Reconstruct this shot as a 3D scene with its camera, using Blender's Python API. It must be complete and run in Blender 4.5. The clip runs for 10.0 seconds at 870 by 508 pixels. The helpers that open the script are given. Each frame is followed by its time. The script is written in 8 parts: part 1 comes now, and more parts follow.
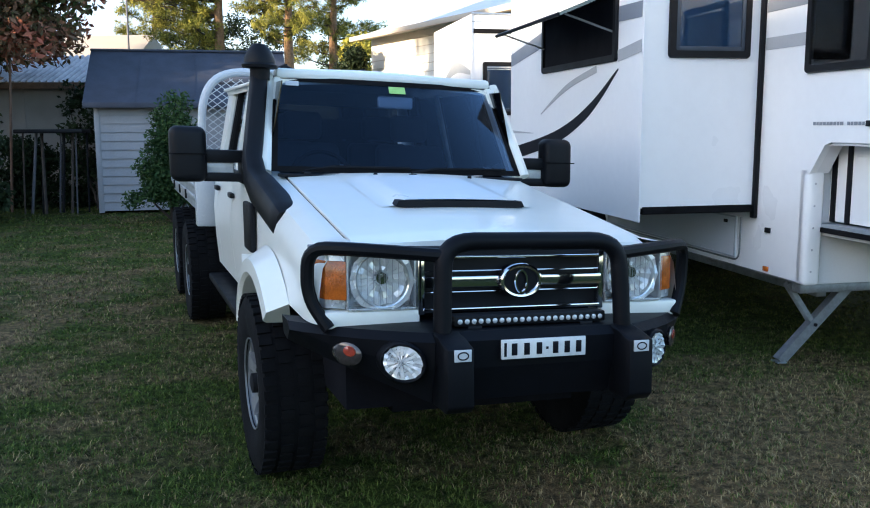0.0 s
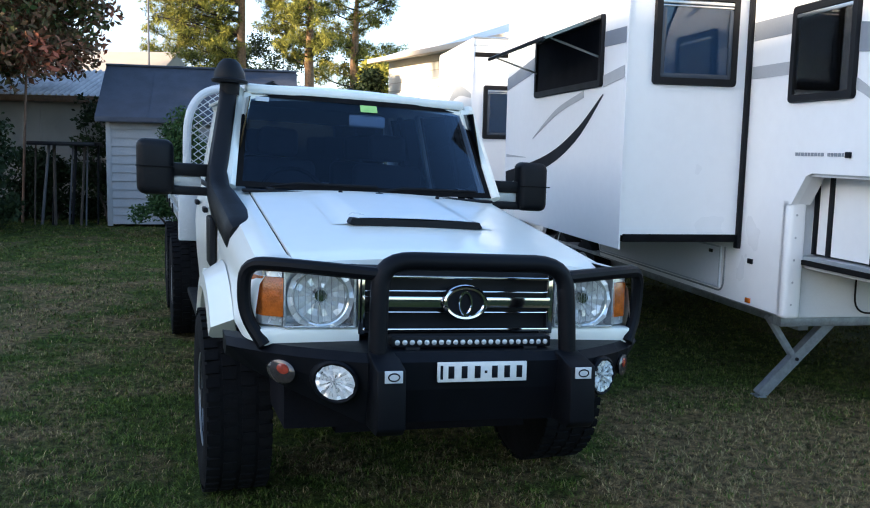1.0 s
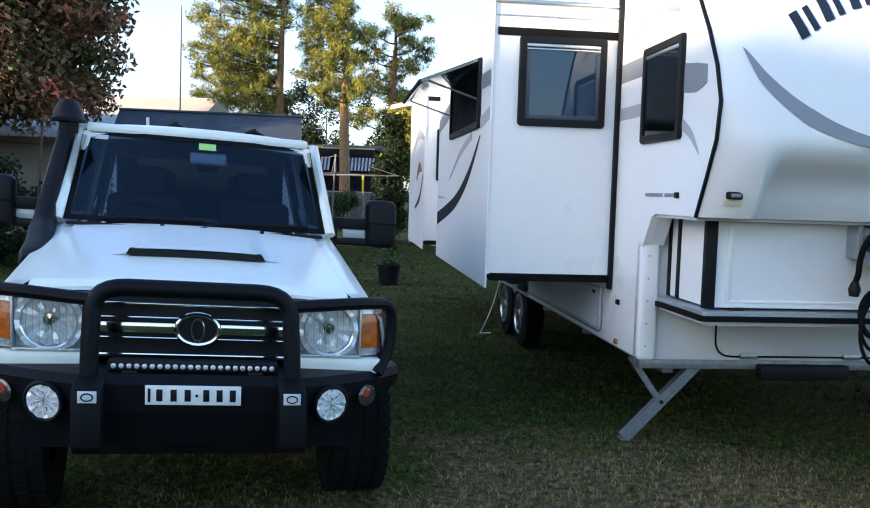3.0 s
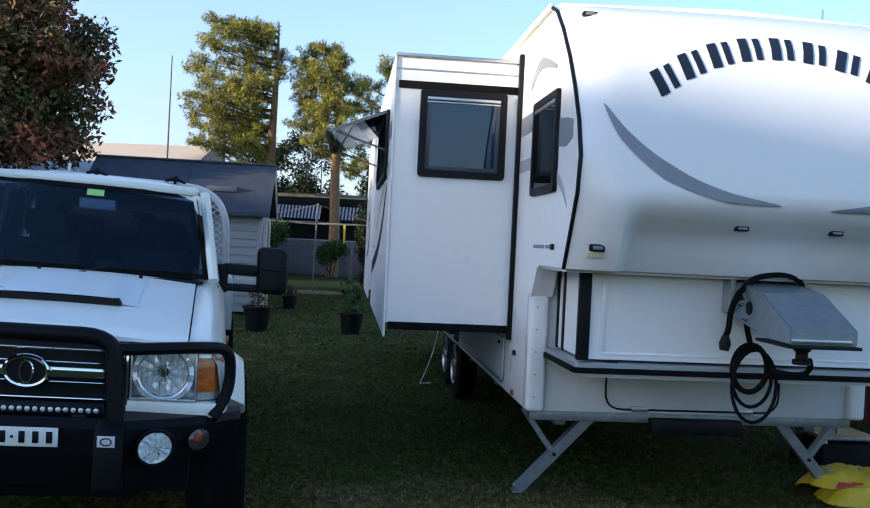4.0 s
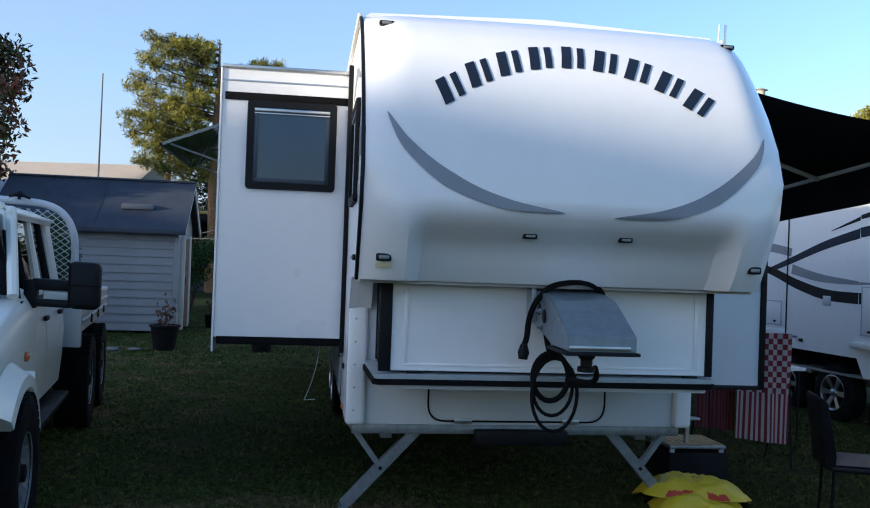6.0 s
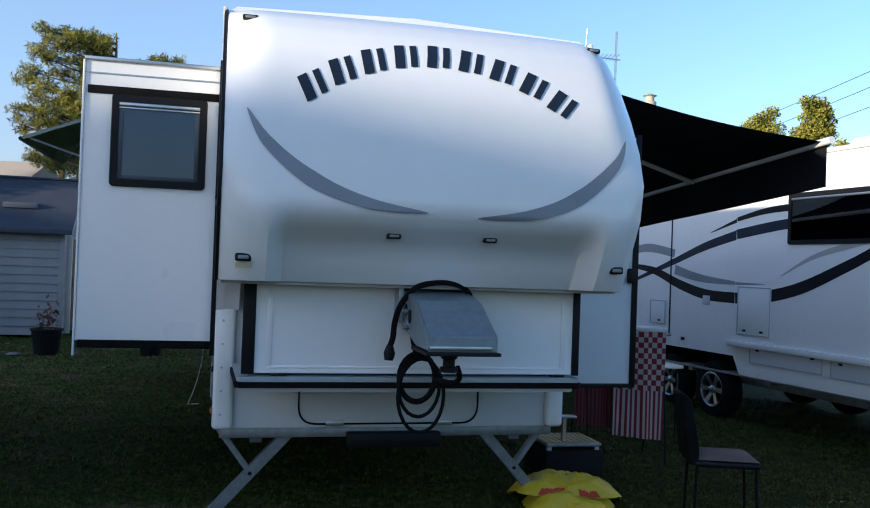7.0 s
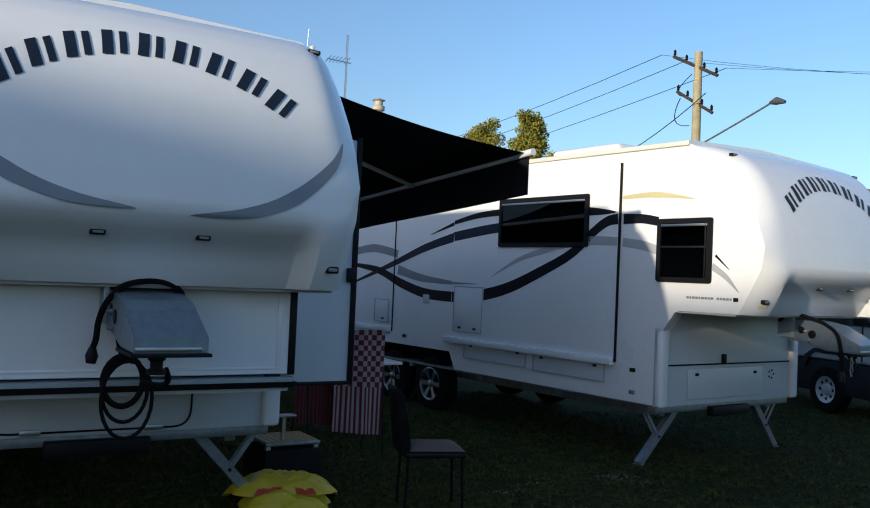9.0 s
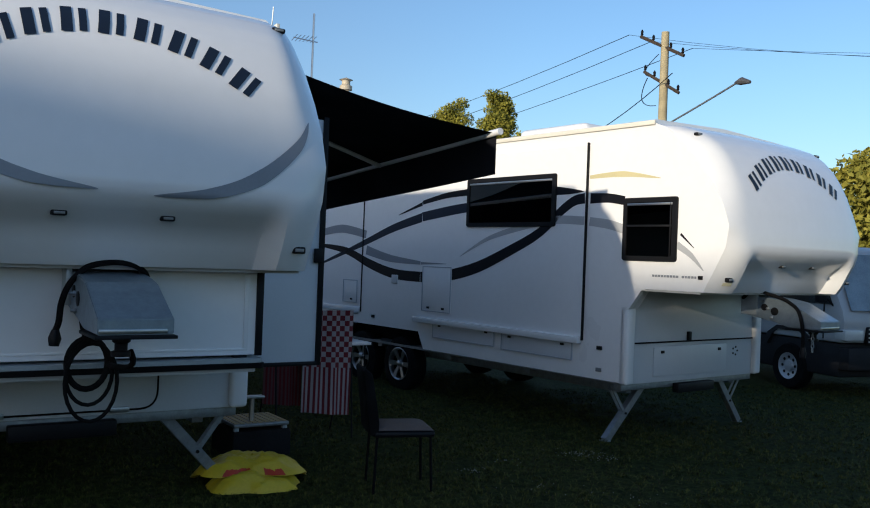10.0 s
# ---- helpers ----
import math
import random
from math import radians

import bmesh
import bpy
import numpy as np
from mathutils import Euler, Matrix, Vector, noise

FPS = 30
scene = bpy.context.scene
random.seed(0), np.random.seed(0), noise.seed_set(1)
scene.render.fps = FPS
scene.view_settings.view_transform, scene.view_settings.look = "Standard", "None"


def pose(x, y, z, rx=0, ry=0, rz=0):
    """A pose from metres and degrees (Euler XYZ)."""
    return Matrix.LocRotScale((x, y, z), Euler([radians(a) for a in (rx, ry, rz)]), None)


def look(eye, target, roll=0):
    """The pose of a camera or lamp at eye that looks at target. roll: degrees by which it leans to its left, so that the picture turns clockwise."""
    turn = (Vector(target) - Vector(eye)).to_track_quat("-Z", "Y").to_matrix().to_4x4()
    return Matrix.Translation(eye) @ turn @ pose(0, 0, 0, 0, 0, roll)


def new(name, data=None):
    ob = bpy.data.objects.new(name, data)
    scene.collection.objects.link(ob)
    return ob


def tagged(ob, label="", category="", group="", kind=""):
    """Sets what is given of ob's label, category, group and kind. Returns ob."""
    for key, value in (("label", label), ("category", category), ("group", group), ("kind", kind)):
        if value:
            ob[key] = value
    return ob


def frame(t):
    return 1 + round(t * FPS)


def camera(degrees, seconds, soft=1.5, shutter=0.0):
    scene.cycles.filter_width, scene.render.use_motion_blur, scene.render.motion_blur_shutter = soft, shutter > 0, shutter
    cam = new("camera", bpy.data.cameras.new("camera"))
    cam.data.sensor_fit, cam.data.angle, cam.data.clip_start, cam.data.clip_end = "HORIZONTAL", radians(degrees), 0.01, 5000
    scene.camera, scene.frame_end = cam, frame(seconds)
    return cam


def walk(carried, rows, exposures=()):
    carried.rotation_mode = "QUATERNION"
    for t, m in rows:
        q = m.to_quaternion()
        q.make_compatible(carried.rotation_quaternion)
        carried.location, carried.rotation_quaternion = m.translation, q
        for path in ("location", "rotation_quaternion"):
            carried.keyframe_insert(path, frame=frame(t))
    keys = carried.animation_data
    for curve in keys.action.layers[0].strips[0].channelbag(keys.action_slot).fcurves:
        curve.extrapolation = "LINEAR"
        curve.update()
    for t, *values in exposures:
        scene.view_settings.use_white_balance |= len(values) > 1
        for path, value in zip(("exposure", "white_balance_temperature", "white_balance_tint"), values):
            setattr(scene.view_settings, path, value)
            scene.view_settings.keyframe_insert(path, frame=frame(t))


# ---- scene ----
cam = camera(53.0, 10.0, soft=1.1)
METRES, EYE, TILT, LEAN, TURN = 3.95, 1.7, 0.0, 0.0, 0.0
ROWS = [
    (0.0, 0.0, 0.0, 0.0, -0.04, -8.39, 0.26),
    (0.5, 0.0358, 0.0026, 0.0007, -1.21, -8.6, -1.05),
    (1.0, 0.0796, 0.0135, -0.0048, 1.54, -6.87, -1.29),
    (1.5, 0.1462, 0.008, -0.0045, 3.57, -6.06, -0.42),
    (2.0, 0.2502, -0.0151, 0.0005, 5.58, -6.47, -2.38),
    (2.5, 0.3363, -0.0008, -0.0083, 5.51, -5.65, -1.51),
    (4.0, 0.627, 0.012, -0.0031, 6.12, -0.7, -2.73),
    (4.5, 0.6965, 0.0296, -0.0014, 4.77, -0.05, -2.96),
    (5.0, 0.7667, 0.0298, -0.0062, 4.45, -0.21, -2.06),
    (6.5, 0.9094, 0.0588, -0.0025, 2.92, 0.83, -2.35),
    (7.0, 0.9378, 0.0638, -0.0028, -1.93, 0.85, -2.06),
    (7.5, 0.9534, 0.0666, -0.0024, -8.33, 1.22, -2.2),
    (8.0, 0.9608, 0.0629, -0.003, -13.86, 0.93, -2.38),
    (8.5, 0.9617, 0.0589, -0.0018, -17.69, 1.24, -2.63),
    (9.0, 0.9624, 0.0539, -0.0017, -19.26, 1.48, -2.5),
    (9.5, 0.9634, 0.0496, -0.0015, -20.07, 1.16, -2.37),
    (10.0, 0.9655, 0.0527, -0.0031, -21.27, 0.29, -2.16),
]
EXPOSURES = [(0.0, 2.1, 5600, 11), (2.7, 2.09, 5580, 11), (4.0, 1.42, 5300, 12), (5.0, 1.10, 5200, 12), (6.5, 1.08, 5150, 11), (7.5, 0.75, 5100, 10), (10.0, 0.28, 5150, 9)]
walk(cam, [(t, pose(0, 0, EYE, TILT, LEAN, TURN) @ pose(METRES * x, METRES * y, METRES * z, 90 + pitch, roll, yaw)) for t, x, y, z, yaw, pitch, roll in ROWS],
     exposures=EXPOSURES)

# ---- light ----
SUN_FROM = Vector((-0.86, -0.51, 0.178)).normalized()
world = bpy.data.worlds.new("sky")
scene.world = world
world.use_nodes = True
wn = world.node_tree.nodes
sky = wn.new("ShaderNodeTexSky")
sky.sky_type = "NISHITA"
sky.sun_disc = False
sky.sun_elevation = math.asin(SUN_FROM.z)
sky.sun_rotation = math.atan2(SUN_FROM.x, SUN_FROM.y)
sky.air_density, sky.dust_density, sky.ozone_density = 1.0, 1.4, 1.4
wl = world.node_tree.links
tco, sep, stretch = wn.new("ShaderNodeTexCoord"), wn.new("ShaderNodeSeparateXYZ"), wn.new("ShaderNodeMapping")
wl.new(tco.outputs["Generated"], sep.inputs[0])
wl.new(tco.outputs["Generated"], stretch.inputs[0])
stretch.inputs["Scale"].default_value = (1.0, 1.0, 4.0)
wisps = wn.new("ShaderNodeTexNoise")
wisps.inputs["Scale"].default_value, wisps.inputs["Detail"].default_value = 2.2, 5
wl.new(stretch.outputs[0], wisps.inputs["Vector"])
low = wn.new("ShaderNodeMapRange")
low.inputs[1].default_value, low.inputs[2].default_value, low.inputs[3].default_value, low.inputs[4].default_value = 0.02, 0.7, 0.8, 0.0
wl.new(sep.outputs[2], low.inputs[0])
west = wn.new("ShaderNodeMapRange")
west.inputs[1].default_value, west.inputs[2].default_value, west.inputs[3].default_value, west.inputs[4].default_value = 0.45, -0.35, 0.0, 1.0
wl.new(sep.outputs[0], west.inputs[0])
amount = wn.new("ShaderNodeMath")
amount.operation = "MULTIPLY"
wl.new(low.outputs[0], amount.inputs[0])
wl.new(west.outputs[0], amount.inputs[1])
ragged = wn.new("ShaderNodeMapRange")
ragged.inputs[1].default_value, ragged.inputs[2].default_value, ragged.inputs[3].default_value, ragged.inputs[4].default_value = 0.35, 0.65, 0.45, 1.0
wl.new(wisps.outputs[0], ragged.inputs[0])
cover = wn.new("ShaderNodeMath")
cover.operation = "MULTIPLY"
wl.new(amount.outputs[0], cover.inputs[0])
wl.new(ragged.outputs[0], cover.inputs[1])
cloud = wn.new("ShaderNodeMix")
cloud.data_type = "RGBA"
cloud.inputs[7].default_value = (1.95, 2.0, 2.25, 1)
wl.new(cover.outputs[0], cloud.inputs[0])
wl.new(sky.outputs[0], cloud.inputs[6])
wl.new(cloud.outputs[2], wn["Background"].inputs[0])
wn["Background"].inputs[1].default_value = 0.15
sun_data = bpy.data.lights.new("sun", "SUN")
sun_data.energy, sun_data.angle, sun_data.color = 3.7, radians(1.0), (1.0, 0.76, 0.46)
sun = new("sun", sun_data)
sun.matrix_world = look(SUN_FROM * 50, (0, 0, 0))


# ---- helpers for meshes ----
def mesh_of(name, bm, material, smooth=True):
    me = bpy.data.meshes.new(name)
    bmesh.ops.recalc_face_normals(bm, faces=bm.faces)
    if smooth:
        for f in bm.faces:
            f.smooth = True
        for e in bm.edges:
            if len(e.link_faces) == 2 and e.calc_face_angle(0) > 0.6:
                e.smooth = False
    bm.to_mesh(me)
    bm.free()
    for m in material if isinstance(material, (list, tuple)) else [material]:
        me.materials.append(m)
    return me


def part(name, bm, material, parent, label="", at=None, smooth=True):
    """One mesh object under a thing or a part."""
    ob = new(name, mesh_of(name, bm, material, smooth))
    ob.parent = parent
    if at is not None:
        ob.matrix_local = at
    return tagged(ob, label)


def thing(name, m, label, category, group="", kind=""):
    """An empty at the base of a thing."""
    ob = new(name)
    ob.matrix_world = m
    ob.empty_display_size = 0.2
    return tagged(ob, label, category, group, kind)


def solid(name, bm, material, label, category="", group="", kind="", m=None, smooth=True):
    """A thing made of one mesh."""
    ob = new(name, mesh_of(name, bm, material, smooth))
    if m is not None:
        ob.matrix_world = m
    return tagged(ob, label, category, group, kind)


def box(bm, lo, hi, bev=0.0, seg=2):
    x0, y0, z0 = lo
    x1, y1, z1 = hi
    vs = [bm.verts.new(p) for p in ((x0, y0, z0), (x1, y0, z0), (x1, y1, z0), (x0, y1, z0), (x0, y0, z1), (x1, y0, z1), (x1, y1, z1), (x0, y1, z1))]
    fs = [bm.faces.new([vs[i] for i in q]) for q in ((3, 2, 1, 0), (4, 5, 6, 7), (0, 1, 5, 4), (1, 2, 6, 5), (2, 3, 7, 6), (3, 0, 4, 7))]
    if bev:
        es = list({e for f in fs for e in f.edges})
        bmesh.ops.bevel(bm, geom=es, offset=bev, segments=seg, profile=0.5, affect="EDGES")
    return bm


def prism(bm, pts, axis, lo, hi, bev=0.0):
    """A polygon in the two other axes, drawn out along axis from lo to hi."""
    def put(p, d):
        return {"x": (d, p[0], p[1]), "y": (p[0], d, p[1]), "z": (p[0], p[1], d)}[axis]
    a = [bm.verts.new(put(p, lo)) for p in pts]
    b = [bm.verts.new(put(p, hi)) for p in pts]
    fs = [bm.faces.new(a), bm.faces.new(b[::-1])]
    n = len(pts)
    for i in range(n):
        fs.append(bm.faces.new((a[i], b[i], b[(i + 1) % n], a[(i + 1) % n])))
    if bev:
        es = [e for e in {e for f in fs for e in f.edges}]
        bmesh.ops.bevel(bm, geom=es, offset=bev, segments=2, profile=0.5, affect="EDGES")
    return bm


def tube(bm, pts, r, n=8, closed=False, caps=True):
    """A round bar along a line of points. r: one radius or one for each point."""
    pts = [Vector(p) for p in pts]
    rs = r if isinstance(r, (list, tuple)) else [r] * len(pts)
    rings, side = [], None
    for i, p in enumerate(pts):
        a = pts[i - 1] if i or closed else pts[0]
        b = pts[(i + 1) % len(pts)] if i + 1 < len(pts) or closed else pts[-1]
        d = (b - a).normalized()
        if side is None:
            side = d.orthogonal().normalized()
        side = (side - d * side.dot(d)).normalized()
        up = d.cross(side)
        rings.append([bm.verts.new(p + (side * math.cos(k * math.tau / n) + up * math.sin(k * math.tau / n)) * rs[i]) for k in range(n)])
    pairs = list(zip(rings, rings[1:])) + ([(rings[-1], rings[0])] if closed else [])
    for u, v in pairs:
        for k in range(n):
            bm.faces.new((u[k], u[(k + 1) % n], v[(k + 1) % n], v[k]))
    if caps and not closed:
        bm.faces.new(rings[0][::-1])
        bm.faces.new(rings[-1])
    return bm


def lathe(bm, prof, c, axis="x", n=32):
    """Turns a profile of (radius, height) round an axis through c."""
    c = Vector(c)
    rings = []
    for r, h in prof:
        ring = []
        for k in range(n):
            a, b = r * math.cos(k * math.tau / n), r * math.sin(k * math.tau / n)
            ring.append(bm.verts.new(c + Vector({"x": (h, a, b), "y": (a, h, b), "z": (a, b, h)}[axis])))
        rings.append(ring)
    for u, v in zip(rings, rings[1:]):
        for k in range(n):
            bm.faces.new((u[k], u[(k + 1) % n], v[(k + 1) % n], v[k]))
    return bm


def arc(p0, p1, p2, n=8):
    """A bend from p0 to p2 that leans towards p1."""
    p0, p1, p2 = Vector(p0), Vector(p1), Vector(p2)
    return [(1 - t) ** 2 * p0 + 2 * t * (1 - t) * p1 + t * t * p2 for t in (i / n for i in range(n + 1))]


def rounded(pts, r, n=4):
    """A line of points with its inner corners rounded."""
    pts = [Vector(p) for p in pts]
    out = [pts[0]]
    for a, b, c in zip(pts, pts[1:], pts[2:]):
        k1, k2 = min(r, (a - b).length * 0.49), min(r, (c - b).length * 0.49)
        out += arc(b + (a - b).normalized() * k1, b, b + (c - b).normalized() * k2, n)
    return out + [pts[-1]]


def grid(bm, fn, nu, nv):
    """A sheet of quads over u, v in 0..1."""
    vs = [[bm.verts.new(fn(i / nu, j / nv)) for j in range(nv + 1)] for i in range(nu + 1)]
    for i in range(nu):
        for j in range(nv):
            bm.faces.new((vs[i][j], vs[i + 1][j], vs[i + 1][j + 1], vs[i][j + 1]))
    return vs


def spline(pts, n=6):
    """A smooth line through the points."""
    p = [Vector(q) for q in pts]
    p = [p[0] * 2 - p[1]] + p + [p[-1] * 2 - p[-2]]
    out = []
    for a, b, c, d in zip(p, p[1:], p[2:], p[3:]):
        for i in range(n):
            t = i / n
            out.append(0.5 * (2 * b + (c - a) * t + (2 * a - 5 * b + 4 * c - d) * t * t + (3 * b - a - 3 * c + d) * t ** 3))
    return out + [p[-2]]


def round_rect(a0, a1, z0, z1, r, n=5):
    """Outline of a rectangle with round corners."""
    out = []
    for ca, cz, t0 in ((a1 - r, z1 - r, 0), (a0 + r, z1 - r, 90), (a0 + r, z0 + r, 180), (a1 - r, z0 + r, 270)):
        for k in range(n + 1):
            t = radians(t0 + 90 * k / n)
            out.append((ca + r * math.cos(t), cz + r * math.sin(t)))
    return out


def ring_frame(bm, put, a0, a1, z0, z1, w, d0, d1, r=0.028):
    """A rounded frame w wide; put(a, z, d) gives the place, d from d0 (outer face) to d1."""
    o, i = round_rect(a0, a1, z0, z1, r), round_rect(a0 + w, a1 - w, z0 + w, z1 - w, max(0.012, r - w * 0.6))
    lip = round_rect(a0 + 0.006, a1 - 0.006, z0 + 0.006, z1 - 0.006, r - 0.005)
    m = d0 + (d1 - d0) * 0.3
    rows = [[bm.verts.new(put(a, z, d)) for a, z in line] for line, d in ((o, d1), (o, m), (lip, d0), (i, d0), (i, d1))]
    n = len(o)
    for p, q in zip(rows, rows[1:]):
        for k in range(n):
            bm.faces.new((p[k], p[(k + 1) % n], q[(k + 1) % n], q[k]))


def smoothstep(a, b, x):
    t = min(1.0, max(0.0, (x - a) / (b - a)))
    return t * t * (3 - 2 * t)


def lerp_table(rows, x):
    """Value at x from rows of (x, value), in order."""
    if x <= rows[0][0]:
        return rows[0][1]
    for (a, va), (b, vb) in zip(rows, rows[1:]):
        if x <= b:
            return va + (vb - va) * (x - a) / (b - a)
    return rows[-1][1]


# ---- materials ----
def surf(name, col, rough=0.5, metal=0.0, var=0.08, scale=3.0, bump=0.0, bscale=60.0, coat=0.0, col2=None, spots=0.0, spec=0.5):
    """A painted, plastic, metal or cloth surface: colour with large and small variation, worn gloss and fine relief."""
    m = bpy.data.materials.new(name)
    m.use_nodes = True
    nt = m.node_tree
    b = nt.nodes["Principled BSDF"]
    tc = nt.nodes.new("ShaderNodeTexCoord")
    n1, n2 = nt.nodes.new("ShaderNodeTexNoise"), nt.nodes.new("ShaderNodeTexNoise")
    n1.inputs["Scale"].default_value, n1.inputs["Detail"].default_value = scale, 5
    n2.inputs["Scale"].default_value, n2.inputs["Detail"].default_value = bscale, 4
    for n in (n1, n2):
        nt.links.new(tc.outputs["Object"], n.inputs["Vector"])
    mix = nt.nodes.new("ShaderNodeMix")
    mix.data_type = "RGBA"
    dark = col2 or tuple(c * (1 - 2.2 * var) for c in col)
    mix.inputs[6].default_value, mix.inputs[7].default_value = (*dark, 1), (*col, 1)
    ramp = nt.nodes.new("ShaderNodeMapRange")
    ramp.inputs[1].default_value, ramp.inputs[2].default_value = 0.3, 0.62
    add = nt.nodes.new("ShaderNodeMath")
    add.operation = "MULTIPLY_ADD"
    add.inputs[1].default_value = 0.35
    nt.links.new(n2.outputs[0], add.inputs[0])
    half = nt.nodes.new("ShaderNodeMath")
    half.operation = "MULTIPLY"
    half.inputs[1].default_value = 0.65
    nt.links.new(n1.outputs[0], half.inputs[0])
    nt.links.new(half.outputs[0], add.inputs[2])
    nt.links.new(add.outputs[0], ramp.inputs[0])
    nt.links.new(ramp.outputs[0], mix.inputs[0])
    nt.links.new(mix.outputs[2], b.inputs["Base Color"])
    rr = nt.nodes.new("ShaderNodeMapRange")
    rr.inputs[3].default_value, rr.inputs[4].default_value = min(1, rough * 1.25), rough * 0.85
    nt.links.new(n1.outputs[0], rr.inputs[0])
    nt.links.new(rr.outputs[0], b.inputs["Roughness"])
    b.inputs["Metallic"].default_value = metal
    b.inputs["Coat Weight"].default_value = coat
    b.inputs["Coat Roughness"].default_value = 0.08
    b.inputs["Specular IOR Level"].default_value = spec
    if bump:
        bp = nt.nodes.new("ShaderNodeBump")
        bp.inputs["Strength"].default_value, bp.inputs["Distance"].default_value = min(1.0, bump), 0.01
        nt.links.new(n2.outputs[0], bp.inputs["Height"])
        nt.links.new(bp.outputs[0], b.inputs["Normal"])
    return m


def pane(name, tint=(0.6, 0.65, 0.66), rough=0.02, ior=1.5, sheen=(1, 1, 1)):
    """Tinted glass: part clear, part mirror."""
    m = bpy.data.materials.new(name)
    m.use_nodes = True
    nt = m.node_tree
    nt.nodes.remove(nt.nodes["Principled BSDF"])
    g, t, mx = nt.nodes.new("ShaderNodeBsdfGlossy"), nt.nodes.new("ShaderNodeBsdfTransparent"), nt.nodes.new("ShaderNodeMixShader")
    fr = nt.nodes.new("ShaderNodeFresnel")
    fr.inputs[0].default_value = ior
    g.inputs[0].default_value, g.inputs[1].default_value = (*sheen, 1), rough
    t.inputs[0].default_value = (*tint, 1)
    nt.links.new(fr.outputs[0], mx.inputs[0])
    nt.links.new(t.outputs[0], mx.inputs[1])
    nt.links.new(g.outputs[0], mx.inputs[2])
    nt.links.new(mx.outputs[0], nt.nodes["Material Output"].inputs[0])
    return m


WHITE = surf("caravan_white_gelcoat", (0.83, 0.83, 0.84), 0.22, var=0.025, scale=1.2, bscale=9, coat=0.3)
WHITE_PANEL = surf("white_side_cladding", (0.83, 0.83, 0.84), 0.28, var=0.025, scale=0.9, bscale=14)
GREY_PANEL = surf("pale_grey_lower_panel", (0.61, 0.63, 0.66), 0.35, var=0.04, scale=2)
BLACK = surf("black_plastic", (0.006, 0.0065, 0.009), 0.5, var=0.2, scale=5, bump=0.08, bscale=220, spec=0.22)
RUBBER = surf("black_rubber", (0.006, 0.006, 0.007), 0.8, var=0.25, scale=8, bump=0.2, bscale=90, spec=0.15)
DECAL_BLACK = surf("black_decal", (0.006, 0.0065, 0.011), 0.45, var=0.1, spec=0.2)
DECAL_NAVY = surf("blue_black_decal", (0.014, 0.022, 0.042), 0.45, var=0.1, spec=0.25)
DECAL_GREY = surf("grey_decal", (0.24, 0.26, 0.30), 0.35, var=0.06)
DECAL_SILVER = surf("silver_decal", (0.42, 0.43, 0.45), 0.35, var=0.06)
CHROME = surf("chrome", (0.75, 0.76, 0.78), 0.08, 1.0, var=0.04, bscale=30)
ALLOY = surf("brushed_alloy", (0.5, 0.51, 0.53), 0.32, 1.0, var=0.08, scale=8)
GALV = surf("galvanised_steel", (0.34, 0.36, 0.38), 0.45, 0.7, var=0.16, scale=14, bump=0.05, bscale=60)
GALV_LIGHT = surf("pale_zinc_box", (0.46, 0.5, 0.53), 0.4, 0.55, var=0.07, scale=10)
CREAM_RAIL = surf("cream_roof_rail", (0.74, 0.71, 0.62), 0.4, var=0.05)
GLASS_DARK = pane("tinted_glass", (0.10, 0.12, 0.13))
GLASS_CAR = pane("windscreen_glass", (0.34, 0.42, 0.55), 0.02, 1.38, (0.62, 0.78, 1.0))
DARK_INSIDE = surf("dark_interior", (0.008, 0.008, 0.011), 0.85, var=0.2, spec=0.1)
BLIND = surf("grey_window_blind", (0.40, 0.53, 0.68), 0.7, var=0.06)
GLASS_VAN = pane("caravan_acrylic", (0.52, 0.60, 0.68))
SASH = surf("slate_sash", (0.035, 0.05, 0.075), 0.4, var=0.1)
TRUCK_PAINT = surf("white_car_paint", (0.84, 0.84, 0.775), 0.28, var=0.02, scale=1.5, bscale=12, coat=0.35)
BAR_PAINT = surf("black_powder_coat", (0.004, 0.0045, 0.007), 0.5, var=0.2, scale=9, bump=0.06, bscale=300, spec=0.16)

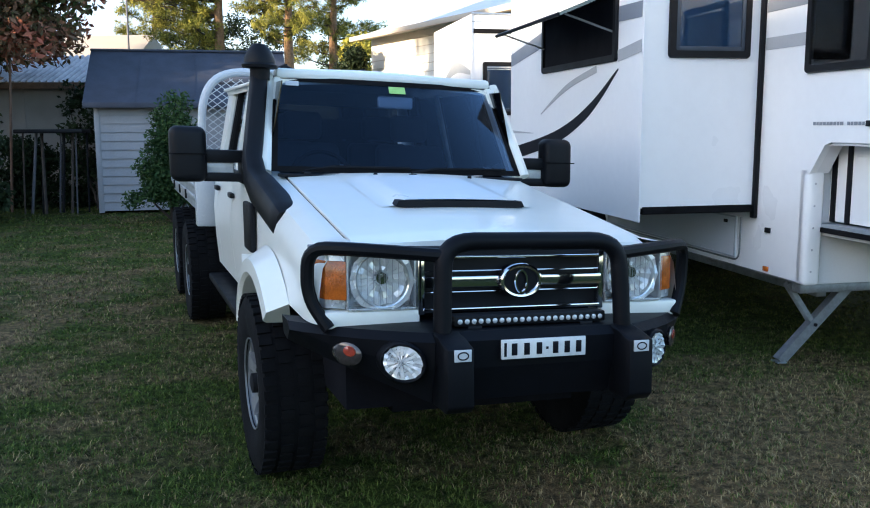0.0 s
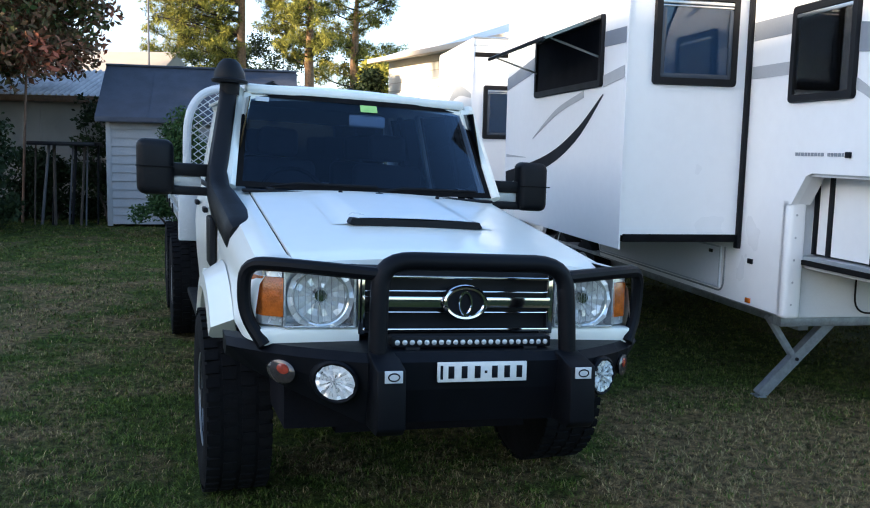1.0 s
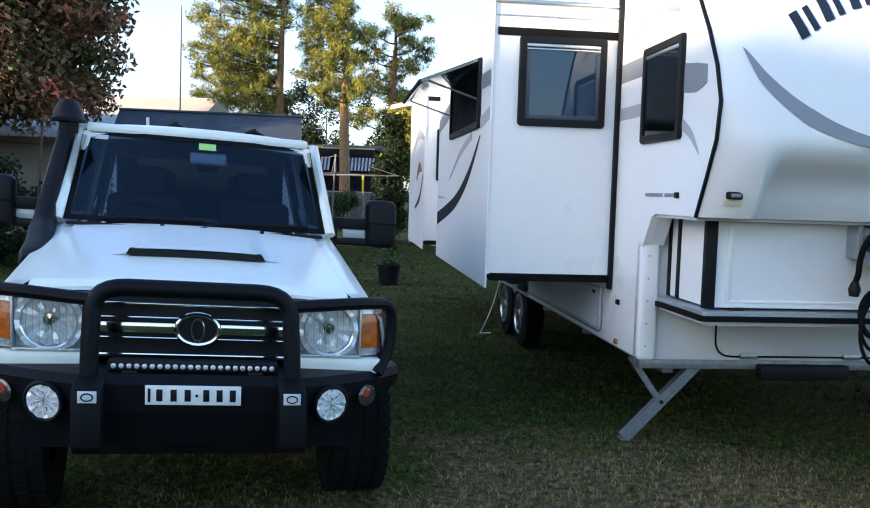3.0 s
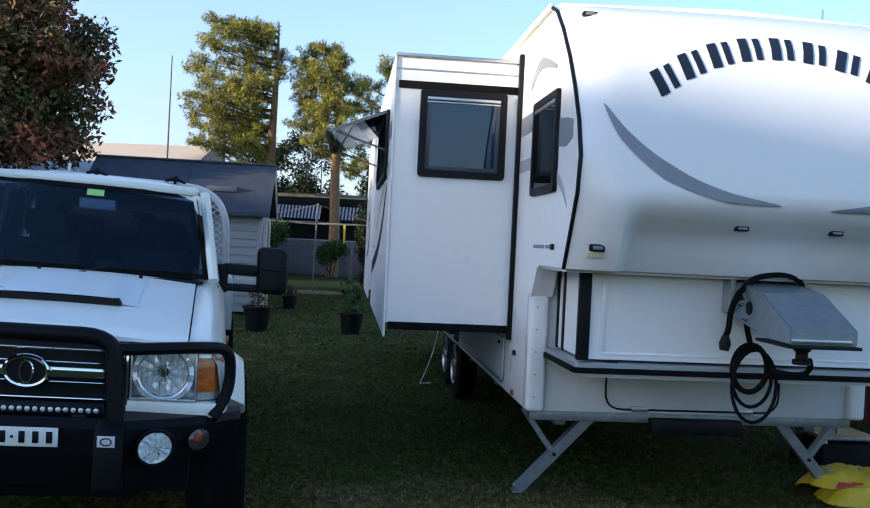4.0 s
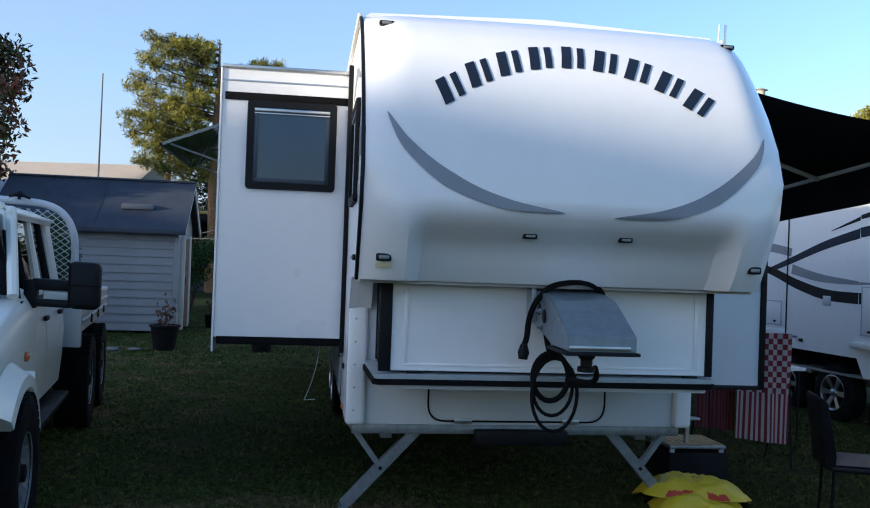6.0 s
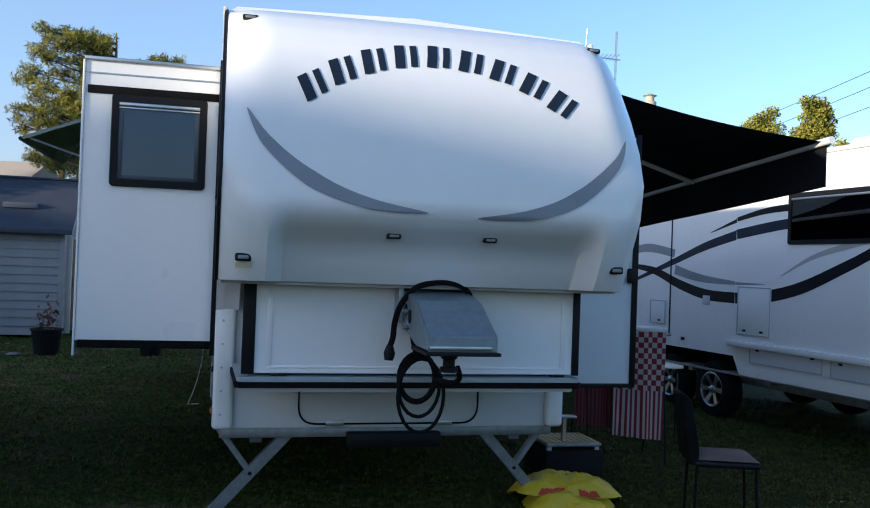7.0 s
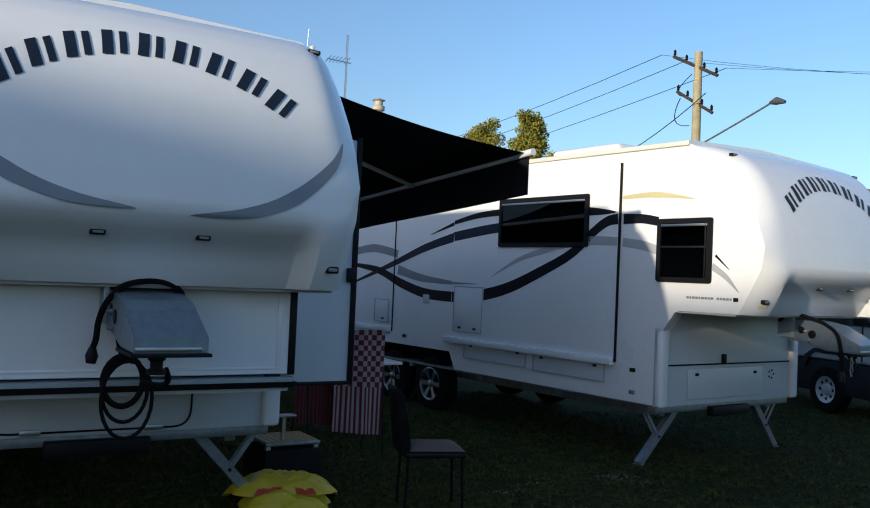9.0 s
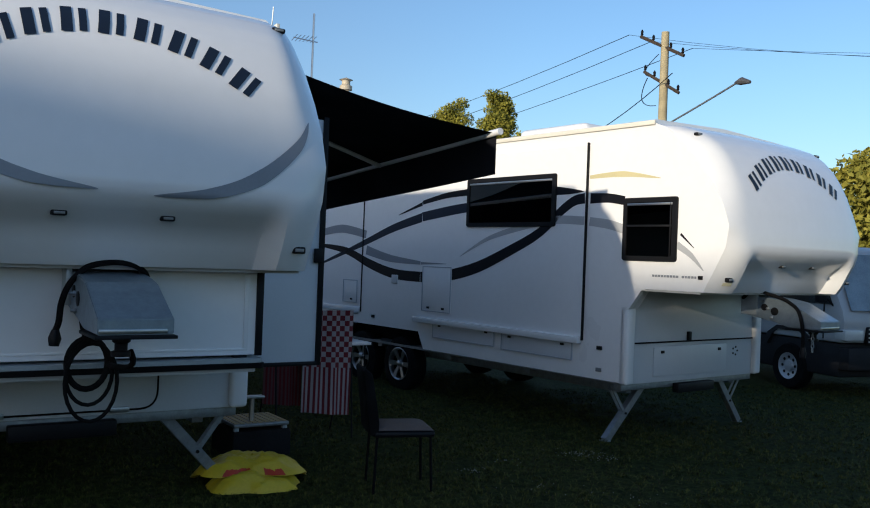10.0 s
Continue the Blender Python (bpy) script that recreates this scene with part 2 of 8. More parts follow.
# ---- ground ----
def dry_light_masks(nt):
    """How dry the turf is, in ragged patches strongest round the truck, and a wide mask for worn ground and painted-in
    shade.
    """
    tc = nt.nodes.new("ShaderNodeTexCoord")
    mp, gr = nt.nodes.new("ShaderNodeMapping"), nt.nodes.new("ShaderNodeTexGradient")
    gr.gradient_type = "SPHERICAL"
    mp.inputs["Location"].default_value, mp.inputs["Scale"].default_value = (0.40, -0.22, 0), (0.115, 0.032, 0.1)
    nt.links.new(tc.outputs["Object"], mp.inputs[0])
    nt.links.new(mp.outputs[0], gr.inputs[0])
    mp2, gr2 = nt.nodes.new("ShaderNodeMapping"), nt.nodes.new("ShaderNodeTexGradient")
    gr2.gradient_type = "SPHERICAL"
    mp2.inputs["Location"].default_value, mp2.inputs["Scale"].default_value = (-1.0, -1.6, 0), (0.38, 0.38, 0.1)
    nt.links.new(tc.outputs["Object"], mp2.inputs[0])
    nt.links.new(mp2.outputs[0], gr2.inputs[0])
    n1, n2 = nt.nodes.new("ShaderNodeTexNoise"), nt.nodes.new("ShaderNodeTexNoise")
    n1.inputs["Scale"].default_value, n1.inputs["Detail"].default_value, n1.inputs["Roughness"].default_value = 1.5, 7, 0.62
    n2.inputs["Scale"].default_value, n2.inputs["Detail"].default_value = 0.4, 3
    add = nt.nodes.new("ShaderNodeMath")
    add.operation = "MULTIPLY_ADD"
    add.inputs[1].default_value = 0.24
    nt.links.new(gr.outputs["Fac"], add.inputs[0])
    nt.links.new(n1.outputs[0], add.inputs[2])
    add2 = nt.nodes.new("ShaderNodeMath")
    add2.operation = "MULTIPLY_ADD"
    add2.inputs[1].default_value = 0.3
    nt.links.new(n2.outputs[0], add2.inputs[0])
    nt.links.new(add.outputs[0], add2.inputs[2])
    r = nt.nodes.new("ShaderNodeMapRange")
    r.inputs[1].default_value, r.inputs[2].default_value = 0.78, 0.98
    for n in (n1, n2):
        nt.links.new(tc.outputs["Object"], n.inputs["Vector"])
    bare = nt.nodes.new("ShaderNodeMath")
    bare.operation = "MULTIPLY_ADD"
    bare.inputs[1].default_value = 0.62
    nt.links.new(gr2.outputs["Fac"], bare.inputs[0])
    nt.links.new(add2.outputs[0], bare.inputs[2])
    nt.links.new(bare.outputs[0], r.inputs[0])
    # wide mask: the worn patch, plus open lawn kept brighter than the shaded parts
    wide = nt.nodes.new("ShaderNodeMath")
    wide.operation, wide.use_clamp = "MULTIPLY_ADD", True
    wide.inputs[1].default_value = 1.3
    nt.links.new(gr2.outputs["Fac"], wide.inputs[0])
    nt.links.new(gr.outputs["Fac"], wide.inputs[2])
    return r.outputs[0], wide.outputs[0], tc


def blend(nt, fac, a, b, mode="MIX"):
    mx = nt.nodes.new("ShaderNodeMix")
    mx.data_type, mx.blend_type = "RGBA", mode
    for k, v in ((0, fac), (6, a), (7, b)):
        if isinstance(v, tuple):
            mx.inputs[k].default_value = (*v, 1)
        elif isinstance(v, float):
            mx.inputs[k].default_value = v
        else:
            nt.links.new(v, mx.inputs[k])
    return mx.outputs[2]


def grass_ground():
    m = bpy.data.materials.new("lawn_soil_and_grass")
    m.use_nodes = True
    nt = m.node_tree
    b = nt.nodes["Principled BSDF"]
    b.inputs["Roughness"].default_value = 0.95
    b.inputs["Specular IOR Level"].default_value = 0.1
    dry, worn_lit, tc = dry_light_masks(nt)
    ns = []
    for s, d in ((19.0, 7), (85.0, 5)):
        n = nt.nodes.new("ShaderNodeTexNoise")
        n.inputs["Scale"].default_value, n.inputs["Detail"].default_value = s, d
        nt.links.new(tc.outputs["Object"], n.inputs["Vector"])
        ns.append(n)
    # turf darkened by region: shade round the caravans is put into the colour
    lush = blend(nt, worn_lit, (0.028, 0.040, 0.010), (0.049, 0.074, 0.0115))
    soil = blend(nt, worn_lit, (0.02, 0.018, 0.012), (0.18, 0.13, 0.068))
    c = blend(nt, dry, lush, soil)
    r2 = nt.nodes.new("ShaderNodeValToRGB")
    r2.color_ramp.elements[0].position, r2.color_ramp.elements[1].position = 0.32, 0.68
    r2.color_ramp.elements[0].color, r2.color_ramp.elements[1].color = (0.4, 0.4, 0.4, 1), (1.35, 1.35, 1.3, 1)
    nt.links.new(ns[1].outputs[0], r2.inputs[0])
    r3 = nt.nodes.new("ShaderNodeValToRGB")
    r3.color_ramp.elements[0].position, r3.color_ramp.elements[1].position = 0.35, 0.65
    r3.color_ramp.elements[0].color, r3.color_ramp.elements[1].color = (0.3, 0.32, 0.3, 1), (1.6, 1.5, 1.4, 1)
    nt.links.new(ns[0].outputs[0], r3.inputs[0])
    c = blend(nt, 0.8, blend(nt, 0.8, c, r2.outputs[0], "MULTIPLY"), r3.outputs[0], "MULTIPLY")
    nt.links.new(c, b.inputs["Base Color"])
    bp = nt.nodes.new("ShaderNodeBump")
    bp.inputs["Strength"].default_value, bp.inputs["Distance"].default_value = 0.9, 0.03
    nt.links.new(ns[1].outputs[0], bp.inputs["Height"])
    nt.links.new(bp.outputs[0], b.inputs["Normal"])
    return m


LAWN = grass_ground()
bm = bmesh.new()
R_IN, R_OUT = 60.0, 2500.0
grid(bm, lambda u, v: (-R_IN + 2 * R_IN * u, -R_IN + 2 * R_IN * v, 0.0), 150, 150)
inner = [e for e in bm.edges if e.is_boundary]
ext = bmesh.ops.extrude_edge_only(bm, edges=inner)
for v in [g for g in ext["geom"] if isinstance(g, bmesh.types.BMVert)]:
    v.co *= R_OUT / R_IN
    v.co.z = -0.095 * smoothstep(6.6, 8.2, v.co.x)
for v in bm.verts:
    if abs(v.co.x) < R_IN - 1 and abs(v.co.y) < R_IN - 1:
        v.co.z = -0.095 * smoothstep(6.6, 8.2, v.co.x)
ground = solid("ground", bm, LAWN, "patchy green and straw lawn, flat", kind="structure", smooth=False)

# ---- unseen blocks behind the camera, added to shade the lawn and caravans ----
SUN_BLOCK = surf("sun_block_render", (0.42, 0.4, 0.36), 0.8, var=0.1)
bm = bmesh.new()
box(bm, (-13, -1.5, 0), (25, 1.5, 7.75))
prism(bm, [(-2.0, 7.7), (2.0, 7.7), (0, 8.05)], "x", -13.5, 25.5)
box(bm, (29.5, -1.5, 0), (37, 1.5, 11.6))
prism(bm, [(-2.0, 11.5), (2.0, 11.5), (0, 12.0)], "x", 29.0, 37.5)
d = Vector((SUN_FROM.x, SUN_FROM.y, 0)).normalized()
solid("sun_block_west", bm, SUN_BLOCK, "plain unseen blocks added to shade the lawn and garden", kind="structure", m=Matrix.Translation(Vector((3.0, 4.6, 0)) + d * 30) @ Matrix.Rotation(math.atan2(d.y, d.x) - math.pi / 2, 4, "Z"), smooth=False)
# unseen block added to dim low sky light on the caravan fronts
bm = bmesh.new()
box(bm, (3.0, -8.0, -0.1), (24.0, -7.0, 1.6))
solid("sky_block_south", bm, surf("sky_block_dark_green", (0.035, 0.045, 0.025), 0.9, var=0.3, scale=3, bump=0.8, bscale=12), "unseen dark block added to cut low sky light", kind="structure", smooth=False)

# ---- caravans ----
# Across u from 3.67 (one side) to 6.06, along b from the nose at about 4.0 to the rear, up z.
U0, U1, BR, ROOF = 3.67, 6.06, 13.6, 3.225
UC = (U0 + U1) / 2
BASE = Vector((UC, 7.5, 0.0))
NOSE = [(1.58, 4.19), (1.66, 4.13), (1.78, 4.07), (1.9, 4.015), (1.97, 4.0), (2.15, 4.015), (2.4, 4.06), (2.6, 4.12), (2.75, 4.19), (2.88, 4.27), (3.0, 4.375), (3.1, 4.51), (3.175, 4.70), (3.225, 5.1)]
SEAM = [(1.58, 4.36), (1.8, 4.24), (2.0, 4.14), (2.2, 4.11), (2.4, 4.18), (2.6, 4.30), (2.8, 4.45), (3.0, 4.64), (3.15, 4.82), (3.225, 5.0)]


def nose_b(u, z):
    """How far along the nose's skin stands at that place across and up."""
    t = abs(u - UC) / (U1 - U0) * 2
    b = lerp_table(NOSE, z)
    edge = lerp_table(SEAM, z) - b - 0.06
    b += 0.06 * t * t + edge * max(0.0, (t - 0.78) / 0.22) ** 2.4
    low = smoothstep(1.99, 1.74, z)
    b += 0.15 * low * smoothstep(0.79, 0.70, t)
    return b


def nose_point(u, z, off=0.0):
    return Vector((u, nose_b(u, z) - off, z))


def vpart(name, bm, material, parent, label="", smooth=True):
    """A part of a caravan, given in the caravan's u, b, z; hangs it under the caravan or under one of its parts."""
    bmesh.ops.translate(bm, verts=bm.verts, vec=-BASE)
    return part(name, bm, material, parent, label, smooth=smooth)


def side_window(parent, u, b0, b1, z0, z1, out=-1, open_deg=0.0, blind=True, glazed=True, label="black-framed window"):
    """A framed window on a side wall at u that faces out along -u."""
    w = 0.05
    bm = bmesh.new()
    ring_frame(bm, lambda a, z, d: (u - d, a, z), b0, b1, z0, z1, w, 0.028, -0.01)
    fr = vpart("window", bm, BLACK, parent, label)
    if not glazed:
        # dark sheet on the wall stands in for the unlit room
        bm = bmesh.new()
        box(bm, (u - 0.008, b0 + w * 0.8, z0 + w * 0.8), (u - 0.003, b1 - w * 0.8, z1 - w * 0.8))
        vpart("opening", bm, DARK_INSIDE, fr, "dark sheet in place of the unlit opening")
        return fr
    bm = bmesh.new()
    box(bm, (u - 0.018, b0 + w * 0.9, z0 + w * 0.9), (u - 0.013, b1 - w * 0.9, z1 - w * 0.9))
    pn = vpart("pane", bm, GLASS_VAN if blind else GLASS_DARK, fr, "tinted acrylic pane")
    # where there is no blind, a near-black sheet stands for the room's darkness
    bm = bmesh.new()
    box(bm, (u - 0.007, b0 + w * 0.9, z0 + w * 0.9), (u - 0.003, b1 - w * 0.9, z1 - w * 0.9))
    vpart("blind", bm, BLIND if blind else DARK_INSIDE, fr)
    bm = bmesh.new()
    box(bm, (u - 0.026, b0 + w, z1 - w - 0.03), (u - 0.0185, b1 - w, z1 - w - 0.006), 0.003)
    vpart("rail", bm, ALLOY, fr, "pale aluminium blind rail")
    return fr


def end_window(parent, b, u0, u1, z0, z1, label="black-framed window"):
    """A framed window on a wall that faces the nose's way."""
    w = 0.05
    bm = bmesh.new()
    ring_frame(bm, lambda a, z, d: (a, b - d, z), u0, u1, z0, z1, w, 0.028, -0.01)
    fr = vpart("window", bm, BLACK, parent, label)
    bm = bmesh.new()
    box(bm, (u0 + w * 0.9, b - 0.018, z0 + w * 0.9), (u1 - w * 0.9, b - 0.013, z1 - w * 0.9))
    vpart("pane", bm, GLASS_VAN, fr, "tinted acrylic pane")
    bm = bmesh.new()
    box(bm, (u0 + w * 0.9, b - 0.007, z0 + w * 0.9), (u1 - w * 0.9, b - 0.003, z1 - w * 0.9))
    vpart("blind", bm, BLIND, fr)
    bm = bmesh.new()
    box(bm, (u0 + w, b - 0.027, z1 - w - 0.03), (u1 - w, b - 0.0185, z1 - w - 0.008), 0.003)
    box(bm, (u0 + w, b - 0.025, z1 - w - 0.05), (u1 - w, b - 0.0185, z1 - w - 0.038), 0.003)
    vpart("rail", bm, ALLOY, fr, "pale aluminium blind rail")
    bm = bmesh.new()
    for lo, hi in (((u0 + w, z0 + w), (u0 + w + 0.03, z1 - w - 0.06)), ((u1 - w - 0.03, z0 + w), (u1 - w, z1 - w - 0.06)), ((u0 + w, z0 + w), (u1 - w, z0 + w + 0.03))):
        box(bm, (lo[0], b - 0.024, lo[1]), (hi[0], b - 0.0185, hi[1]), 0.002)
    vpart("sash", bm, SASH, fr, "dark slate sash")
    return fr


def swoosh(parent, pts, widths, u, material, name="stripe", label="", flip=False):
    """A tapering stripe on a side wall: (b, z) along its middle, and its widths."""
    bm = bmesh.new()
    n = 24
    line = []
    P = [Vector((b, z, 0)) for b, z in pts]
    k = len(P) - 1
    for i in range(n + 1):
        t = i / n * k
        j = min(int(t), k - 1)
        f = t - j
        p0, p1, p2, p3 = P[max(j - 1, 0)], P[j], P[j + 1], P[min(j + 2, k)]
        p = 0.5 * ((2 * p1) + (p2 - p0) * f + (2 * p0 - 5 * p1 + 4 * p2 - p3) * f * f + (3 * p1 - p0 - 3 * p2 + p3) * f ** 3)
        w = widths[j] + (widths[j + 1] - widths[j]) * f
        line.append((p, w))
    rows = []
    for i, (p, w) in enumerate(line):
        d = (line[min(i + 1, n)][0] - line[max(i - 1, 0)][0]).normalized()
        nn = Vector((-d.y, d.x, 0)) * w * 0.5
        rows.append((bm.verts.new((u, p.x + nn.x, p.y + nn.y)), bm.verts.new((u, p.x - nn.x, p.y - nn.y))))
    for a, b in zip(rows, rows[1:]):
        bm.faces.new((a[0], a[1], b[1], b[0]))
    bmesh.ops.remove_doubles(bm, verts=bm.verts, dist=0.0005)
    ex = bmesh.ops.extrude_face_region(bm, geom=bm.faces[:])
    bmesh.ops.translate(bm, verts=[g for g in ex["geom"] if isinstance(g, bmesh.types.BMVert)], vec=(-0.003, 0, 0))
    return vpart(name, bm, material, parent, label, smooth=False)


def nose_stripe(parent, pts, widths, material, name="stripe"):
    """A tapering stripe laid on the nose: (u, z) along its middle."""
    bm = bmesh.new()
    n, k = 28, len(pts) - 1
    P = [Vector((a, b, 0)) for a, b in pts]
    line = []
    for i in range(n + 1):
        t = i / n * k
        j = min(int(t), k - 1)
        f = t - j
        p0, p1, p2, p3 = P[max(j - 1, 0)], P[j], P[j + 1], P[min(j + 2, k)]
        p = 0.5 * ((2 * p1) + (p2 - p0) * f + (2 * p0 - 5 * p1 + 4 * p2 - p3) * f * f + (3 * p1 - p0 - 3 * p2 + p3) * f ** 3)
        line.append((p, widths[j] + (widths[j + 1] - widths[j]) * f))
    rows = []
    for i, (p, w) in enumerate(line):
        d = (line[min(i + 1, n)][0] - line[max(i - 1, 0)][0]).normalized()
        nn = Vector((-d.y, d.x, 0)) * w * 0.5
        rows.append([bm.verts.new(nose_point(p.x + nn.x * s, p.y + nn.y * s, 0.006)) for s in (1, 0.5, 0, -0.5, -1)])
    for a, b in zip(rows, rows[1:]):
        for q in range(4):
            bm.faces.new((a[q], a[q + 1], b[q + 1], b[q]))
    return vpart(name, bm, material, parent)


def nose_patch(parent, u0, z0, corners, material, name, up=0.006):
    """A flat shape laid on the nose: corners (du, dz) round (u0, z0), finely cut so that it follows the skin."""
    bm = bmesh.new()
    vs = [bm.verts.new((u0 + a, 0, z0 + c)) for a, c in corners]
    bm.faces.new(vs)
    for _ in range(2):
        bmesh.ops.subdivide_edges(bm, edges=bm.edges[:], cuts=1, use_grid_fill=True)
    bmesh.ops.triangulate(bm, faces=bm.faces[:])
    for v in bm.verts:
        v.co = nose_point(v.co.x, v.co.z, up)
    return vpart(name, bm, material, parent)


def caravan_shell(root, arch, seams):
    """Walls, roof, nose, lower front and chassis that both caravans share."""
    # side walls and rear
    for u, s in ((U0, 1), (U1, -1)):
        bm = bmesh.new()
        pts = [(p, z) for z, p in SEAM] + [(BR, ROOF), (BR, 0.62), (arch[1] + 0.12, 0.62), (arch[1], 0.84), (arch[0], 0.84), (arch[0] - 0.12, 0.62), (5.25, 0.62), (5.25, 1.36), (5.2, 1.37), (5.06, 1.56), (5.0, 1.58)]
        prism(bm, pts, "x", u, u + 0.05 * s)
        vpart("side_wall", bm, WHITE_PANEL, root, smooth=False)
        if u in seams:
            bm = bmesh.new()
            tube(bm, [(u - 0.004 * s, p, z) for z, p in SEAM], 0.012, 6)
            vpart("trim", bm, BLACK, root, "black seam trim")
        bm = bmesh.new()
        prism(bm, [(arch[0] - 0.1, 0.6), (arch[0], 0.86), (arch[1], 0.86), (arch[1] + 0.1, 0.6)], "x", u + 0.3 * s, u + 0.32 * s)
        box(bm, (min(u + 0.02 * s, u + 0.3 * s), arch[0] - 0.08, 0.845), (max(u + 0.02 * s, u + 0.3 * s), arch[1] + 0.08, 0.86))
        vpart("wheel_arch", bm, DARK_INSIDE, root, smooth=False)
    bm = bmesh.new()
    box(bm, (U0, BR - 0.05, 0.62), (U1, BR, ROOF), 0.01)
    vpart("rear_wall", bm, WHITE_PANEL, root)
    bm = bmesh.new()
    prof = [(U0, ROOF - 0.01), (U0 + 0.06, ROOF + 0.03), (UC, ROOF + 0.07), (U1 - 0.06, ROOF + 0.03), (U1, ROOF - 0.01)]
    prism(bm, prof, "y", 5.0, BR)
    vpart("roof", bm, WHITE, root, smooth=False)
    bm = bmesh.new()
    for u in (U0 - 0.012, U1 + 0.012):
        box(bm, (u - 0.012, 4.95, ROOF - 0.035), (u + 0.012, BR, ROOF + 0.01), 0.004)
    vpart("gutter_rail", bm, CREAM_RAIL, root, "cream painted roof rail")
    # nose skin
    bm = bmesh.new()
    zs = [1.58 + (ROOF - 1.58) * (1 - (1 - k / 40) ** 1.5) for k in range(41)]
    us = [UC + (U1 - U0) / 2 * (1 - (1 - abs(t)) ** 1.6) * (1 if t > 0 else -1) for t in (k / 24 - 1 for k in range(49))]
    rows = [[bm.verts.new(nose_point(u, z)) for u in us] for z in zs]
    for a, b in zip(rows, rows[1:]):
        for i in range(len(us) - 1):
            bm.faces.new((a[i], a[i + 1], b[i + 1], b[i]))
    for end, u in ((0, U0), (len(us) - 1, U1)):
        back = [bm.verts.new((u, lerp_table(SEAM, z), z)) for z in zs]
        for i in range(len(zs) - 1):
            bm.faces.new((rows[i][end], rows[i + 1][end], back[i + 1], back[i]))
    top = [bm.verts.new((u, 5.3, ROOF + 0.02)) for u in us]
    for i in range(len(us) - 1):
        bm.faces.new((rows[-1][i], rows[-1][i + 1], top[i + 1], top[i]))
    vpart("nose", bm, WHITE, root, "moulded white fibreglass nose cap")
    bm = bmesh.new()
    box(bm, (U0 + 0.02, 4.4, 1.56), (U1 - 0.02, 5.4, 1.6))
    vpart("nose_floor", bm, GREY_PANEL, root)
    # lower front with posts
    bm = bmesh.new()
    box(bm, (U0 + 0.06, 5.25, 0.6), (U1 - 0.06, 5.3, 1.58), 0.01)
    vpart("front_wall", bm, GREY_PANEL, root, "pale grey lower front panel")
    for u in (U0, U1 - 0.13):
        bm = bmesh.new()
        box(bm, (u, 5.2, 0.6), (u + 0.13, 5.32, 1.42), 0.03, 3)
        vpart("corner_post", bm, WHITE, root)
    for u in (U0 + 0.004, U1 - 0.144):
        bm = bmesh.new()
        prism(bm, [(5.203, 1.37), (5.3, 1.36), (5.3, 1.57), (5.063, 1.57)], "x", u, u + 0.14)
        vpart("corner_moulding", bm, WHITE, root, smooth=False)
    bm = bmesh.new()
    box(bm, (U0 + 0.05, 5.3, 0.53), (U1 - 0.05, 5.4, 0.6), 0.006)
    for u in (U0 + 0.25, U1 - 0.33):
        box(bm, (u, 5.4, 0.48), (u + 0.08, BR - 0.1, 0.6), 0.006)
    for b in (6.6, 8.0, 9.5, 11.0, 12.5):
        box(bm, (U0 + 0.05, b, 0.55), (U1 - 0.05, b + 0.08, 0.6))
    box(bm, (U0 + 0.02, 5.3, 0.6), (U1 - 0.02, BR - 0.02, 0.63))
    vpart("chassis", bm, GALV, root, "galvanised steel chassis rails")
    bm = bmesh.new()
    box(bm, (UC - 0.32, 5.22, 0.47), (UC + 0.32, 5.3, 0.57), 0.01)
    vpart("step_box", bm, BLACK, root)


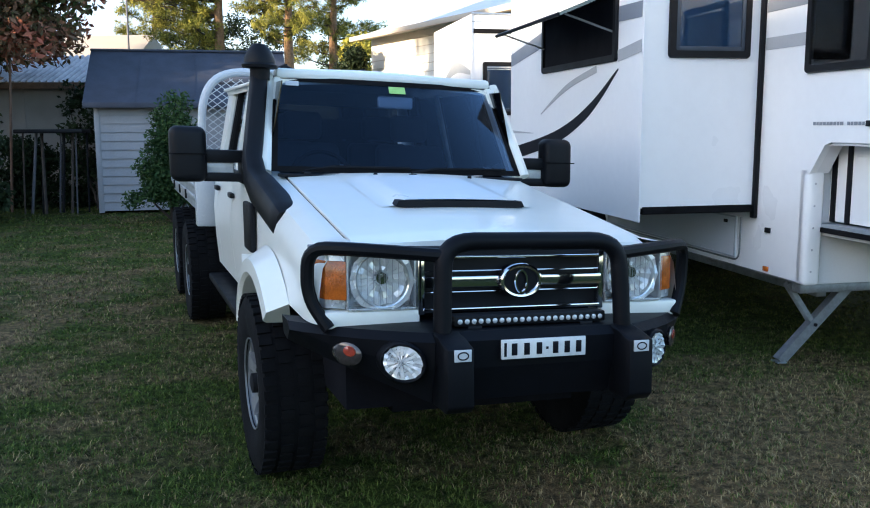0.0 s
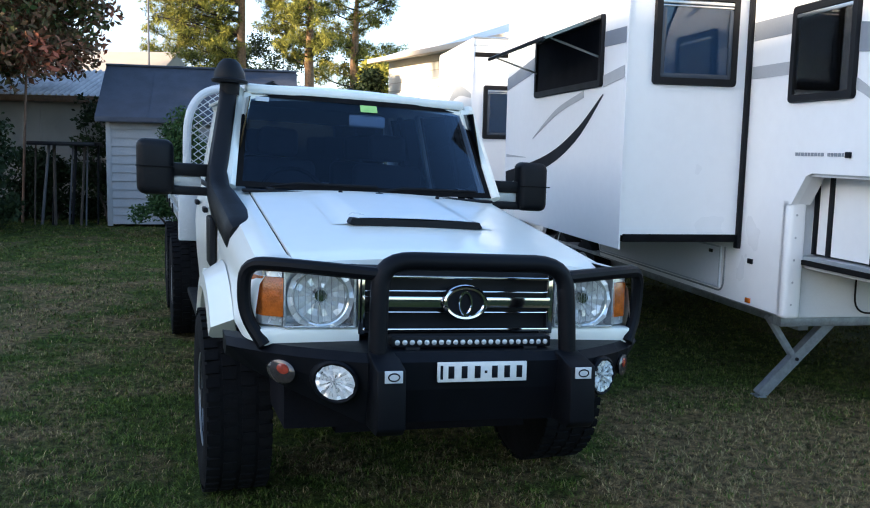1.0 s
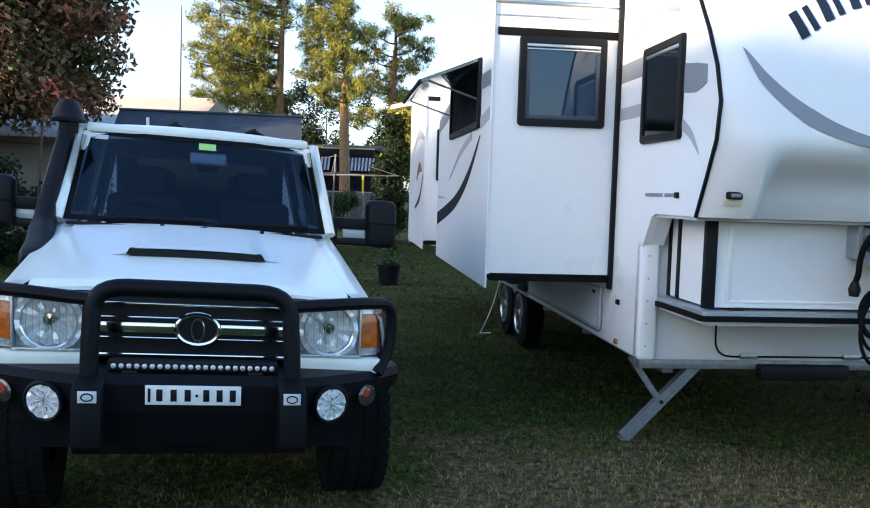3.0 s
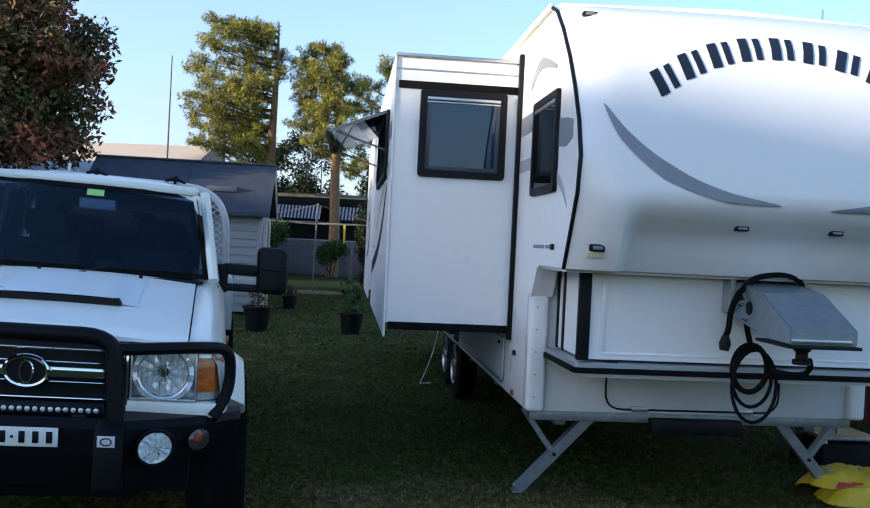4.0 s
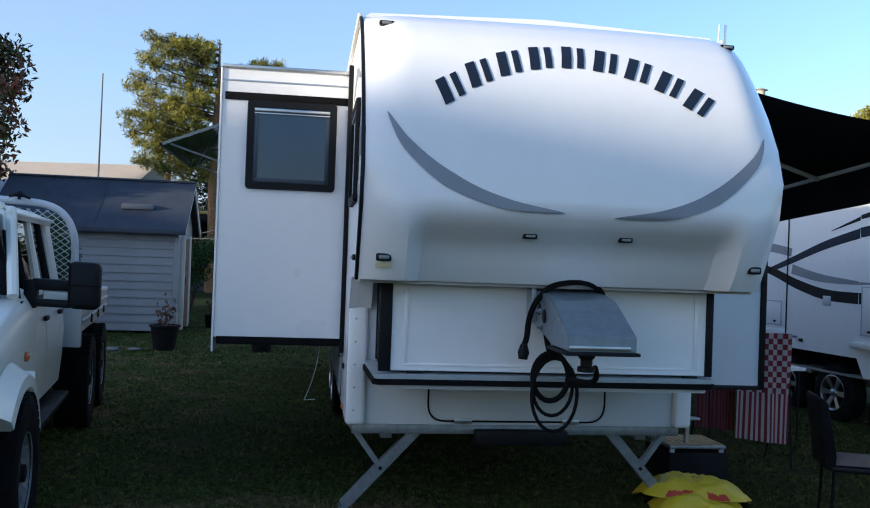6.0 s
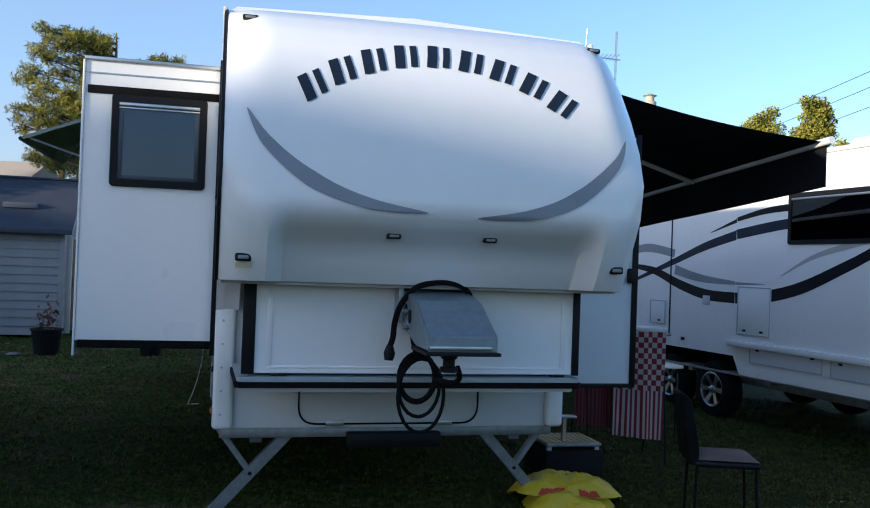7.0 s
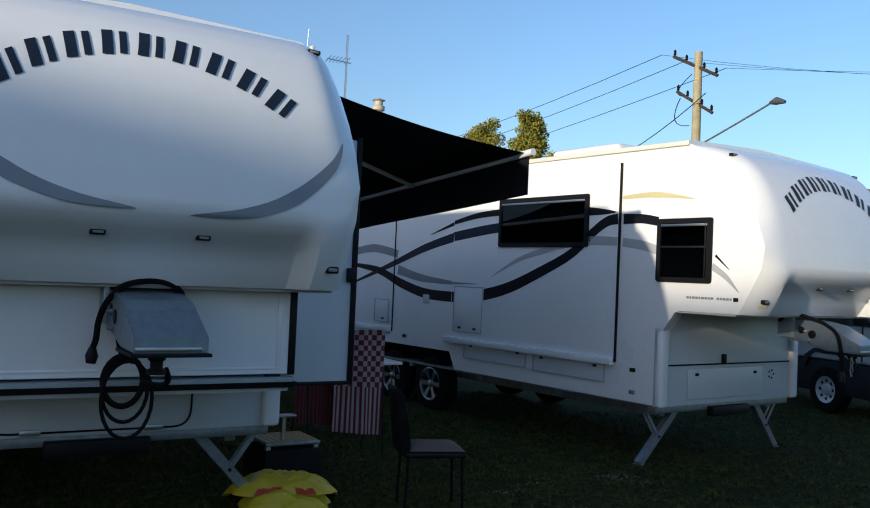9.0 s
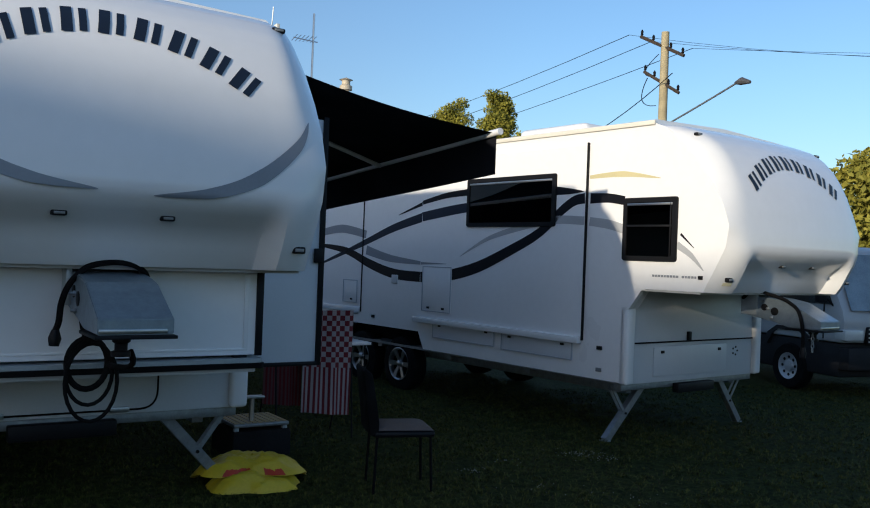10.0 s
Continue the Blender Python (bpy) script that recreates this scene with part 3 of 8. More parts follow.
def caravan_wheel(root, u, b, out):
    """Tyre with an alloy rim."""
    bm = bmesh.new()
    s = 1 if out > 0 else -1
    lathe(bm, [(0.21, -0.10), (0.3, -0.11), (0.355, -0.09), (0.365, -0.03), (0.365, 0.03), (0.355, 0.09), (0.3, 0.11), (0.21, 0.10)], (u, b, 0.365), "x", 36)
    t = vpart("wheel", bm, RUBBER, root, "road tyre with alloy rim")
    bm = bmesh.new()
    lathe(bm, [(0.212, 0.10 * s), (0.222, 0.112 * s), (0.214, 0.115 * s), (0.2, 0.10 * s), (0.195, 0.05 * s)], (u, b, 0.365), "x", 32)
    vpart("rim", bm, ALLOY, t, "alloy rim")
    bm = bmesh.new()
    lathe(bm, [(0.2, 0.045 * s), (0.05, 0.04 * s), (0.0, 0.04 * s)], (u, b, 0.365), "x", 28)
    vpart("drum", bm, DARK_INSIDE, t)
    bm = bmesh.new()
    lathe(bm, [(0.05, 0.05 * s), (0.048, 0.105 * s), (0.03, 0.115 * s), (0.0, 0.116 * s)], (u, b, 0.365), "x", 16)
    vpart("hub_cap", bm, ALLOY, t)
    for k in range(6):
        bm = bmesh.new()
        a = k * math.tau / 6
        d, q = Vector((0, math.cos(a), math.sin(a))), Vector((0, -math.sin(a), math.cos(a)))
        c = Vector((u + 0.07 * s, b, 0.365))
        pts = [c + d * 0.03 + q * 0.022, c + d * 0.205 + q * 0.034 + Vector((0.02 * s, 0, 0)), c + d * 0.205 - q * 0.034 + Vector((0.02 * s, 0, 0)), c + d * 0.03 - q * 0.022]
        lo = [bm.verts.new(p) for p in pts]
        hi = [bm.verts.new(p + Vector((0.018 * s, 0, 0))) for p in pts]
        bm.faces.new(lo), bm.faces.new(hi)
        for i in range(4):
            bm.faces.new((lo[i], lo[(i + 1) % 4], hi[(i + 1) % 4], hi[i]))
        vpart("spoke", bm, ALLOY, t)
    return t


def landing_leg(root, u, side):
    """A splayed front leg: long channel with a foot, and a brace. side -1 leans out towards low u."""
    top = Vector((u - side * 0.50, 5.42, 0.56))
    foot = Vector((u, 5.46, 0.012))
    bm = bmesh.new()
    d = (foot - top).normalized()
    q = d.cross(Vector((0, 1, 0))).normalized()
    for off in (-0.03, 0.03):
        a, b = top + Vector((0, off, 0)), foot + Vector((0, off, 0))
        vs = []
        for p in (a, b):
            for x, y in ((-0.035, -0.004), (0.035, -0.004), (0.035, 0.004), (-0.035, 0.004)):
                vs.append(bm.verts.new(p + q * x + Vector((0, y, 0))))
        for i in range(4):
            bm.faces.new((vs[i], vs[(i + 1) % 4], vs[4 + (i + 1) % 4], vs[4 + i]))
        bm.faces.new(vs[:4]), bm.faces.new(vs[4:])
    a, b = top - q * 0.033, foot - q * 0.033
    vs = []
    for p in (a, b):
        for x, y in ((-0.003, -0.032), (0.003, -0.032), (0.003, 0.032), (-0.003, 0.032)):
            vs.append(bm.verts.new(p + q * x + Vector((0, y, 0))))
    for i in range(4):
        bm.faces.new((vs[i], vs[(i + 1) % 4], vs[4 + (i + 1) % 4], vs[4 + i]))
    bm.faces.new(vs[:4]), bm.faces.new(vs[4:])
    leg = vpart("leg", bm, GALV, root, "galvanised drop-down stabiliser leg", smooth=False)
    bm = bmesh.new()
    box(bm, (u - 0.035, 5.41, 0.0), (u + 0.035, 5.51, 0.012), 0.004)
    vpart("foot", bm, GALV, leg)
    bm = bmesh.new()
    mid = top + (foot - top) * 0.52
    for y in (5.415, 5.468):
        a, b = Vector((u - side * 0.02, y, 0.58)), Vector((mid.x, y, mid.z))
        q2 = (b - a).normalized().cross(Vector((0, 1, 0))) * 0.017
        vs = [bm.verts.new(p + o) for p in (a, b) for o in (q2, q2 + Vector((0, 0.005, 0)), -q2 + Vector((0, 0.005, 0)), -q2)]
        for i in range(4):
            bm.faces.new((vs[i], vs[(i + 1) % 4], vs[4 + (i + 1) % 4], vs[4 + i]))
        bm.faces.new(vs[:4]), bm.faces.new(vs[4:])
    vpart("brace", bm, GALV, leg)
    bm = bmesh.new()
    tube(bm, [mid + Vector((0, -0.045, 0)), mid + Vector((0, 0.045, 0))], 0.013, 8)
    vpart("bolt", bm, BLACK, leg)
    return leg


def nose_lamp(root, u, z, lens, w=0.085, h=0.042):
    bm = bmesh.new()
    p = nose_point(u, z)
    box(bm, (u - w / 2, p.y - 0.022, z - h / 2), (u + w / 2, p.y + 0.02, z + h / 2), 0.01)
    lamp = vpart("marker_lamp", bm, BLACK, root)
    bm = bmesh.new()
    box(bm, (u - w / 3, p.y - 0.026, z - h / 4), (u + w / 3, p.y - 0.018, z + h / 4), 0.003)
    vpart("lens", bm, lens, lamp)


PAPER = surf("cream_paper_label", (0.68, 0.64, 0.42), 0.6, var=0.05)
LENS_CLEAR = surf("clear_lamp_lens", (0.6, 0.62, 0.62), 0.15, var=0.1, coat=0.6)
LENS_NOSE = surf("grey_marker_lens", (0.22, 0.23, 0.24), 0.2, var=0.1, coat=0.5)
LENS_AMBER = surf("amber_lamp_lens", (0.55, 0.13, 0.012), 0.18, var=0.2, scale=30, coat=0.7)
LENS_RED = surf("red_lamp_lens", (0.3, 0.012, 0.01), 0.25, var=0.12, coat=0.6)


CRESCENTS = [[(3.79, 2.49), (3.90, 2.31), (4.13, 2.125), (4.417, 2.015), (4.75, 1.974)], [(5.95, 2.46), (5.86, 2.30), (5.62, 2.10), (5.35, 1.995), (5.03, 1.958)]]


def nose_emblem(root, crescents=True):
    """The arched row of nine dark shapes on the nose, the marker lamps, and the grey crescents below."""
    n = 9
    c = Vector((4.845, 1.68))
    rad = 1.2
    for k in range(n):
        a = radians(126.5 - 73 * k / (n - 1))
        p = c + Vector((math.cos(a), math.sin(a))) * Vector((rad, 0)).x
        tilt = (a - math.pi / 2) * 0.85
        for dx, w, h in ((-0.040, 0.058, 0.15), (0.042, 0.040, 0.14)):
            corners = []
            for x, y in ((dx - w / 2 - 0.012, -h / 2), (dx + w / 2 - 0.012, -h / 2), (dx + w / 2 + 0.012, h / 2), (dx - w / 2 + 0.012, h / 2)):
                corners.append((x * math.cos(tilt) - y * math.sin(tilt), x * math.sin(tilt) + y * math.cos(tilt)))
            nose_patch(root, p.x, p.y, corners, DECAL_NAVY, "emblem_bar")
    for pts in CRESCENTS if crescents else ():
        nose_stripe(root, pts, [0.004, 0.06, 0.085, 0.06, 0.004], DECAL_GREY)
    for u in (3.80, 5.93):
        nose_lamp(root, u, 1.705, LENS_NOSE)
    nose_patch(root, 3.80, 1.662, [(-0.04, -0.014), (0.04, -0.014), (0.04, 0.014), (-0.04, 0.014)], PAPER, "paper_label")
    for u in (4.593, 5.139):
        nose_lamp(root, u, 1.848, LENS_NOSE, 0.08, 0.03)
    for u in (3.80, 5.90):
        nose_lamp(root, u, 3.075, LENS_NOSE, 0.09, 0.03)


def slide_out(root, u, b0, b1, z0, z1, name="slide_out"):
    """A room that slides out of the side wall, from u to U0."""
    bm = bmesh.new()
    box(bm, (u, b0, z0), (U0 + 0.04, b1, z1), 0.006)
    so = vpart(name, bm, WHITE_PANEL, root, "white slide-out room", smooth=False)
    bm = bmesh.new()
    box(bm, (u - 0.014, b0 - 0.014, z0 - 0.1), (u, b1 + 0.014, z1 - 0.01), 0.004)
    vpart("outer_panel", bm, WHITE_PANEL, so, smooth=False)
    bm = bmesh.new()
    box(bm, (u + 0.02, b0 - 0.012, z1 - 0.235), (U0 - 0.03, b0, z1 - 0.18), 0.004)
    vpart("seal", bm, RUBBER, so, "black rubber seal")
    bm = bmesh.new()
    box(bm, (u + 0.02, b0 - 0.012, z0 - 0.045), (U0 - 0.03, b0 + 0.05, z0 + 0.01), 0.004)
    vpart("seal", bm, RUBBER, so)
    bm = bmesh.new()
    box(bm, (u + 0.03, b0 + 0.05, z0 - 0.045), (U0 - 0.03, b1, z0 - 0.005), 0.004)
    vpart("under_tray", bm, RUBBER, so)
    bm = bmesh.new()
    box(bm, (U0 - 0.034, b0 - 0.035, z0 - 0.09), (U0 - 0.002, b0 + 0.02, z1 + 0.06), 0.006)
    vpart("flange", bm, BLACK, so, "black edge flange")
    bm = bmesh.new()
    box(bm, (u - 0.005, b0 - 0.02, z1 - 0.01), (U0 - 0.01, b0 + 0.03, z1 + 0.015), 0.004)
    box(bm, (u + 0.0, b0 - 0.006, z1 - 0.1), (U0 - 0.05, b0 - 0.001, z1 - 0.09))
    vpart("top_rail", bm, ALLOY, so)
    return so


def build_caravan_one():
    root = thing("caravan", Matrix.Rotation(radians(12), 4, "Z") @ Matrix.Translation(BASE), "large white caravan with slide-outs and grey curved decals", "caravan", "caravans")
    caravan_shell(root, (8.65, 10.45), (U0,))
    nose_emblem(root)
    so = slide_out(root, 2.745, 5.82, 8.95, 1.10, 3.03)
    end_window(so, 5.82, 2.925, 3.56, 2.165, 2.80)
    so2 = slide_out(root, 2.76, 10.73, 12.9, 1.05, 3.06)
    end_window(so2, 10.73, 2.9, 3.4, 1.82, 2.48)
    side_window(root, U0, 4.63, 5.29, 2.03, 2.65)
    for u in (U0 + 0.13, U1 - 0.13):
        for b in (9.1, 9.95):
            caravan_wheel(root, u, b, -1 if u < UC else 1)
    landing_leg(root, 3.69, -1)
    landing_leg(root, 6.02, 1)
    return root, so, so2


def build_caravan_two():
    m = Matrix.Translation((8.703, 7.623, -0.093)) @ Matrix.Rotation(radians(16.9), 4, "Z") @ Matrix.Translation((-3.67, -5.3, 0)) @ Matrix.Translation(BASE) @ Matrix.Diagonal((1, 1, 0.988, 1))
    root = thing("caravan", m, "white caravan with sweeping black and grey side decals", "caravan", "caravans")
    caravan_shell(root, (8.62, 10.5), ())
    nose_emblem(root, False)
    for u in (U0 + 0.13, U1 - 0.13):
        for b in (9.05, 9.98):
            caravan_wheel(root, u, b, -1 if u < UC else 1)
    landing_leg(root, 3.69, -1)
    landing_leg(root, 6.02, 1)
    side_window(root, U0 - 0.03, 6.206, 7.675, 2.20, 2.78, blind=False)
    fr = side_window(root, U0, 4.656, 5.298, 1.853, 2.48, blind=False)
    # plain panel added for a pale shape behind the glass
    bm = bmesh.new()
    box(bm, (U0 - 0.012, 4.74, 1.91), (U0 - 0.008, 5.02, 2.12), 0.001)
    vpart("inner_panel", bm, BLIND, fr, "pale panel inside the window")
    bm = bmesh.new()
    box(bm, (U0 - 0.026, 4.71, 2.19), (U0 - 0.0185, 5.25, 2.21), 0.002)
    box(bm, (U0 - 0.026, 4.72, 1.90), (U0 - 0.0185, 4.735, 2.43), 0.002)
    vpart("sash", bm, BLACK, fr)
    return root


van1, slide1, slide2 = build_caravan_one()
van2 = build_caravan_two()


ZINC = surf("blue_grey_zinc_plate", (0.30, 0.36, 0.42), 0.34, 0.6, var=0.1, scale=16, bump=0.03, bscale=60)


def hanging_lead(arm):
    """Lead looped over the arm, and a short safety chain."""
    bm = bmesh.new()
    tube(bm, spline(((4.70, 4.6, 1.52), (4.64, 4.45, 1.60), (4.66, 4.2, 1.55), (4.70, 4.1, 1.50), (4.69, 4.0, 1.42), (4.70, 3.96, 1.25), (4.72, 3.96, 1.06))), 0.018, 8)
    vpart("lead", bm, RUBBER, arm)
    bm = bmesh.new()
    tube(bm, [(4.72, 3.96, 1.08), (4.72, 3.96, 1.03), (4.72, 3.96, 0.98)], [0.02, 0.032, 0.026], 10)
    vpart("plug", bm, BLACK, arm)
    for k in range(6):
        bm = bmesh.new()
        z = 1.24 - 0.036 * k
        tube(bm, [(4.78 + (0.013 * math.cos(t) if k % 2 else 0), 3.9 + (0 if k % 2 else 0.013 * math.cos(t)), z + 0.022 * math.sin(t)) for t in [j * math.tau / 10 for j in range(10)]], 0.005, 5, closed=True)
        vpart("chain_link", bm, GALV, arm)


def pin_box(root, coil=True):
    """Grey steel towing arm with its pin, electric lead and coil."""
    bm = bmesh.new()
    sec = [((4.60, 1.36), (4.60, 1.56)), ((4.28, 1.30), (4.28, 1.53)), ((4.12, 1.26), (4.12, 1.50)), ((3.80, 1.255), (3.80, 1.335))]
    us = (4.73, 5.10)
    rows = []
    for (b0, z0), (b1, z1) in sec:
        rows.append([bm.verts.new((us[0], b0, z0)), bm.verts.new((us[1], b0, z0)), bm.verts.new((us[1], b1, z1)), bm.verts.new((us[0], b1, z1))])
    for p, q in zip(rows, rows[1:]):
        for i in range(4):
            bm.faces.new((p[i], p[(i + 1) % 4], q[(i + 1) % 4], q[i]))
    bm.faces.new(rows[0]), bm.faces.new(rows[-1])
    bmesh.ops.bevel(bm, geom=bm.edges[:], offset=0.006, segments=2, affect="EDGES")
    arm = vpart("towing_arm", bm, ZINC, root, "pale grey zinc-plated towing pin box", smooth=False)
    bm = bmesh.new()
    box(bm, (4.715, 3.78, 1.235), (5.115, 4.15, 1.252), 0.003)
    vpart("skid_plate", bm, BLACK, arm)
    bm = bmesh.new()
    lathe(bm, [(0.045, 0.0), (0.045, -0.03), (0.032, -0.04), (0.032, -0.075), (0.048, -0.08), (0.048, -0.105), (0, -0.105)], (4.88, 3.95, 1.24), "z", 18)
    vpart("king_pin", bm, BLACK, arm)
    for b, z, r in ((4.38, 1.44, 0.03), (4.27, 1.405, 0.035), (4.5, 1.47, 0.02)):
        bm = bmesh.new()
        lathe(bm, [(r * 1.15, 0), (r * 1.15, -0.004), (r, -0.006), (0, -0.006)], (4.73, b, z), "x", 16)
        vpart("hole", bm, BLACK, arm)
    bm = bmesh.new()
    box(bm, (4.70, 4.45, 1.36), (4.73, 4.62, 1.60), 0.004)
    vpart("side_plate", bm, GALV_LIGHT, arm)
    bm = bmesh.new()
    box(bm, (5.10, 4.45, 1.36), (5.13, 4.62, 1.58), 0.004)
    vpart("side_plate", bm, GALV_LIGHT, arm)
    for u0, u1, b0, z0 in ((4.69, 4.72, 4.40, 1.50), (4.69, 4.72, 4.34, 1.43), (4.70, 4.725, 4.47, 1.40), (4.695, 4.72, 4.30, 1.34)):
        bm = bmesh.new()
        lathe(bm, [(0.016, 0), (0.016, -0.012), (0.009, -0.012), (0.009, -0.03), (0, -0.03)], (4.728, b0, z0), "x", 6)
        vpart("bolt", bm, ALLOY, arm)
    bm = bmesh.new()
    box(bm, (4.72, 4.55, 1.575), (5.08, 4.60, 1.60), 0.004)
    vpart("top_flange", bm, ALLOY, arm)
    bm = bmesh.new()
    box(bm, (4.735, 3.792, 1.262), (5.065, 3.803, 1.285), 0.003)
    vpart("front_lip", bm, ALLOY, arm)
    if not coil:
        hanging_lead(arm)
        return arm
    bm = bmesh.new()
    for k in range(3):
        rk = 0.115 + 0.016 * k
        cz = 1.045 - 0.03 * k
        pts = [(4.815 + 0.01 * k + rk * 0.92 * math.sin(t * math.tau / 24), 4.40 - 0.012 * k, cz - 0.02 * k + rk * (1.2 + 0.12 * k) * math.cos(t * math.tau / 24)) for t in range(24)]
        tube(bm, pts, 0.011 if k else 0.017, 7, closed=True)
    tube(bm, arc((4.775, 4.40, 1.34), (4.77, 4.36, 1.24), (4.815, 4.38, 1.15), 6), 0.017, 7)
    lead = vpart("lead_coil", bm, RUBBER, arm, "coiled black electric lead")
    bm = bmesh.new()
    tube(bm, spline(((5.14, 4.47, 1.44), (5.11, 4.40, 1.535), (5.02, 4.34, 1.59), (4.90, 4.32, 1.60), (4.78, 4.33, 1.57), (4.70, 4.35, 1.48), (4.665, 4.36, 1.38), (4.655, 4.36, 1.28), (4.64, 4.36, 1.23))), 0.017, 8)
    vpart("lead", bm, RUBBER, arm)
    bm = bmesh.new()
    tube(bm, [(4.64, 4.36, 1.235), (4.638, 4.36, 1.19), (4.635, 4.36, 1.15)], [0.02, 0.035, 0.026], 10)
    vpart("plug", bm, BLACK, arm)
    bm = bmesh.new()
    tube(bm, arc((4.93, 3.96, 1.16), (5.0, 4.0, 1.03), (4.9, 4.3, 1.05), 8), 0.016, 7)
    vpart("lead_end", bm, RUBBER, arm)
    return arm


def front_box(root):
    """The boot that slides out of the lower front, and its open ledge."""
    bm = bmesh.new()
    box(bm, (3.86, 4.57, 1.045), (5.875, 5.24, 1.555), 0.006)
    fb = vpart("front_boot", bm, WHITE_PANEL, root, "white slide-out front boot", smooth=False)
    for u, w in ((3.822, 0.072), (5.838, 0.046)):
        bm = bmesh.new()
        box(bm, (u, 4.556, 1.04), (u + w, 4.60, 1.56), 0.006)
        vpart("trim", bm, BLACK, fb, "black corner trim")
    for b in (5.02, 5.17):
        bm = bmesh.new()
        box(bm, (3.852, b, 1.04), (3.866, b + 0.05, 1.56), 0.004)
        vpart("trim", bm, BLACK, fb)
    bm = bmesh.new()
    for lo, hi in (((3.96, 1.085), (3.99, 1.53)), ((5.76, 1.085), (5.79, 1.53)), ((3.96, 1.075), (5.79, 1.09))):
        box(bm, (lo[0], 4.564, lo[1]), (hi[0], 4.572, hi[1]), 0.002)
    vpart("panel_edge", bm, WHITE, fb)
    bm = bmesh.new()
    pts = [(3.785, 5.22), (3.80, 4.52), (3.82, 4.50), (5.85, 4.50), (5.87, 4.52), (5.90, 5.22)]
    prism(bm, pts, "z", 1.005, 1.03)
    ledge = vpart("ledge", bm, GALV_LIGHT, root, "aluminium ledge with black rubber edge", smooth=False)
    bm = bmesh.new()
    line = [(p[0], p[1], 0.985) for p in pts]
    for a, b in zip(line, line[1:]):
        a, b = Vector(a), Vector(b)
        d = (b - a).normalized()
        q = Vector((d.y, -d.x, 0)) * 0.012
        vs = [bm.verts.new(p + o + Vector((0, 0, h))) for p in (a - d * 0.004, b + d * 0.004) for o, h in ((q, -0.014), (q, 0.018), (-q, 0.018), (-q, -0.014))]
        for i in range(4):
            bm.faces.new((vs[i], vs[(i + 1) % 4], vs[4 + (i + 1) % 4], vs[4 + i]))
        bm.faces.new(vs[:4]), bm.faces.new(vs[4:])
    vpart("edge_rubber", bm, RUBBER, ledge, smooth=False)
    bm = bmesh.new()
    prism(bm, [(p[0] + (0.03 if p[0] < UC else -0.03), p[1] + 0.03) for p in pts], "z", 0.945, 1.0)
    vpart("under_panel", bm, GREY_PANEL, ledge, smooth=False)
    for u in (3.99, 5.70):
        bm = bmesh.new()
        box(bm, (u, 4.56, 1.03), (u + 0.09, 4.60, 1.045), 0.005)
        vpart("catch", bm, BLACK, ledge)
    bm = bmesh.new()
    tube(bm, rounded([(4.22, 5.235, 0.93), (4.22, 5.235, 0.63), (5.44, 5.235, 0.63), (5.44, 5.235, 0.93)], 0.12, 6), 0.0065, 7)
    hr = vpart("hatch_seal", bm, RUBBER, root, "black hatch outline")
    for u in (4.46, 5.2):
        bm = bmesh.new()
        box(bm, (u - 0.06, 5.225, 0.615), (u + 0.06, 5.25, 0.65), 0.004)
        vpart("hinge", bm, ALLOY, hr)


def flap_window(parent, u, b0, b1, z0, z1, tilt=68):
    """A window with its pane propped out on stays."""
    fr = side_window(parent, u, b0, b1, z0, z1, glazed=False)
    L = z1 - z0 - 0.06
    a = radians(tilt)
    tip = Vector((u - 0.03 - L * math.sin(a), 0, z1 - 0.02 - L * math.cos(a)))
    root_p = Vector((u - 0.03, 0, z1 - 0.02))
    bm = bmesh.new()
    n = Vector((math.cos(a), 0, -math.sin(a))) * 0.012
    vs = [bm.verts.new(p + Vector((0, b, 0)) + o) for p in (root_p, tip) for b, o in ((b0 + 0.02, -n), (b1 - 0.02, -n), (b1 - 0.02, n), (b0 + 0.02, n))]
    for i in range(4):
        bm.faces.new((vs[i], vs[(i + 1) % 4], vs[4 + (i + 1) % 4], vs[4 + i]))
    bm.faces.new(vs[:4]), bm.faces.new(vs[4:])
    vpart("open_pane", bm, GLASS_FLAP, fr, "propped-open tinted pane", smooth=False)
    bm = bmesh.new()
    for p, q in (((b0 + 0.02), (b1 - 0.02)),):
        tube(bm, [tip + Vector((0, b0 + 0.02, 0)), tip + Vector((0, b1 - 0.02, 0))], 0.016, 6)
    vpart("pane_edge", bm, BLACK, fr)
    for b in (b0 + 0.06, b1 - 0.06):
        bm = bmesh.new()
        tube(bm, [(u - 0.02, b, z0 + 0.22), tip + Vector((0.06, b, 0.01))], 0.008, 6)
        vpart("stay", bm, ALLOY, fr)


DECAL_STRAW = surf("pale_straw_decal", (0.62, 0.55, 0.30), 0.45, var=0.06)
GLASS_FLAP = pane("smoky_flap_pane", (0.48, 0.54, 0.56), 0.05, 2.0)


LOCKER = surf("white_locker_panel", (0.66, 0.69, 0.75), 0.35, var=0.03, scale=1.5)
LOCKER_EDGE = surf("blue_grey_edging", (0.42, 0.46, 0.52), 0.4, var=0.05)
DOOR_SKIN = surf("blue_white_door_skin", (0.66, 0.69, 0.75), 0.35, var=0.03, scale=1.5)


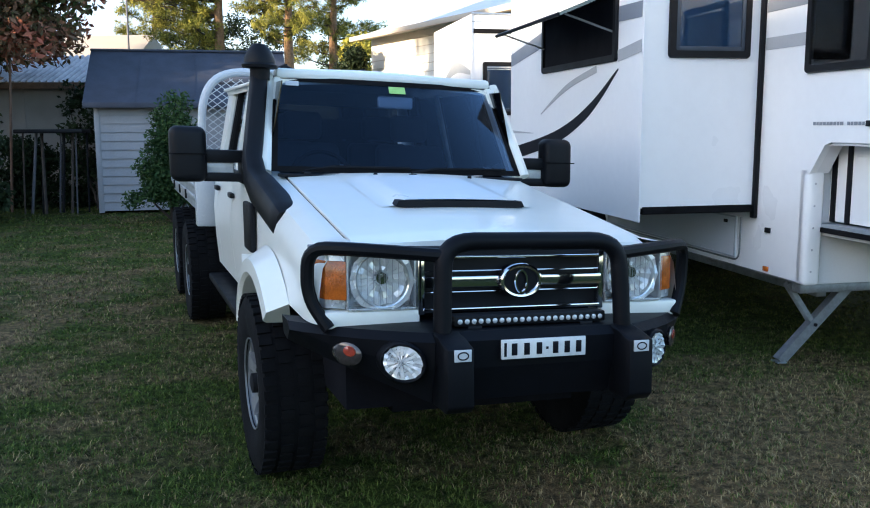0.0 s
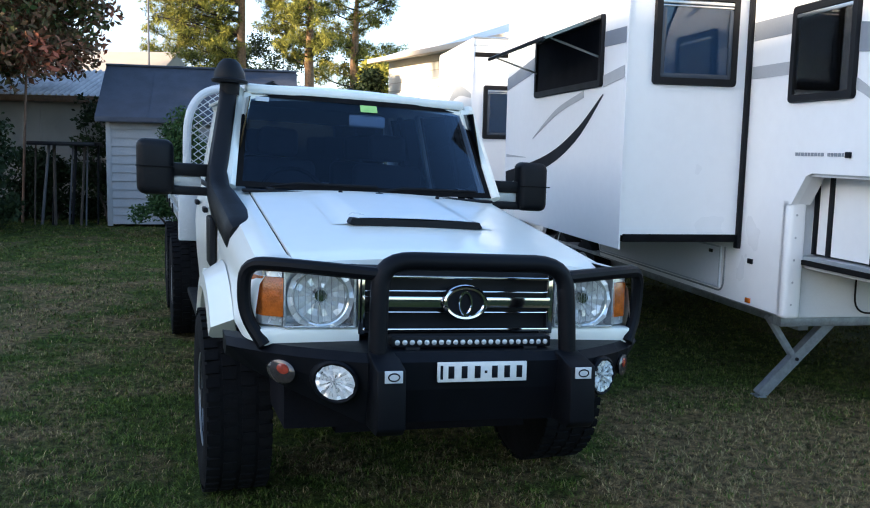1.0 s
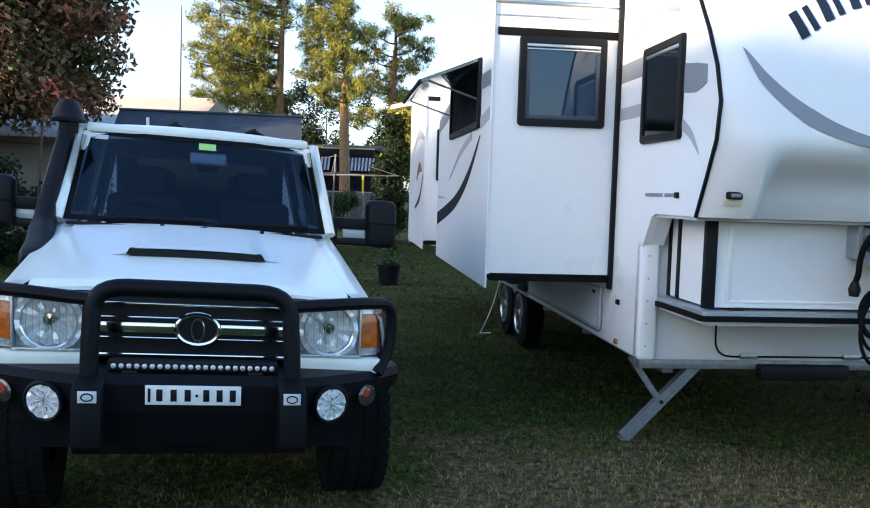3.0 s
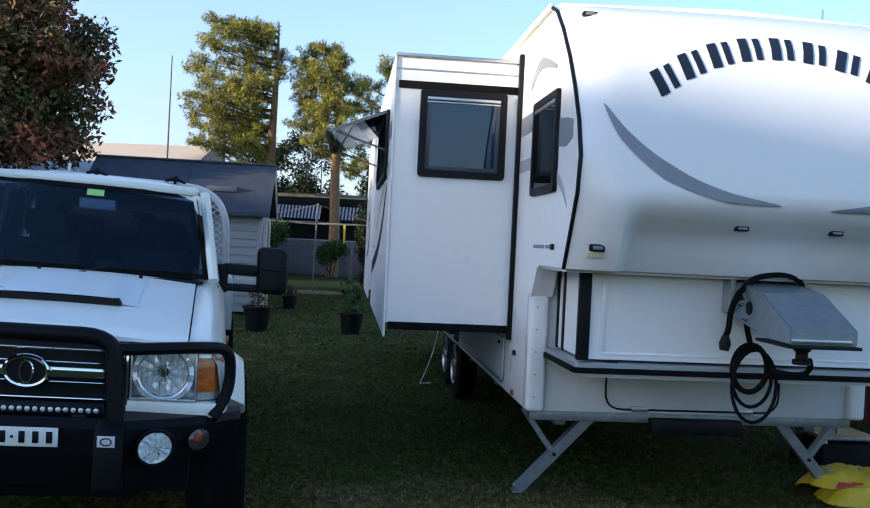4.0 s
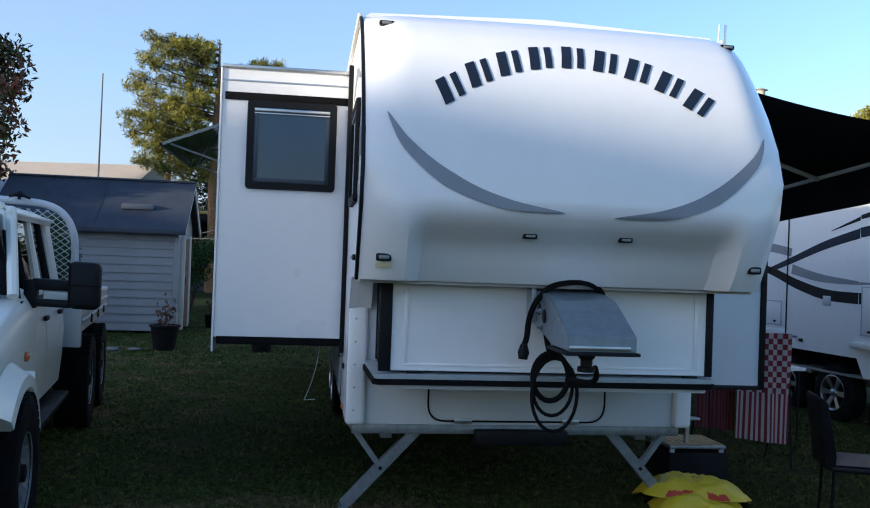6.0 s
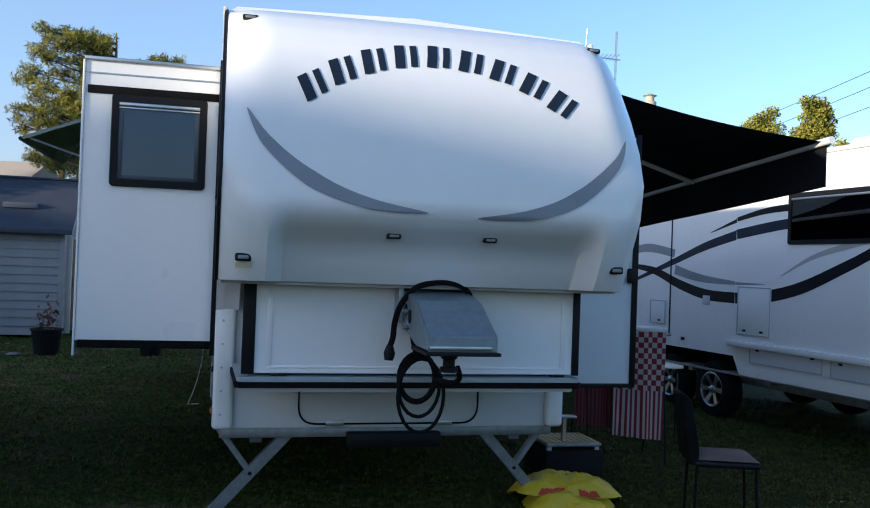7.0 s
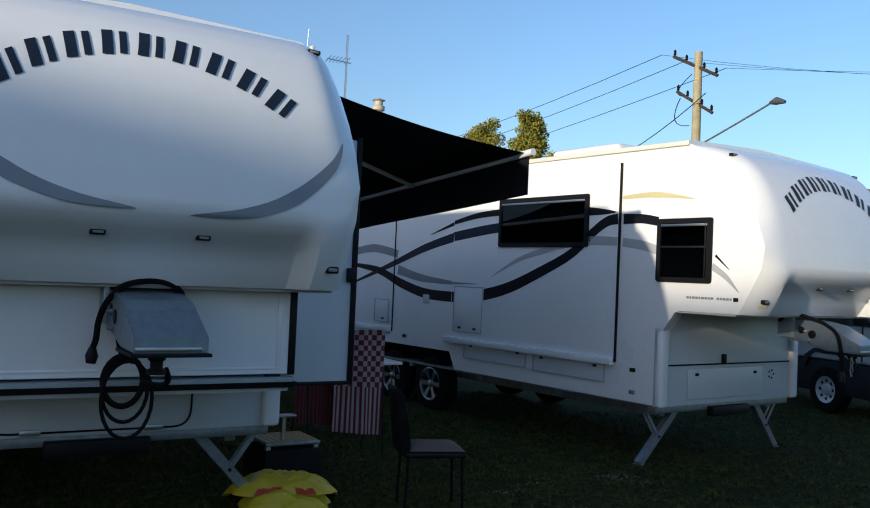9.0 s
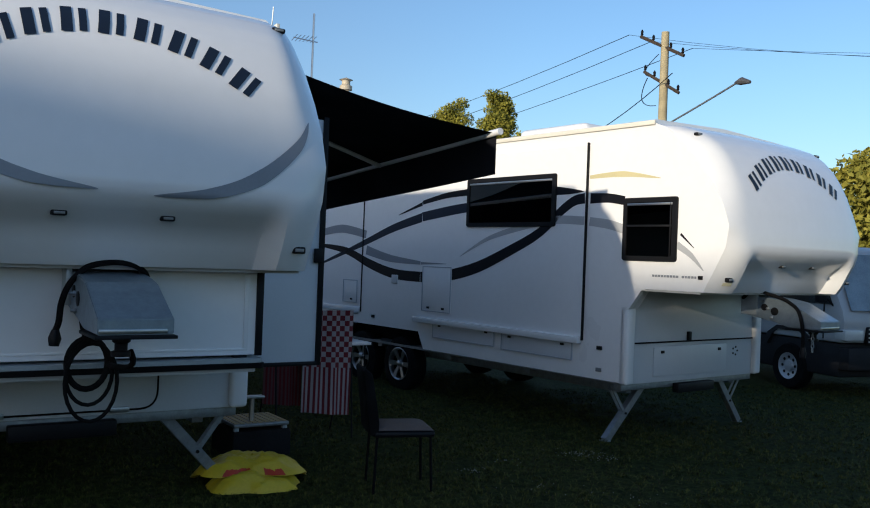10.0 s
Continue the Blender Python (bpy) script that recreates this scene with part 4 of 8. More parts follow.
def locker(root, u, b0, b1, z0, z1, catches=2, skin=None, low=False):
    bm = bmesh.new()
    box(bm, (u - 0.012, b0, z0), (u, b1, z1), 0.006)
    lk = vpart("locker_door", bm, skin or LOCKER, root, "white locker door")
    bm = bmesh.new()
    for lo, hi in (((b0, z0), (b1, z0 + 0.012)), ((b0, z1 - 0.012), (b1, z1)), ((b0, z0 + 0.012), (b0 + 0.012, z1 - 0.012)), ((b1 - 0.012, z0 + 0.012), (b1, z1 - 0.012))):
        box(bm, (u - 0.019, lo[0], lo[1]), (u - 0.011, hi[0], hi[1]), 0.002)
    vpart("frame", bm, LOCKER_EDGE, lk, "grey locker edging")
    for b in (b0 + 0.12, b1 - 0.16)[:catches]:
        bm = bmesh.new()
        zc = z0 + 0.05 if low else z1 - 0.05
        box(bm, (u - 0.022, b, zc - 0.013), (u - 0.01, b + 0.05, zc + 0.013), 0.004)
        vpart("catch", bm, BLACK, lk)
    return lk


def name_bars(root, u, b0, z, lens):
    """A short row of small dark bars, a red or black marker after it."""
    b = b0
    for k in range(14):
        w = (0.026, 0.02, 0.03)[k % 3]
        if k == 9:
            b -= 0.03
        bm = bmesh.new()
        box(bm, (u - 0.004, b - w, z - 0.011), (u - 0.001, b, z + 0.011))
        vpart("lettering_bar", bm, DECAL_GREY, root)
        b -= w + 0.009
    bm = bmesh.new()
    box(bm, (u - 0.018, b - 0.062, z - 0.018), (u, b - 0.015, z + 0.018), 0.005)
    vpart("side_marker", bm, lens, root)


# caravan in front: stripes, windows, locker, door, boot
u = 2.745 - 0.0155
swoosh(slide1, [(6.22, 2.11), (6.8, 1.81), (7.59, 1.585), (8.9, 1.40)], [0.01, 0.085, 0.11, 0.13], u, DECAL_BLACK)
swoosh(slide1, [(6.64, 2.135), (7.3, 2.02), (7.98, 1.80)], [0.055, 0.05, 0.006], u, DECAL_SILVER)
swoosh(slide1, [(7.85, 2.50), (8.4, 2.43), (8.95, 2.36)], [0.14, 0.13, 0.12], u, DECAL_GREY)
swoosh(slide1, [(5.83, 2.50), (6.23, 2.51)], [0.11, 0.11], u, DECAL_GREY)
swoosh(slide1, [(5.83, 2.25), (6.23, 2.205)], [0.085, 0.085], u, DECAL_SILVER)
swoosh(slide1, [(8.2, 1.62), (8.9, 1.63)], [0.004, 0.03], u, DECAL_SILVER)
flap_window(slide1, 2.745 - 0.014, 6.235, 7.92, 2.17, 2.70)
u = U0 - 0.0005
swoosh(root := van1, [(5.78, 2.55), (5.3, 2.55)], [0.13, 0.13], u, DECAL_GREY)
swoosh(root, [(4.64, 2.385), (4.45, 2.365), (4.31, 2.37)], [0.17, 0.165, 0.10], u, DECAL_GREY)
swoosh(root, [(5.78, 2.265), (5.3, 2.262)], [0.085, 0.085], u, DECAL_SILVER)
swoosh(root, [(4.66, 2.13), (4.5, 2.05), (4.37, 1.93)], [0.07, 0.05, 0.005], u, DECAL_SILVER)
swoosh(root, [(5.5, 2.80), (5.2, 2.90), (4.75, 2.80)], [0.06, 0.08, 0.02], u, DECAL_GREY)
name_bars(root, U0, 5.19, 1.70, BLACK)
locker(root, U0, 6.05, 8.5, 0.68, 1.0, 1)
bm = bmesh.new()
tube(bm, rounded([(U0 - 0.004, 6.0, 1.0), (U0 - 0.004, 6.0, 0.66), (U0 - 0.004, 8.6, 0.66)], 0.09, 5), 0.007, 6)
vpart("hatch_outline", bm, GALV, root)
for z, m in ((0.937, BLACK), (0.655, LENS_AMBER)):
    bm = bmesh.new()
    box(bm, (U0 - 0.015, 5.61, z - 0.018), (U0, 5.67, z + 0.018), 0.004)
    vpart("side_marker", bm, m, root)
BROWN = surf("rust_brown_decal", (0.25, 0.09, 0.04), 0.4, var=0.2, scale=9)
u2s = 2.76 - 0.0155
swoosh(slide2, [(10.75, 2.35), (11.6, 2.45), (12.4, 2.2)], [0.05, 0.16, 0.02], u2s, DECAL_SILVER)
swoosh(slide2, [(11.0, 1.95), (11.35, 2.0), (11.7, 1.85)], [0.03, 0.16, 0.05], u2s, BROWN)
swoosh(slide2, [(10.8, 1.9), (11.2, 1.6), (11.9, 1.45)], [0.02, 0.08, 0.02], u2s, DECAL_BLACK)
front_box(root)
pin_box(root)
# rivets on the corner post
bm = bmesh.new()
for z in (0.7, 0.85, 1.0, 1.15, 1.3):
    lathe(bm, [(0.008, 0), (0.006, -0.004), (0, -0.005)], (U0 + 0.05, 5.2, z), "y", 8)
tagged(vpart("rivets", bm, ALLOY, root), kind="stuff")
# entry door standing open
bm = bmesh.new()
box(bm, (6.075, 5.50, 0.86), (6.73, 5.54, 2.72), 0.012)
door = vpart("entry_door", bm, DOOR_SKIN, root, "open white entry door with black edge")
bm = bmesh.new()
box(bm, (6.70, 5.485, 0.84), (6.745, 5.555, 2.74), 0.006)
box(bm, (6.07, 5.485, 0.835), (6.745, 5.555, 0.865), 0.006)
vpart("edge", bm, BLACK, door)
bm = bmesh.new()
box(bm, (6.655, 5.46, 1.62), (6.72, 5.50, 1.73), 0.01)
vpart("lock", bm, BLACK, door)
bm = bmesh.new()
tube(bm, [(4.3, 6.0, 3.17), (4.3, 6.0, 3.30)], 0.006, 5)
vpart("aerial", bm, GALV, root)
bm = bmesh.new()
tube(bm, [(5.94, 4.75, 3.1), (5.95, 4.75, 3.28)], 0.004, 5)
vpart("aerial", bm, GALV, root)

# awning rolled out from the roof
bm = bmesh.new()
def cloth(s, t):
    uu = 6.10 + 2.1 * s
    return (uu, 5.33 + 5.0 * t, 3.08 - (0.31 + 0.34 * t) * s - 0.05 * math.sin(math.pi * s) - 0.02 * math.sin(7 * t) * math.sin(math.pi * s))
grid(bm, cloth, 14, 20)
CANVAS = surf("black_awning_canvas", (0.012, 0.013, 0.018), 0.85, var=0.2, scale=2, bump=0.1, bscale=200, spec=0.1)
awning = vpart("awning", bm, CANVAS, root, "rolled-out black canvas awning")
bm = bmesh.new()
grid(bm, lambda s, t: (8.235 + 0.012 * math.sin(9 * s), 5.33 + 5.0 * s, 2.75 - 0.34 * s - 0.33 * t), 20, 3)
vpart("valance", bm, CANVAS, awning)
bm = bmesh.new()
tube(bm, [(8.215, 5.25, 2.775), (8.215, 10.4, 2.425)], 0.03, 12)
vpart("front_rail", bm, WHITE, awning, "pale aluminium front rail")
for b in (5.95, 9.6):
    bm = bmesh.new()
    tube(bm, [(6.12, b, 2.86), (8.17, b + 1.25, 2.74 - 0.068 * (b - 4.05))], 0.022, 8)
    vpart("arm", bm, WHITE, awning)
bm = bmesh.new()
box(bm, (6.06, 5.25, 2.98), (6.17, 10.4, 3.11), 0.02)
vpart("roll_box", bm, WHITE, awning)

# caravan behind
root = van2
u, us = U0 - 0.0005, U0 - 0.0305
swoosh(root, [(11.07, 1.94), (10.40, 1.866), (9.77, 1.687), (9.2, 1.574), (8.6, 1.553)], [0.05, 0.10, 0.125, 0.135, 0.135], u, DECAL_BLACK)
swoosh(root, [(8.57, 1.553), (7.985, 1.601), (7.463, 1.716), (6.942, 1.912), (6.463, 2.122), (6.134, 2.363), (5.948, 2.47), (5.80, 2.493)], [0.135, 0.14, 0.135, 0.12, 0.105, 0.10, 0.105, 0.11], us, DECAL_BLACK)
swoosh(root, [(5.75, 2.492), (5.51, 2.489), (5.3, 2.456)], [0.11, 0.095, 0.09], u, DECAL_BLACK)
swoosh(root, [(11.05, 1.676), (9.994, 1.974), (9.247, 2.195), (8.6, 2.335)], [0.03, 0.08, 0.105, 0.12], u, DECAL_NAVY)
swoosh(root, [(8.57, 2.338), (8.018, 2.406), (7.652, 2.441), (6.98, 2.489)], [0.12, 0.12, 0.115, 0.1], us, DECAL_NAVY)
swoosh(root, [(9.13, 2.373), (8.6, 2.515)], [0.006, 0.05], u, DECAL_BLACK)
swoosh(root, [(8.57, 2.522), (8.108, 2.597), (7.665, 2.625), (6.986, 2.637), (6.173, 2.585), (5.82, 2.567)], [0.05, 0.07, 0.08, 0.09, 0.09, 0.004], us, DECAL_BLACK)
swoosh(root, [(11.09, 2.139), (10.53, 2.192), (9.905, 2.108)], [0.1, 0.12, 0.11], u, DECAL_GREY)
swoosh(root, [(9.887, 1.887), (9.306, 1.782), (8.6, 1.735)], [0.13, 0.10, 0.04], u, DECAL_GREY)
swoosh(root, [(8.57, 1.733), (8.05, 1.738)], [0.035, 0.004], us, DECAL_GREY)
swoosh(root, [(7.793, 1.837), (7.346, 2.04), (6.956, 2.147), (6.47, 2.241), (6.156, 2.272), (5.80, 2.257)], [0.005, 0.045, 0.065, 0.08, 0.09, 0.09], us, DECAL_SILVER)
swoosh(root, [(5.75, 2.252), (5.497, 2.219), (5.3, 2.169)], [0.09, 0.095, 0.09], u, DECAL_SILVER)
swoosh(root, [(5.766, 2.717), (5.328, 2.726), (4.87, 2.664)], [0.035, 0.06, 0.004], u, DECAL_STRAW)
swoosh(root, [(4.66, 2.02), (4.5, 1.92), (4.36, 1.78)], [0.07, 0.05, 0.005], u, DECAL_SILVER)
swoosh(root, [(4.62, 2.12), (4.47, 1.99)], [0.025, 0.004], u, DECAL_BLACK)
bm = bmesh.new()
box(bm, (U0 - 0.03, 5.79, 1.035), (U0 - 0.001, 8.585, 3.06), 0.006)
so = vpart("slide_out", bm, WHITE_PANEL, root, "closed slide-out room", smooth=False)
bm = bmesh.new()
box(bm, (U0 - 0.036, 5.779, 1.0), (U0 - 0.002, 5.789, 3.08), 0.002)
vpart("flange", bm, BLACK, so)
bm = bmesh.new()
box(bm, (U0 - 0.08, 5.80, 0.965), (U0 - 0.002, 8.66, 1.04), 0.012)
vpart("sill", bm, WHITE, so)
locker(root, U0, 5.92, 7.02, 0.775, 0.985)
locker(root, U0, 7.14, 8.30, 0.79, 1.0)
locker(root, U0 - 0.03, 7.93, 8.51, 1.12, 1.70, 2, WHITE_PANEL, True)
locker(root, U0, 10.07, 10.44, 1.12, 1.45, 1, WHITE_PANEL, True)
bm = bmesh.new()
box(bm, (U0 - 0.012, 9.965, 1.0), (U0 - 0.001, 9.985, 2.9), 0.004)
vpart("door_edge", bm, BLACK, root)
bm = bmesh.new()
box(bm, (U0 - 0.02, 9.99, 0.98), (U0 - 0.001, 11.2, 1.06), 0.006)
vpart("door_sill", bm, WHITE, root)
bm = bmesh.new()
box(bm, (U0 - 0.014, 9.1, 1.44), (U0 - 0.001, 9.24, 1.56), 0.006)
vpart("power_inlet", bm, GREY_PANEL, root)
name_bars(root, U0, 4.93, 1.715, BLACK)
for b, z, m in ((5.52, 0.945, BLACK), (5.52, 0.72, LENS_NOSE), (9.62, 0.96, BLACK)):
    bm = bmesh.new()
    box(bm, (U0 - 0.015, b, z - 0.02), (U0, b + 0.07, z + 0.02), 0.004)
    vpart("side_marker", bm, m, root)
bm = bmesh.new()
box(bm, (3.80, 5.235, 1.01), (5.93, 5.249, 1.025), 0.003)
vpart("panel_joint", bm, DARK_INSIDE, root)
bm = bmesh.new()
box(bm, (4.14, 5.236, 0.66), (5.42, 5.249, 0.97), 0.008)
hd = vpart("hatch", bm, GREY_PANEL, root, "pale grey front hatch")
for uu in (4.25, 5.25):
    bm = bmesh.new()
    box(bm, (uu, 5.225, 0.90), (uu + 0.05, 5.24, 0.93), 0.004)
    vpart("catch", bm, BLACK, hd)
bm = bmesh.new()
box(bm, (4.69, 5.22, 1.025), (4.75, 5.248, 1.12), 0.006)
vpart("latch", bm, BLACK, root)
for k in range(5):
    bm = bmesh.new()
    t = k * math.tau / 5
    lathe(bm, [(0.012, 0), (0.01, -0.006), (0, -0.006)], (5.6 + 0.045 * math.cos(t), 5.25, 0.88 + 0.045 * math.sin(t)), "y", 8)
    vpart("vent_hole", bm, BLACK, root)
pin_box(root, False)
bm = bmesh.new()
box(bm, (UC - 0.6, 6.4, ROOF + 0.05), (UC + 0.3, 7.5, ROOF + 0.22), 0.07, 3)
vpart("air_conditioner", bm, WHITE, root)

# ---- utility truck ----
# Across a, back r from the front indicators, up z; the sprung body leans a little to one side.
TR_LEAN = -0.042
truck = thing("utility_truck", pose(0.334, 3.61, 0, 0, 0, 20.3), "white six-wheeled dual-cab utility truck with black bull bar", "truck")
LAMP_TRIM = surf("silver_lamp_housing", (0.72, 0.74, 0.77), 0.25, 0.5, var=0.12, scale=20)
LAMP_SILVER = surf("bright_lamp_reflector", (0.95, 0.96, 0.97), 0.12, 0.22, var=0.04, scale=20, coat=0.6)
MIRROR = surf("mirror_reflector", (0.94, 0.95, 0.96), 0.1, 0.62, var=0.03, coat=0.6)
CLEAR_LENS = pane("clear_lamp_cover", (1.0, 1.0, 1.0), 0.02, 1.3)
SMOKED_RED = surf("red_tinted_lens", (0.40, 0.06, 0.035), 0.15, var=0.25, scale=30, coat=0.7)
SMOKED_CLEAR = surf("smoky_clear_lens", (0.07, 0.06, 0.06), 0.15, 0.3, var=0.2, scale=30, coat=0.6)
LENS_ORANGE = surf("orange_turn_lens", (0.60, 0.14, 0.015), 0.15, var=0.25, scale=25, bump=0.4, bscale=120, coat=0.8)
WHEEL_GAP = surf("dark_wheel_well", (0.012, 0.012, 0.013), 0.7, var=0.2, spec=0.15)
WHEEL_ALLOY = surf("dull_silver_alloy", (0.40, 0.41, 0.42), 0.35, 0.6, var=0.14, scale=12)
SEAT_CLOTH = surf("dark_grey_seat_cloth", (0.05, 0.052, 0.06), 0.85, var=0.15, bump=0.2, bscale=150)
STICKER_GREEN = surf("green_paper_label", (0.42, 0.72, 0.22), 0.6, var=0.06)
PLATE_WHITE = surf("white_plate", (0.78, 0.78, 0.76), 0.35, var=0.06, scale=20)
TRAY_ALLOY = surf("brushed_tray_alloy", (0.52, 0.54, 0.57), 0.42, 0.75, var=0.1, scale=7, bump=0.04, bscale=80)
SILVER_PAINT = surf("silver_white_tube_paint", (0.62, 0.64, 0.66), 0.25, var=0.06)


def tpart(name, bm, material, parent=None, label="", smooth=True, lean=True):
    if lean:
        for v in bm.verts:
            v.co.z += TR_LEAN * v.co.x
    return part(name, bm, material, parent or truck, label, smooth=smooth)


def hood_z(a, r):
    z = 1.225 + (r - 0.2) * 0.143 + 0.03 * (1 - (a / 0.7) ** 2)
    return z - 0.05 * max(0.0, (0.14 - r) / 0.14) ** 2


# bonnet with its scoop
bm = bmesh.new()
def hood(u, v):
    a = -0.675 + 1.35 * u
    r = 0.07 + 1.37 * v
    return (a, r, hood_z(a, r))
grid(bm, hood, 40, 24)
ed = [e for e in bm.edges if e.is_boundary]
ex = bmesh.ops.extrude_edge_only(bm, edges=ed)
for v in [g for g in ex["geom"] if isinstance(g, bmesh.types.BMVert)]:
    v.co.z -= 0.035 - 0.02 * smoothstep(0.30, 0.455, abs(v.co.x))
bonnet = tpart("bonnet", bm, TRUCK_PAINT)
bm = bmesh.new()
def scoop(u, v):
    a = -0.40 + 0.80 * u
    r = 0.62 + 0.72 * v
    side = smoothstep(0.085, 0.14, u) * smoothstep(0.915, 0.86, u)
    h = 0.032 * side * (1 - 0.75 * v)
    return (a, r - 0.02 * side, hood_z(a, r) + h + 0.003)
grid(bm, scoop, 20, 12)
tpart("scoop", bm, TRUCK_PAINT, bonnet, "raised air scoop")
bm = bmesh.new()
pts = [(-0.33, 0), (-0.315, 0.026), (0.315, 0.026), (0.33, 0), (0.315, -0.006), (-0.315, -0.006)]
prism(bm, [(a, hood_z(a, 0.62) + 0.008 + d) for a, d in pts], "y", 0.588, 0.66)
tpart("scoop_opening", bm, BLACK, bonnet, "black intake slot")
for s in (-0.2, 0.36):
    bm = bmesh.new()
    lathe(bm, [(0.012, 0), (0.012, 0.012), (0.006, 0.018), (0, 0.018)], (s, 1.36, hood_z(s, 1.36)), "z", 10)
    tpart("washer_jet", bm, BLACK, bonnet)

# wings, flares and front panels
AX_F, AX_R1, AX_R2, WHEEL_R = 0.955, 4.65, 5.95, 0.445


def wing(s):
    def sec(u, v):
        r = 0.03 + 1.9 * u
        top = hood_z(0.68, max(r, 0.2)) - 0.012
        rim = [(0.682, top), (0.74, top - 0.004), (0.80, top - 0.03), (0.845, top - 0.10), (0.86, top - 0.2)]
        x = (r - AX_F) / 0.56
        base = 0.60 if r > AX_F else 0.89
        low = base if abs(x) >= 1 else max(base, 0.42 + 0.53 * math.sqrt(1 - x * x))
        low = min(low, rim[-1][1] - 0.01)
        if v <= 0.5:
            k = v / 0.5 * 4
            j = min(int(k), 3)
            a = rim[j][0] + (rim[j + 1][0] - rim[j][0]) * (k - j)
            z = rim[j][1] + (rim[j + 1][1] - rim[j][1]) * (k - j)
        else:
            k = (v - 0.5) / 0.5
            a, z = 0.86 + 0.006 * k, rim[-1][1] + (low - rim[-1][1]) * k
        nose = max(0.0, (0.16 - r) / 0.16)
        return (s * (a - 0.05 * nose ** 2 * (a > 0.8)), r, z)
    bm = bmesh.new()
    grid(bm, sec, 44, 16)
    w = tpart("wing", bm, TRUCK_PAINT, None, "white front wing")
    bm = bmesh.new()
    rows = []
    for k in range(29):
        t = radians(45 + 115 * k / 28)
        c, n = math.cos(t), math.sin(t)
        ring = []
        for a, d in ((0.84, 0.505), (0.95, 0.508), (0.967, 0.525), (0.96, 0.59), (0.866, 0.655)):
            ring.append(bm.verts.new((s * a, AX_F - d * 1.06 * c, max(0.45, 0.43 + d * n))))
        rows.append(ring)
    for p, q in zip(rows, rows[1:]):
        for i in range(4):
            bm.faces.new((p[i], p[i + 1], q[i + 1], q[i]))
    bm.faces.new(rows[0])
    tpart("flare", bm, TRUCK_PAINT, w, "wide white arch flare")
    bm = bmesh.new()
    box(bm, (min(s * 0.6, s * 0.93), 1.44, 0.52), (max(s * 0.6, s * 0.93), 1.47, 0.98), 0.008)
    tpart("splash_panel", bm, TRUCK_PAINT, w)
    bm = bmesh.new()
    box(bm, (min(s * 0.6, s * 0.92), 1.45, 0.2), (max(s * 0.6, s * 0.92), 1.46, 0.53), 0.004)
    tpart("mud_flap", bm, RUBBER, w, "black rubber mud flap")
    bm = bmesh.new()
    lathe(bm, [(0.03, 0), (0.03, 0.016 * s), (0.015, 0.024 * s), (0, 0.024 * s)], (s * 0.862, 1.50, 1.06), "x", 14)
    tpart("side_repeater", bm, LENS_AMBER, w, "amber side repeater")
    bm = bmesh.new()
    for a0, a1, z0, z1 in ((0.42, 0.82, 0.875, 0.945),):
        box(bm, (min(s * a0, s * a1), 0.0, z0), (max(s * a0, s * a1), 0.12, z1), 0.012)
    tpart("headlamp_panel", bm, TRUCK_PAINT, w)


for s in (-1, 1):
    wing(s)
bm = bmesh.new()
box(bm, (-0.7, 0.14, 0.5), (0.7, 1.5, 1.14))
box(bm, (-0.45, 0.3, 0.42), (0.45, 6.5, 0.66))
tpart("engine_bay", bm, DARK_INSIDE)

# grille
bm = bmesh.new()
box(bm, (-0.425, 0.03, 0.92), (0.425, 0.12, 1.195), 0.01)
grille = tpart("grille", bm, BLACK, None, "black grille with chrome bars")
for z0, z1, r0 in ((1.032, 1.078, -0.012), (1.150, 1.162, 0.0), (1.094, 1.102, 0.008), (1.006, 1.014, 0.008), (0.93, 0.946, -0.004)):
    bm = bmesh.new()
    box(bm, (-0.41, r0, z0), (0.41, 0.04, z1), 0.004)
    tpart("chrome_bar", bm, CHROME, grille)
for s in (-1, 1):
    bm = bmesh.new()
    box(bm, (min(s * 0.4, s * 0.43), 0.0, 0.92), (max(s * 0.4, s * 0.43), 0.05, 1.19), 0.006)
    tpart("chrome_surround", bm, CHROME, grille)
bm = bmesh.new()
lathe(bm, [(0, -0.03), (0.082, -0.03), (0.09, -0.02), (0.09, 0.02)], (0.014, 0.0, 1.058), "y", 36)
for v in bm.verts:
    v.co.z = 1.058 + (v.co.z - 1.058) * 0.74
badge = tpart("badge", bm, DECAL_BLACK, grille, "plain oval chrome badge")
bm = bmesh.new()
tube(bm, [(0.014 + 0.087 * math.cos(k * math.tau / 36), -0.032, 1.058 + 0.064 * math.sin(k * math.tau / 36)) for k in range(36)], 0.011, 8, closed=True)
tpart("badge_ring", bm, CHROME, badge)
bm = bmesh.new()
tube(bm, [(0.014 + 0.026 * math.cos(k * math.tau / 24), -0.036, 1.056 + 0.046 * math.sin(k * math.tau / 24)) for k in range(24)], 0.006, 6, closed=True)
tpart("badge_oval", bm, CHROME, badge)


